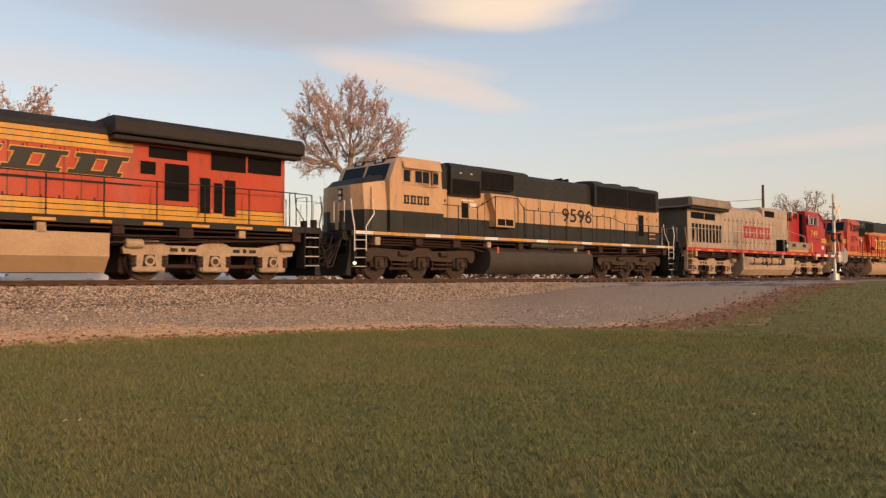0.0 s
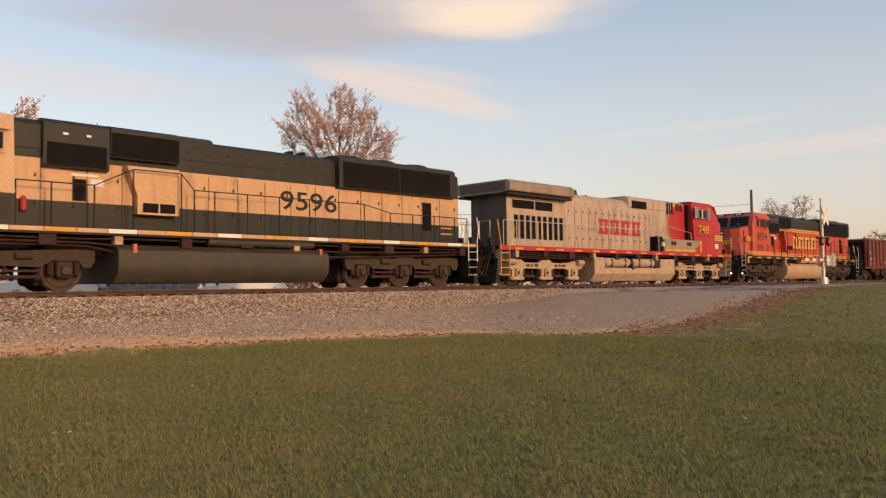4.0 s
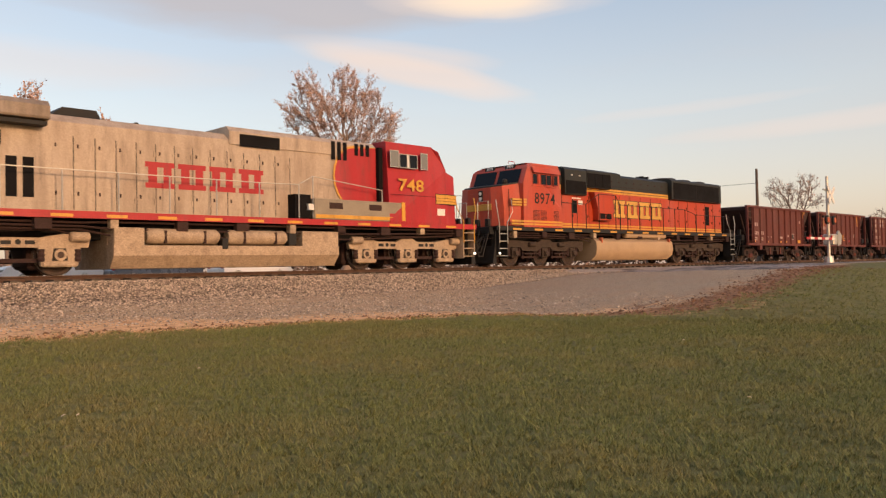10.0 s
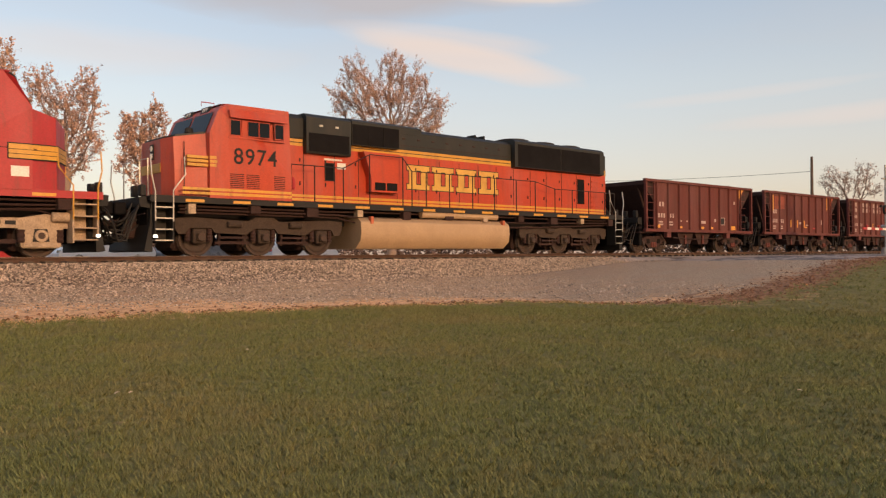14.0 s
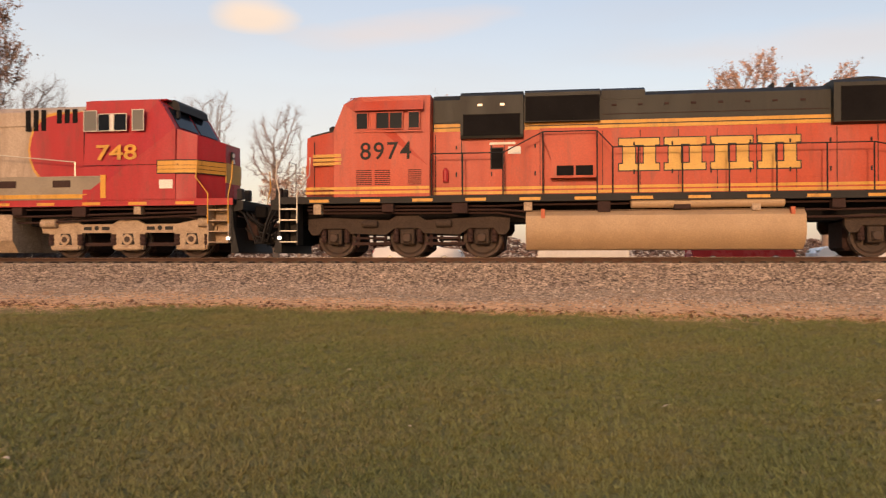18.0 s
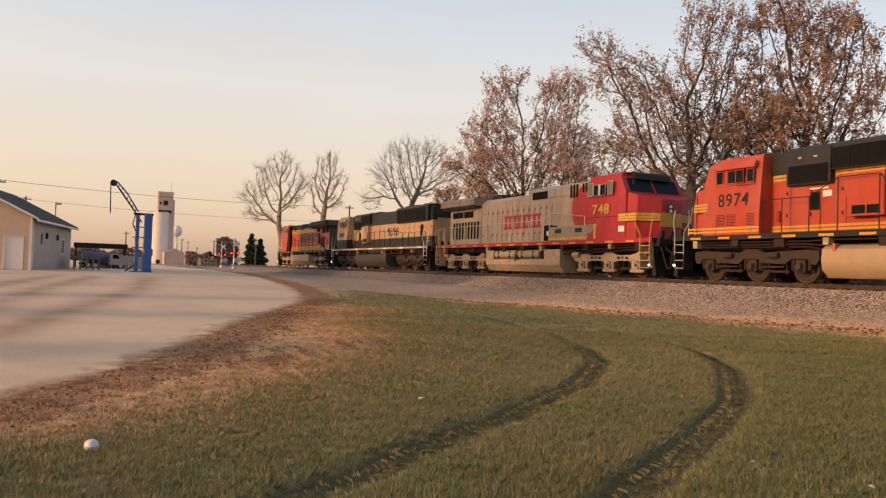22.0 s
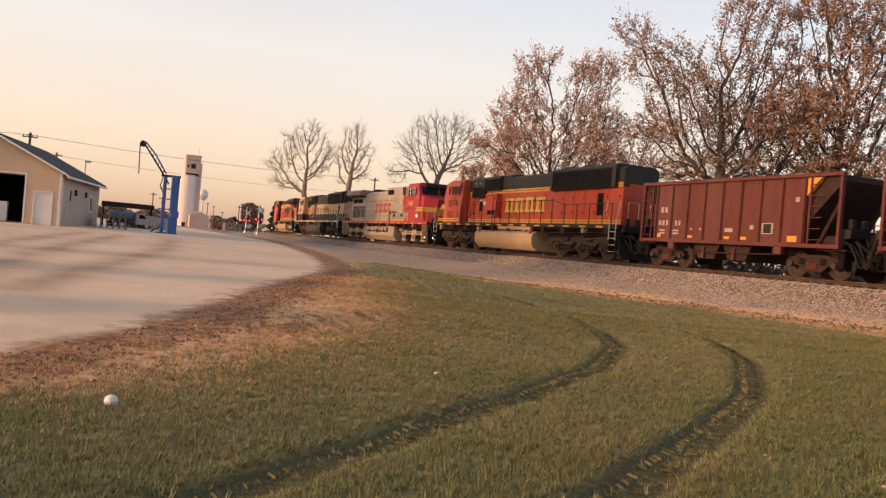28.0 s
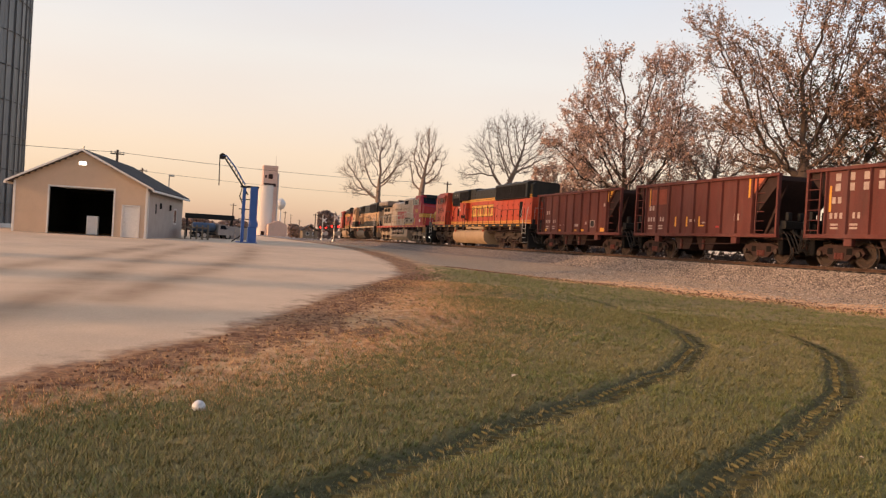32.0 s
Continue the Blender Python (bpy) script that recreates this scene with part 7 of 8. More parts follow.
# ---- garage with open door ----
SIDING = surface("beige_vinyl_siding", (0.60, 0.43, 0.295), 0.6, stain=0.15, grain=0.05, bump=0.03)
# greyer copy of the siding: shade of the side walls put into the colour
SIDE_SHADE = surface("shaded_grey_siding", (0.42, 0.35, 0.30), 0.6, stain=0.15, grain=0.05, bump=0.03)
SHINGLE = surface("dark_shingle", (0.045, 0.034, 0.028), 0.9, grain=0.3, stain=0.4, bump=0.4)
TRIM = surface("white_trim", (0.74, 0.70, 0.64), 0.5, stain=0.12, bump=0.02)
# near black: the dimness of the garage interior is put into this colour
DIM = surface("dim_interior_shade", (0.05, 0.045, 0.04), 0.9, stain=0.4)
WOOD = surface("weathered_deck_wood", (0.22, 0.17, 0.12), 0.9, stain=0.4, streak=(1, 1, 0.2), bump=0.2)


def garage():
    """Gabled garage; local x runs along its front to the camera's left, local y to its back."""
    e = thing("garage", "beige vinyl-sided gabled garage with an open door", "garage")
    W, D, H, P = 8.2, 13.0, 3.3, 5.35
    e.matrix_basis = Matrix.Translation((-55.9, -2.97, 0.80)) @ Matrix(((-0.157, -0.987, 0, 0), (-0.987, 0.157, 0, 0), (0, 0, 1, 0), (0, 0, 0, 1)))
    holes = [(0.5, 1.48, 0.0, 2.06), (2.1, 6.05, 0.0, 3.05)]
    # front wall from boards between and above the openings
    def gable_top(x):
        return H + (P - H) * (1 - abs(x - W / 2) / (W / 2))
    wall = part("front_wall", boxes((0, 0.5, 0, 0.15, 0, H), (1.48, 2.1, 0, 0.15, 0, H), (6.05, W, 0, 0.15, 0, H), (0.5, 1.48, 0, 0.15, 2.06, H), (2.1, 6.05, 0, 0.15, 3.05, H)), SIDING, e)
    add = prism([(0, H), (W, H), (W / 2, P)], 0, 0.15)
    part("gable", add, SIDING, e)
    for i in range(30):
        z = 0.02 + i * 0.178
        segs = [(0.02, W - 0.02)] if z > 3.05 else [(0.02, 2.05), (6.1, W - 0.02)] if z > 2.06 else [(0.02, 0.45), (1.53, 2.05), (6.1, W - 0.02)]
        if z > H:
            half = W / 2 * (P - z) / (P - H)
            segs = [(W / 2 - half + 0.03, W / 2 + half - 0.03)]
        for a, b in segs:
            if b - a > 0.1:
                part("siding_board", prism([(-0.022, z), (-0.004, z + 0.17), (0.0, z + 0.17), (0.0, z)], a, b, "x"), SIDING, e)
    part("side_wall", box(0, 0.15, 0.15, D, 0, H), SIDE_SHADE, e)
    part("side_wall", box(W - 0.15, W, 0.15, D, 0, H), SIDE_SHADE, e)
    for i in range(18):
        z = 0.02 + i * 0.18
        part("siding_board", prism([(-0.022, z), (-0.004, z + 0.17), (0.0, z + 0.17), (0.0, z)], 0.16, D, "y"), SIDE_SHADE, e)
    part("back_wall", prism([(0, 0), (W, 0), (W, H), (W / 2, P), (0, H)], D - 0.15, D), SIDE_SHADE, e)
    for s in (0, 1):
        a = [(-0.45, H - 0.15), (W / 2, P + 0.08), (W / 2, P + 0.22), (-0.45, H - 0.02)]
        if s:
            a = [(W - x, z) for x, z in a]
        part("roof_slope", prism(a, -0.4, D + 0.3), SHINGLE, e)
        part("fascia", prism(a, -0.43, -0.40), TRIM, e)
        x = -0.45 if not s else W + 0.45
        g = part("gutter", box(x - 0.07, x + 0.07, -0.4, D + 0.3, H - 0.24, H - 0.10, 0.02), TRIM, e)
    part("downspout", box(-0.09, 0.0, 0.1, 0.2, 0.05, H - 0.2, 0.01), TRIM, e)
    part("downspout", box(W, W + 0.09, 0.1, 0.2, 0.05, H - 0.2, 0.01), TRIM, e)
    part("corner_trim", box(-0.03, 0.1, -0.03, 0.0, 0, H), TRIM, e)
    part("corner_trim", box(W - 0.1, W + 0.03, -0.03, 0.0, 0, H), TRIM, e)
    part("door_frame", boxes((2.0, 2.1, -0.04, 0.16, 0, 3.15), (6.05, 6.15, -0.04, 0.16, 0, 3.15), (2.0, 6.15, -0.04, 0.16, 3.05, 3.15)), TRIM, e)
    part("door_frame", boxes((0.42, 0.5, -0.04, 0.1, 0, 2.14), (1.48, 1.56, -0.04, 0.1, 0, 2.14), (0.42, 1.56, -0.04, 0.1, 2.06, 2.14)), TRIM, e)
    d = part("door", box(0.5, 1.48, 0.02, 0.07, 0.02, 2.06, 0.005), TRIM, e, "closed white entrance door")
    part("door_handle", lathe_at(0.03, -0.05, 0.02, 1.36, 1.0), ALU, d)
    part("overhead_door", box(2.15, 6.0, 0.3, 3.2, 3.08, 3.13), TRIM, e, "raised overhead door under the ceiling")
    part("floor_slab", box(0.15, W - 0.15, -0.1, D - 0.15, -0.1, 0.03), surface("garage_slab", (0.2, 0.17, 0.15), 0.9), e)
    # inner faces carry the interior's shade as colour
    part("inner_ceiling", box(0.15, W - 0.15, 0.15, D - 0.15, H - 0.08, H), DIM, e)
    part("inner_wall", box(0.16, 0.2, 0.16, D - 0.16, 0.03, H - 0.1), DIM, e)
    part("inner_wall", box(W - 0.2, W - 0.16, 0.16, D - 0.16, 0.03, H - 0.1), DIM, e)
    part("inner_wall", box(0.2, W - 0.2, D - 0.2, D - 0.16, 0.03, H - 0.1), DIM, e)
    lamp = part("gable_lamp", box(W / 2 - 0.28, W / 2 + 0.22, -0.16, -0.02, 4.50, 4.78, 0.05), TRIM, e)
    part("lamp_glass", box(W / 2 - 0.26, W / 2 + 0.2, -0.20, -0.16, 4.52, 4.76, 0.02), LAMP, lamp, "lit white floodlight glass")
    part("vent_stack", lathe_up([(0.05, P), (0.05, P + 0.45)], W / 2 + 0.1, 0.3), ALU, e)
    for yy in (4.0, 7.5):
        part("wall_lamp", box(-0.15, 0.0, yy, yy + 0.15, 2.1, 2.5, 0.02), BLACK, e)
    part("side_vent", box(-0.04, 0.0, 2.6, 2.9, 1.7, 2.4), BLACK, e)
    w = part("side_window", boxes((-0.04, 0.0, 9.2, 10.4, 1.1, 1.2), (-0.04, 0.0, 9.2, 10.4, 2.2, 2.3), (-0.04, 0.0, 9.2, 9.28, 1.1, 2.3), (-0.04, 0.0, 10.32, 10.4, 1.1, 2.3)), TRIM, e)
    part("pane", box(-0.02, 0.0, 9.28, 10.32, 1.2, 2.2), GLASS, w)
    return e


g = garage()
M = g.matrix_basis


def in_garage(x, y, z):
    return tuple(M @ Vector((x, y, z)))


freezer = thing("white_cabinet", "white upright cabinet standing in the garage doorway", "cabinet", at=in_garage(3.55, 0.9, 0.04))
part("body", box(-0.35, 0.35, -0.35, 0.35, 0, 1.25, 0.03), TRIM, freezer)
part("door", box(0.35, 0.38, -0.33, 0.33, 0.05, 1.2, 0.01), WHITE, freezer)
ramp_ = thing("wooden_ramp", "weathered wooden porch with lattice skirt beside the garage", "porch", at=(-66.0, 0.2, 0.85))
part("deck", box(-1.8, 1.8, -0.9, 0.9, 0.85, 0.95, 0.01), WOOD, ramp_)
for i in range(9):
    part("slat", box(-1.75 + i * 0.42, -1.65 + i * 0.42, 0.86, 0.9, 0, 1.1), WOOD, ramp_)
for i in range(5):
    part("rail_board", box(1.76, 1.8, -0.85 + i * 0.42, -0.72 + i * 0.42, 0, 1.1), WOOD, ramp_)
part("top_rail", box(-1.8, 1.8, 0.84, 0.92, 1.1, 1.18), WOOD, ramp_)

# ---- grain probe crane ----
BLUE = surface("blue_machine_paint", (0.035, 0.11, 0.33), 0.5, stain=0.3, bump=0.05)
x, y = at_bearing(-86.35, 50)
crane = thing("grain_probe", "blue steel grain probe stand with a raised boom", "crane", at=(x, y, 0.98))
part("base_plate", box(-0.6, 0.6, -0.7, 0.5, 0.0, 0.06, 0.01), BLUE, crane)
part("column", box(-0.22, 0.22, 0.0, 0.40, 0.06, 3.40, 0.02), BLUE, crane)
part("column_flange", box(-0.26, 0.26, 0.40, 0.44, 0.06, 3.34, 0.01), BLUE, crane)
part("rear_column", box(-0.12, 0.12, -0.46, -0.26, 0.06, 3.38, 0.015), BLUE, crane)
part("winch_cabinet", boxes((-0.3, 0.3, -0.06, 0.46, 0.06, 0.95), (-0.3, 0.3, 0.05, 0.52, 0.95, 1.35), bevel=0.02), BLUE, crane)
part("stay", tube([(0, -0.95, 0.04), (0, -0.5, 0.35), (0, -0.3, 0.9)], 0.04, 6), BLACK, crane)
part("head_bracket", box(-0.15, 0.15, -0.6, 0.5, 3.32, 3.44, 0.02), BLACK, crane)
for xx in (-0.07, 0.07):
    part("boom_chord", tube([(xx, -0.15, 2.9), (xx, -0.5, 3.45), (xx, -1.66, 5.1)], 0.045, 6), BLACK, crane)
part("boom_chord", tube([(0, -0.34, 3.5), (0, -1.0, 4.55), (0, -1.55, 5.18), (0, -1.72, 5.12)], 0.045, 6), BLUE, crane)
for k in range(7):
    f = k / 6
    part("boom_lattice", tube([(0, -0.5 - 1.0 * f, 3.45 + 1.42 * f), (0.0, -0.5 - 0.92 * f, 3.72 + 1.3 * f)], 0.022, 5), BLACK, crane)
wheel = part("pulley", lathe([(0.12, -0.03), (0.19, -0.03), (0.19, 0.03), (0.12, 0.03)], 18, "x"), BLACK, crane)
wheel.location = (0, -1.74, 5.1)
part("hose", tube([(0, -1.9, 5.05), (0, -1.88, 4.2), (0, -1.86, 3.35)], 0.035, 6), BLACK, crane)
part("loose_hose", tube([(0, -0.5, 3.3), (0, -0.62, 2.8), (0, -0.42, 2.3), (0, -0.46, 1.7)], 0.035, 6), BLACK, crane)
for z in (0.9, 1.4, 2.0, 2.6):
    part("rung", box(-0.05, 0.05, -0.62, 0.0, z, z + 0.05), BLACK, crane)
part("control_box", box(-0.3, -0.22, 0.0, 0.35, 1.5, 1.9, 0.01), ALU, crane)

# ---- grain elevator, bin, water tower ----
CONCRETE = surface("pale_concrete", (0.80, 0.72, 0.64), 0.9, grain=0.08, stain=0.3, stain_size=0.3, streak=(1, 1, 0.1), bump=0.1)
PINK_CONC = surface("weathered_concrete_house", (0.66, 0.45, 0.36), 0.9, grain=0.08, stain=0.3, stain_size=0.3, bump=0.1)
GALV = surface("galvanised_corrugated_steel", (0.21, 0.21, 0.21), 0.45, 0.6, grain=0.05, stain=0.3, stain_size=0.25, streak=(1, 1, 0.1), bump=0.03)
x, y = at_bearing(-85.28, 250)
elev = thing("grain_elevator", "pale concrete grain elevator with a square headhouse", "grain elevator", at=(x, y, 1.1))
part("silo", lathe([(2.35, 0), (2.35, 15.2)], 28, "z"), CONCRETE, elev, smooth=True)
ob = part("silo", lathe([(2.0, 0), (2.0, 15.0)], 24, "z"), CONCRETE, elev, smooth=True)
ob.location = (-4.2, 0.8, 0)
house = part("headhouse", box(-3.6, 1.2, -1.2, 3.0, 0, 20.4, 0.05), PINK_CONC, elev)
part("roof_parapet", box(-3.7, 1.3, -1.3, 3.1, 20.4, 21.2, 0.03), PINK_CONC, elev)
part("headhouse_window", box(1.2, 1.26, 0.3, 1.6, 17.2, 18.6), RUST_DARK, house)
part("headhouse_window", box(1.2, 1.26, -0.7, -0.2, 17.4, 18.2), RUST_DARK, house)
part("faded_sign", box(1.2, 1.25, -1.0, 2.6, 14.9, 15.8), RUST_DARK, house)
part("roof_mast", lathe_up([(0.08, 21.2), (0.04, 24.2)], 0, 2.4, 6), ALU, elev)
part("leg_pipe", tube([(0.6, 3.3, 0), (0.6, 3.3, 19)], 0.25, 8), CONCRETE, elev)
part("drive_shed", prism([(0.5, 0), (0.5, 3.4), (3.2, 4.6), (5.9, 3.4), (5.9, 0)], 2.6, 8.2, "x"), PINK_CONC, elev)
part("bin_door", box(2.3, 2.42, -1.2, -0.2, 0, 1.2), RUST_DARK, elev)

x, y = at_bearing(-107.2, 80)
bin_ = thing("grain_bin", "tall galvanised corrugated steel grain bin", "grain bin", at=(x, y, 0.8))
rows_ = []
for k in range(180):
    r = 9.3 + (0.035 if k % 2 else -0.035)
    rows_.append((r * math.cos(k * math.tau / 180), r * math.sin(k * math.tau / 180)))
part("wall", prism(rows_, 0.4, 27.0, "z"), GALV, bin_)
part("foundation", lathe([(9.6, 0), (9.6, 0.4)], 48, "z"), CONCRETE, bin_)
part("roof", lathe([(9.6, 27.0), (9.4, 27.2), (0.6, 31.5), (0.6, 32.0)], 48, "z"), GALV, bin_)
for k in range(60):
    c, s = math.cos(k * math.tau / 60), math.sin(k * math.tau / 60)
    ob = part("stiffener", box(-0.04, 0.10, -0.05, 0.05, 0.4, 27.0), GALV, bin_)
    ob.matrix_basis = Matrix.Translation((9.32 * c, 9.32 * s, 0)) @ Matrix.Rotation(k * math.tau / 60, 4, "Z")
for k in range(9):
    part("hoop", lathe([(9.37, 2.8 * k + 2.0), (9.42, 2.8 * k + 2.03), (9.37, 2.8 * k + 2.06)], 60, "z"), GALV, bin_)

x, y = at_bearing(-84.25, 480)
tower = thing("water_tower", "white round water tower on a slim stem", "water tower", at=(x, y, 1.0))
part("tank", lathe([(0.5, 15.2), (1.9, 16.0), (2.7, 17.6), (2.9, 18.6), (2.5, 20.2), (1.3, 21.4), (0.3, 21.8)], 20, "z"), TRIM, tower, smooth=True)
part("stem", lathe([(1.1, 0), (0.5, 2.5), (0.45, 15.3)], 12, "z"), TRIM, tower, smooth=True)

# ---- poles and wires ----
POLE = surface("weathered_pole_wood", (0.11, 0.08, 0.06), 0.95, stain=0.4, streak=(1, 1, 0.2), bump=0.2)
def utility_pole(az, d, height, ground, label, arm=True):
    x, y = at_bearing(az, d)
    e = thing("utility_pole", label, "utility pole", "utility poles", at=(x, y, ground))
    part("shaft", lathe([(0.16, 0), (0.10, height)], 10, "z"), POLE, e)
    if arm:
        part("cross_arm", box(-0.05, 0.05, -0.6, 0.6, height - 0.42, height - 0.32), POLE, e)
        for yy in (-0.52, -0.2, 0.2, 0.52):
            part("insulator", lathe_up([(0.04, height - 0.30), (0.06, height - 0.22), (0.03, height - 0.14)], 0, yy, 8), ALU, e)
    return x, y, ground + height


p1 = utility_pole(-95.05, 78, 7.5, 0.85, "wooden utility pole with a cross arm behind the garage")
p2 = utility_pole(-72.6, 118, 9.8, 1.0, "wooden utility pole among the far trees")
p0 = utility_pole(-118, 74, 7.6, 0.85, "wooden utility pole with a cross arm")
p3 = utility_pole(66.5, 72, 8.0, 1.35, "plain wooden pole near the level crossing", False)
utility_pole(-93.46, 110, 8.2, 0.9, "thin far utility pole with a cross arm")
utility_pole(-87.45, 170, 6.4, 1.0, "thin far utility pole with a cross arm")
for az, d, h in ((-83.9, 260, 8), (-83.5, 330, 9), (-82.9, 280, 6), (-79.0, 150, 5.5), (-81.8, 190, 6)):
    utility_pole(az, d, h, 1.0, "far wooden utility pole by the street")


def wire(a, b, sag, r=0.022):
    a, b = Vector(a), Vector(b)
    pts = [a.lerp(b, k / 24) - Vector((0, 0, sag * 4 * (k / 24) * (1 - k / 24))) for k in range(25)]
    ob = part("overhead_wire", tube(pts, r, 4), BLACK)
    tagged(ob, "thin dark overhead wire strung between wooden poles", "wire")


wire((p1[0], p1[1], p1[2] - 0.2), (p2[0], p2[1], p2[2] - 0.2), 0.5, 0.018)
wire((p0[0], p0[1], p0[2] - 0.2), (p1[0], p1[1], p1[2] - 0.2), 0.5, 0.018)
wire((p1[0], p1[1], p1[2] - 1.6), (p2[0], p2[1], p2[2] - 2.4), 0.5, 0.012)
wire((p3[0], p3[1], p3[2] - 1.2), (p3[0] - 30, p3[1] + 24, p3[2] - 1.6), 0.6, 0.015)
lx, ly = at_bearing(-91.73, 70)
yard = thing("yard_lamp", "thin metal yard lamp with a small flat head", "lamp", at=(lx, ly, 0.85))
part("pole", lathe([(0.05, 0), (0.04, 5.0)], 8, "z"), ALU, yard)
part("head", box(-0.15, 0.15, -0.05, 0.4, 5.0, 5.14, 0.02), ALU, yard)

# ---- vehicles and yard clutter ----
TYRE = surface("tyre_rubber", (0.02, 0.019, 0.018), 0.9, stain=0.3, bump=0.2)


def wheel_pair(e, x, w, r):
    for y in (-w, w):
        ob = part("wheel", lathe([(r * 0.7, y - 0.1), (r, y - 0.09), (r, y + 0.09), (r * 0.7, y + 0.1)], 18), TYRE, e)
        for z in (0,):
            ob.location = (x, 0, r)
        hub = part("rim", lathe([(r * 0.3, y - 0.11), (r * 0.6, y - 0.105), (r * 0.6, y + 0.105), (r * 0.3, y + 0.11)], 14), ALU, ob)


def car(x, y, turn, paint, label):
    e = thing("car", label, "car", "parked cars", at=(x, y, float(ground_height(x, y))))
    e.rotation_euler = (0, 0, radians(turn))
    part("body", prism([(-2.2, 0.32), (-2.25, 0.62), (-2.1, 0.92), (-1.1, 0.98), (0.95, 0.98), (2.0, 0.84), (2.22, 0.6), (2.2, 0.3)], -0.88, 0.88), paint, e)
    bm = prism([(-1.7, 0.97), (-1.15, 1.42), (0.25, 1.46), (1.1, 0.97)], -0.74, 0.74)
    for v in bm.verts:
        if v.co.z > 1.3:
            v.co.y *= 0.82
    part("cabin", bm, paint, e)
    for s in (-1, 1):
        part("side_glass", prism([(-1.45, 1.0), (-1.08, 1.36), (0.2, 1.39), (0.9, 1.0)], *sorted((s * 0.70, s * 0.76))), GLASS, e)
        part("headlamp", box(2.08, 2.2, *sorted((s * 0.5, s * 0.8)), 0.6, 0.74, 0.02), PALE_GLASS, e)
        part("tail_lamp", box(-2.26, -2.2, *sorted((s * 0.55, s * 0.8)), 0.65, 0.82, 0.02), RED, e)
    wheel_pair(e, -1.35, 0.78, 0.32)
    wheel_pair(e, 1.35, 0.78, 0.32)


WHITE_CAR = surface("white_car_paint", (0.75, 0.73, 0.7), 0.25, stain=0.1, grain=0.02, bump=0)
RED_CAR = surface("red_car_paint", (0.4, 0.03, 0.03), 0.25, stain=0.1, grain=0.02, bump=0)
GREY_CAR = surface("grey_car_paint", (0.25, 0.26, 0.28), 0.25, 0.4, stain=0.1, grain=0.02, bump=0)
car(7.6, 38, 4, RED_CAR, "red parked car beyond the track")
car(13.2, 39, 182, WHITE_CAR, "white parked car beyond the track")
car(17.8, 38, 0, GREY_CAR, "grey parked car beyond the track")
car(-7.5, 40, 3, WHITE_CAR, "white parked car beyond the track")
car(24.5, 40, 2, WHITE_CAR, "white parked car beyond the track")
shed = thing("long_shed", "long pale metal shed beyond the track", "shed", at=(1.0, 58, 1.15))
part("wall", box(-3.2, 3.2, -0.2, 9, 0, 5.0), surface("pale_metal_cladding", (0.50, 0.48, 0.45), 0.6, stain=0.2), shed)
part("roof", prism([(-0.6, 4.9), (4.4, 6.0), (9.4, 4.9), (9.4, 5.05), (4.4, 6.2), (-0.6, 5.05)], -3.4, 3.4, "x"), GALV, shed)
for i in range(21):
    part("cladding_rib", box(-3.15 + i * 0.31, -3.1 + i * 0.31, -0.23, -0.2, 0, 4.9), ALU, shed)

x, y = at_bearing(-88.8, 79)
tanker = thing("tank_truck", "blue and white tank truck parked in the yard", "truck", at=(x, y, 0.82))
part("tank", lathe_along(0.62, -0.4, 2.6, 0, 1.45, 18, 0.2), surface("dull_blue_tank", (0.07, 0.10, 0.15), 0.4, stain=0.2), tanker, smooth=True)
part("cab", prism([(-2.6, 0.55), (-2.65, 1.1), (-1.9, 1.25), (-1.55, 1.95), (-0.6, 1.95), (-0.55, 0.55)], -0.95, 0.95), SIDE_SHADE, tanker)
part("cab_window", prism([(-1.75, 1.32), (-1.48, 1.82), (-0.85, 1.82), (-0.85, 1.32)], 0.95, 0.965), GLASS, tanker)
part("chassis", box(-2.5, 2.8, -0.4, 0.4, 0.5, 0.75, 0.02), BLACK, tanker)
for xx in (-1.9, 1.2, 2.1):
    wheel_pair(tanker, xx, 0.85, 0.42)
tanker.matrix_basis = tanker.matrix_basis @ Matrix.Rotation(radians(-72), 4, "Z") @ Matrix.Scale(0.72, 4)
x, y = at_bearing(-88.9, 82)
canopy = thing("open_canopy", "low dark open canopy on posts over the yard", "canopy", at=(x, y, 0.85))
part("roof", box(-1.5, 1.5, -2.4, 2.2, 1.85, 2.3, 0.03), BLACK, canopy)
for xx, yy in ((-1.3, -2.2), (1.3, -2.2), (-1.3, 2.0), (1.3, 2.0)):
    part("post", box(xx - 0.06, xx + 0.06, yy - 0.06, yy + 0.06, 0, 1.85), BLACK, canopy)
x, y = at_bearing(-87.7, 80)
wallp = thing("yard_wall", "low grey panel fence by the yard", "fence", at=(x, y, 0.85))
for i in range(6):
    part("panel", box(-0.05, 0.05, -2.2 + i * 0.72, -1.5 + i * 0.72, 0, 1.25, 0.01), SIDE_SHADE, wallp)
x, y = at_bearing(-83.0, 320)
lorry = thing("box_truck", "yellow box truck far down the street", "truck", at=(x, y, 1.0))
part("cargo_box", box(-1.2, 1.2, -1.4, 1.4, 0.8, 3.4, 0.03), YELLOW, lorry)
part("cab", box(1.2, 2.4, -1.1, 1.1, 0.5, 2.3, 0.1), WHITE, lorry)
wheel_pair(lorry, 1.7, 1.0, 0.45)
wheel_pair(lorry, -0.7, 1.0, 0.45)
x, y = at_bearing(-82.2, 240)
home = thing("small_house", "small white house with a grey roof near the far track", "house", at=(x, y, 0.95))
part("wall", box(-3, 3, -2.2, 2.2, 0, 2.3), WOOD, home)
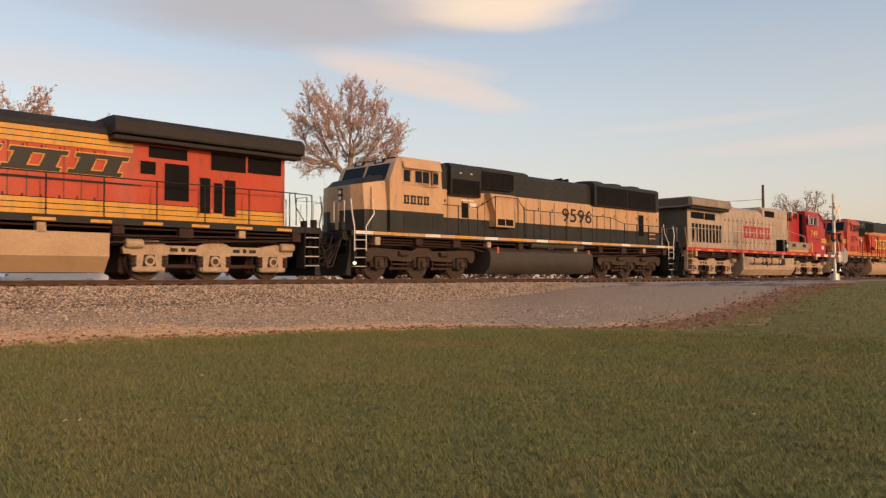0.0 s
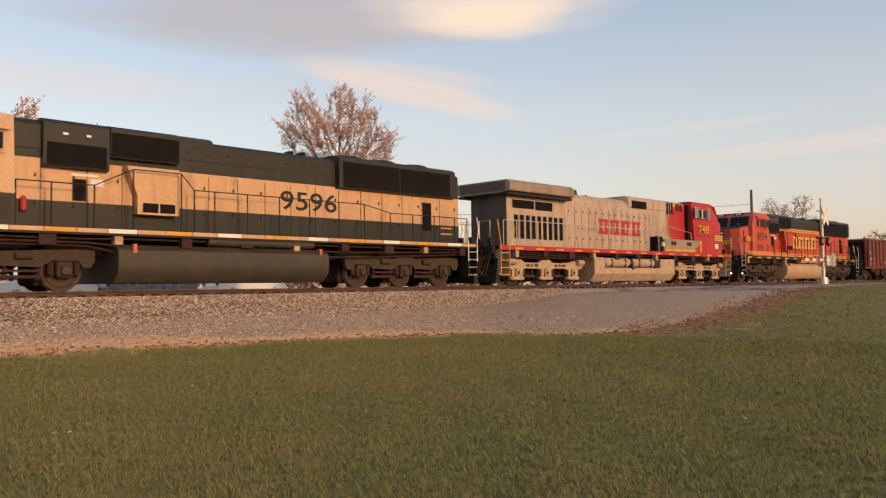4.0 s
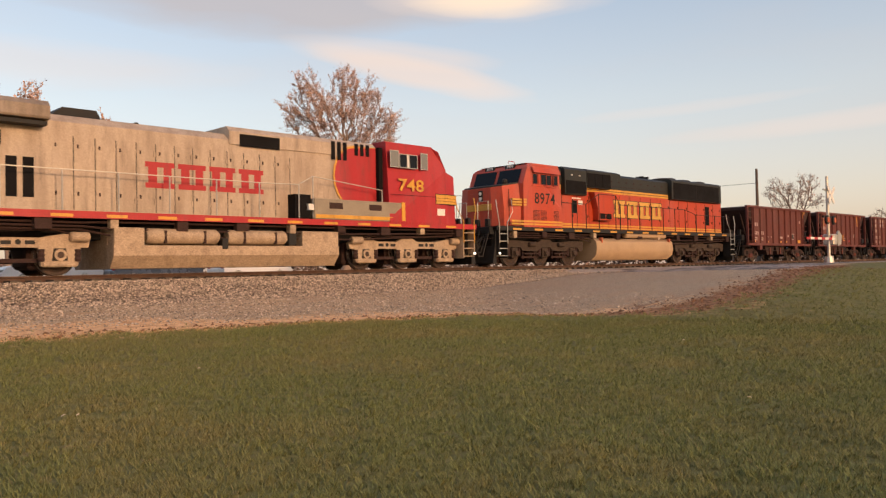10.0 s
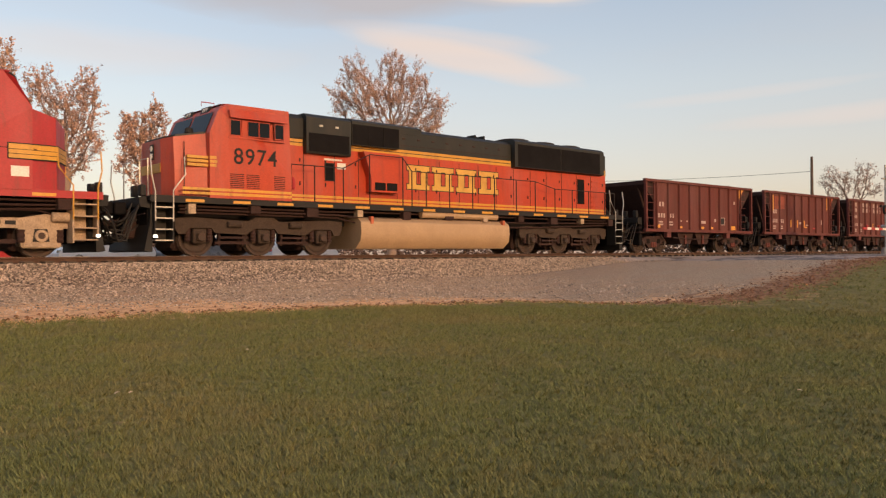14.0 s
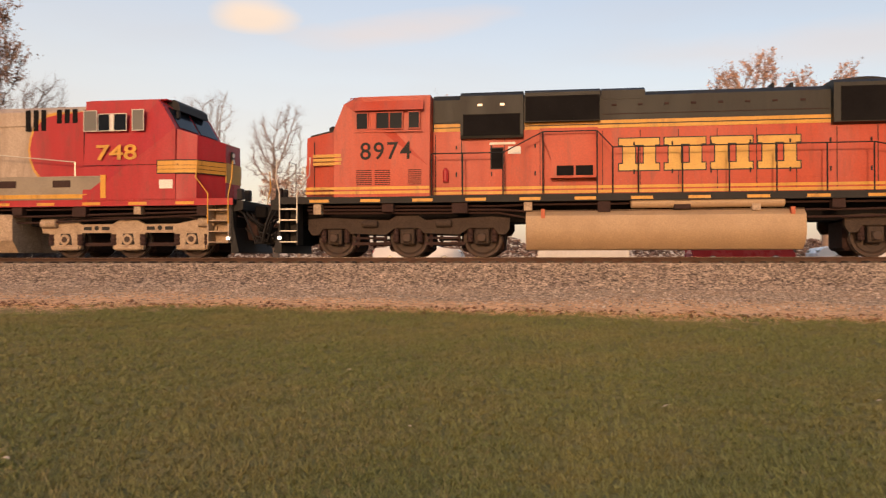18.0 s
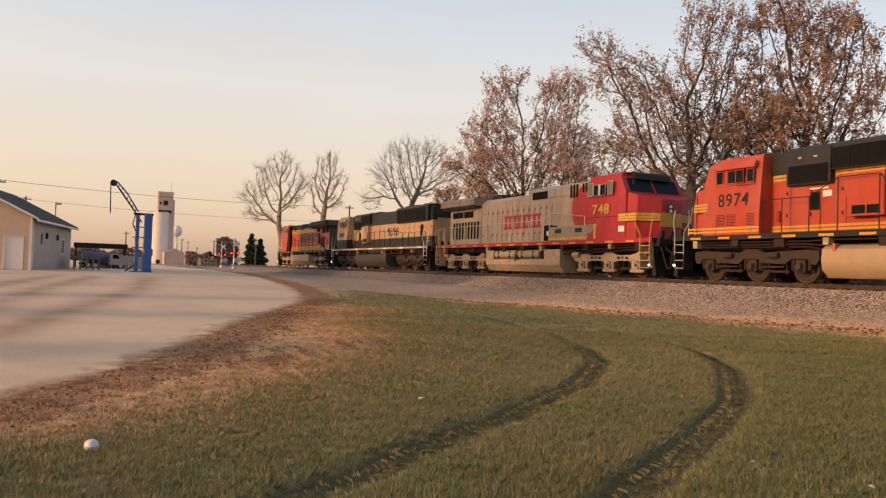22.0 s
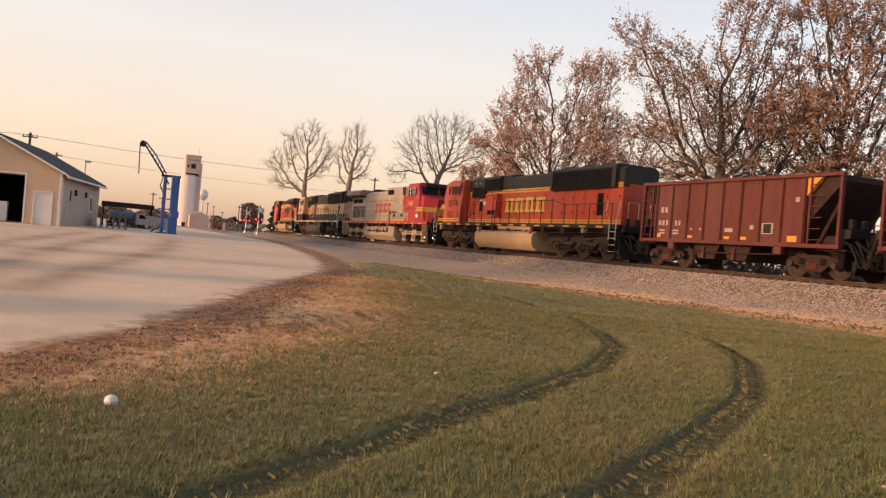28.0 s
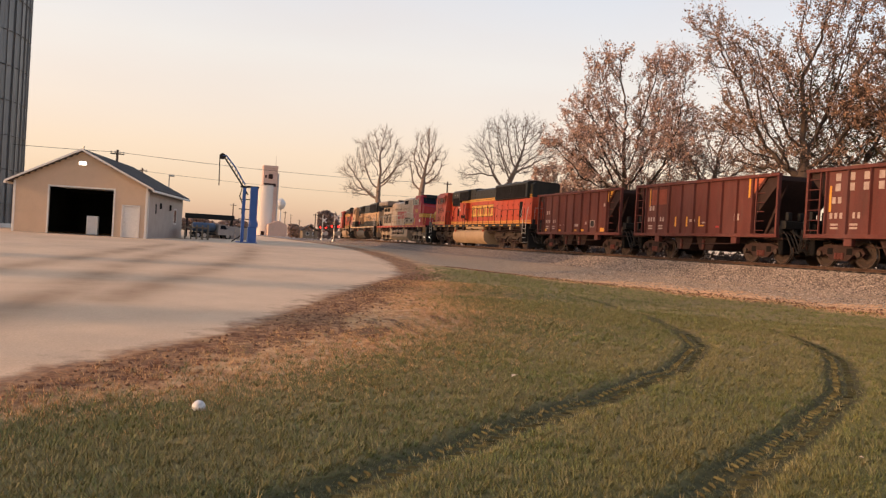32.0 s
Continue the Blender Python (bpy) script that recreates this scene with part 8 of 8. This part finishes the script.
part("roof", prism([(-2.6, 2.2), (0, 3.8), (2.6, 2.2), (2.6, 2.35), (0, 4.0), (-2.6, 2.35)], -3.3, 3.3, "x"), SHINGLE, home)
for yy in (-1.2, 0.6):
    w = part("window", box(3.0, 3.05, yy, yy + 0.8, 0.9, 1.9), TRIM, home)
    part("pane", box(3.05, 3.06, yy + 0.08, yy + 0.72, 0.98, 1.82), GLASS, w)


# ---- level crossing ----
def crossing_signal(x, y, z, arm, label, turn=0, lit=False, scale=1.0):
    e = thing("crossing_signal", label, "crossing signal", "level crossing signals", at=(x, y, z))
    e.rotation_euler = (0, 0, radians(turn))
    part("mast", lathe([(0.09, 0), (0.075, 4.7)], 12, "z"), ALU, e)
    part("foundation", lathe([(0.26, 0), (0.22, 0.35)], 12, "z"), ALU, e)
    part("arm_bracket", box(-0.6, 0.05, -0.03, 0.03, 3.92, 4.0), ALU, e)
    for k, a in enumerate((45, -45)):
        b = part("crossbuck_blade", box(-0.6, 0.6, -0.015, 0.015, -0.11, 0.11, 0.003), WHITE, e, "white crossbuck blade")
        b.matrix_basis = Matrix.Translation((0.28, -0.1 - 0.035 * k, 3.7)) @ Matrix.Rotation(radians(a), 4, "Y")
    bar = part("lamp_bar", box(-0.75, 0.75, -0.06, 0.06, 2.45, 2.55), BLACK, e)
    for s in (-0.5, 0.5):
        h = part("lamp_hood", lathe([(0.25, -0.05), (0.25, 0.05)], 18), BLACK, bar)
        h.location = (s + 0.1, -0.1, 2.32)
        part("lamp_lens", lathe([(0.14, -0.09), (0.14, -0.06)], 16), RED_LAMP if lit else PATCH, h, "red signal lens")
    part("gate_machine", box(-0.05, 0.62, -0.3, 0.3, 0.95, 1.55, 0.06), ALU, e)
    part("counterweight", prism([(0.5, 0.9), (1.0, 1.0), (1.1, 1.5), (0.7, 1.75), (0.5, 1.6)], -0.32, -0.22), ALU, e)
    if arm:
        for k in range(8):
            part("gate_arm_segment", box(-0.5 * (k + 1), -0.5 * k, -0.36, -0.32, 1.22, 1.34), RED if k % 2 else WHITE, e, "red reflective arm band" if k % 2 else "white arm band")
        for k in (1, 4, 7):
            part("arm_lamp", box(-0.5 * k - 0.06, -0.5 * k + 0.06, -0.38, -0.30, 1.34, 1.46, 0.02), RED, e)
    return e


crossing_signal(45.7, 16.0, 1.45, True, "silver level crossing signal with lowered red and white gate arm")
x, y = at_bearing(-81.28, 150)
crossing_signal(x, y, 1.0, False, "far crossing signal with lit red lamps", 90, True)
x, y = at_bearing(-80.45, 125)
crossing_signal(x, y, 1.0, False, "far crossing signal with lit red lamps", 90, True)

# ---- small things on the lawn ----
ball = thing("white_ball", "small white ball lying in the grass", "ball", at=(-6.24, 0.11, float(ground_height(-6.24, 0.11)) + 0.035))
bm = bmesh.new()
bmesh.ops.create_uvsphere(bm, u_segments=20, v_segments=12, radius=0.05)
part("shell", bm, TRIM, ball, smooth=True)
part("seam", lathe([(0.0505, -0.0015), (0.0512, 0.0), (0.0505, 0.0015)], 24, "z"), SIDE_SHADE, ball)


def fallen_leaf(x, y, size, turn):
    e = thing("fallen_leaf", "pale dry fallen leaf on the grass", "leaf", "fallen leaves on the lawn", at=(x, y, float(ground_height(x, y)) + 0.045))
    bm = bmesh.new()
    c = [(-0.5, 0, 0.1), (-0.2, 0.3, 0.22), (0.2, 0.28, 0.2), (0.55, 0, 0.05), (0.2, -0.28, 0.24), (-0.2, -0.3, 0.2)]
    top = [bm.verts.new(Vector(p) * size) for p in c]
    mid = bm.verts.new((0, 0, 0.02))
    for i in range(6):
        bm.faces.new((top[i], top[(i + 1) % 6], mid))
    part("blade", bm, DRY_LEAF, e)
    e.rotation_euler = (0.15, 0.1, turn)


DRY_LEAF = surface("pale_dry_leaf", (0.62, 0.48, 0.34), 0.9, stain=0.2, bump=0)
for x, y, s in ((-7.46, 3.17, 0.10), (-3.56, 4.64, 0.055), (2.7, 7.58, 0.06), (7.4, 3.35, 0.06), (0.84, 7.18, 0.085), (2.8, 7.51, 0.05), (-8.93, 7.18, 0.07), (-4.34, 4.43, 0.045), (5.0, 9.4, 0.06), (10.4, 8.2, 0.07), (-1.2, 6.0, 0.04), (12.0, 6.5, 0.06), (-2.4, 8.6, 0.05)):
    fallen_leaf(x, y, s, x * 3.1 + y)


def motions():
    """The train rolls towards -x; every wheelset turns with it."""
    for ob, x0 in TRAIN:
        walk(ob, [(t, pose(x0 - s, TRACK_Y + float(track_bend(x0 - s)), RAIL_Z, 0, 0, math.degrees(math.atan(float(track_bend(x0 - s + 20) - track_bend(x0 - s)) / 20)))) for t, s in ROLLED])
    ts, ss = [t for t, s in ROLLED], [s for t, s in ROLLED]
    times = [k * 4 / 30 for k in range(241)]
    rolled = np.interp(times, ts, ss)
    for ob, x, r in SPINNING:
        walk(ob, [(t, Matrix.Translation((x, 0, r)) @ Matrix.Rotation(-s / r, 4, "Y")) for t, s in zip(times, rolled)])


motions()
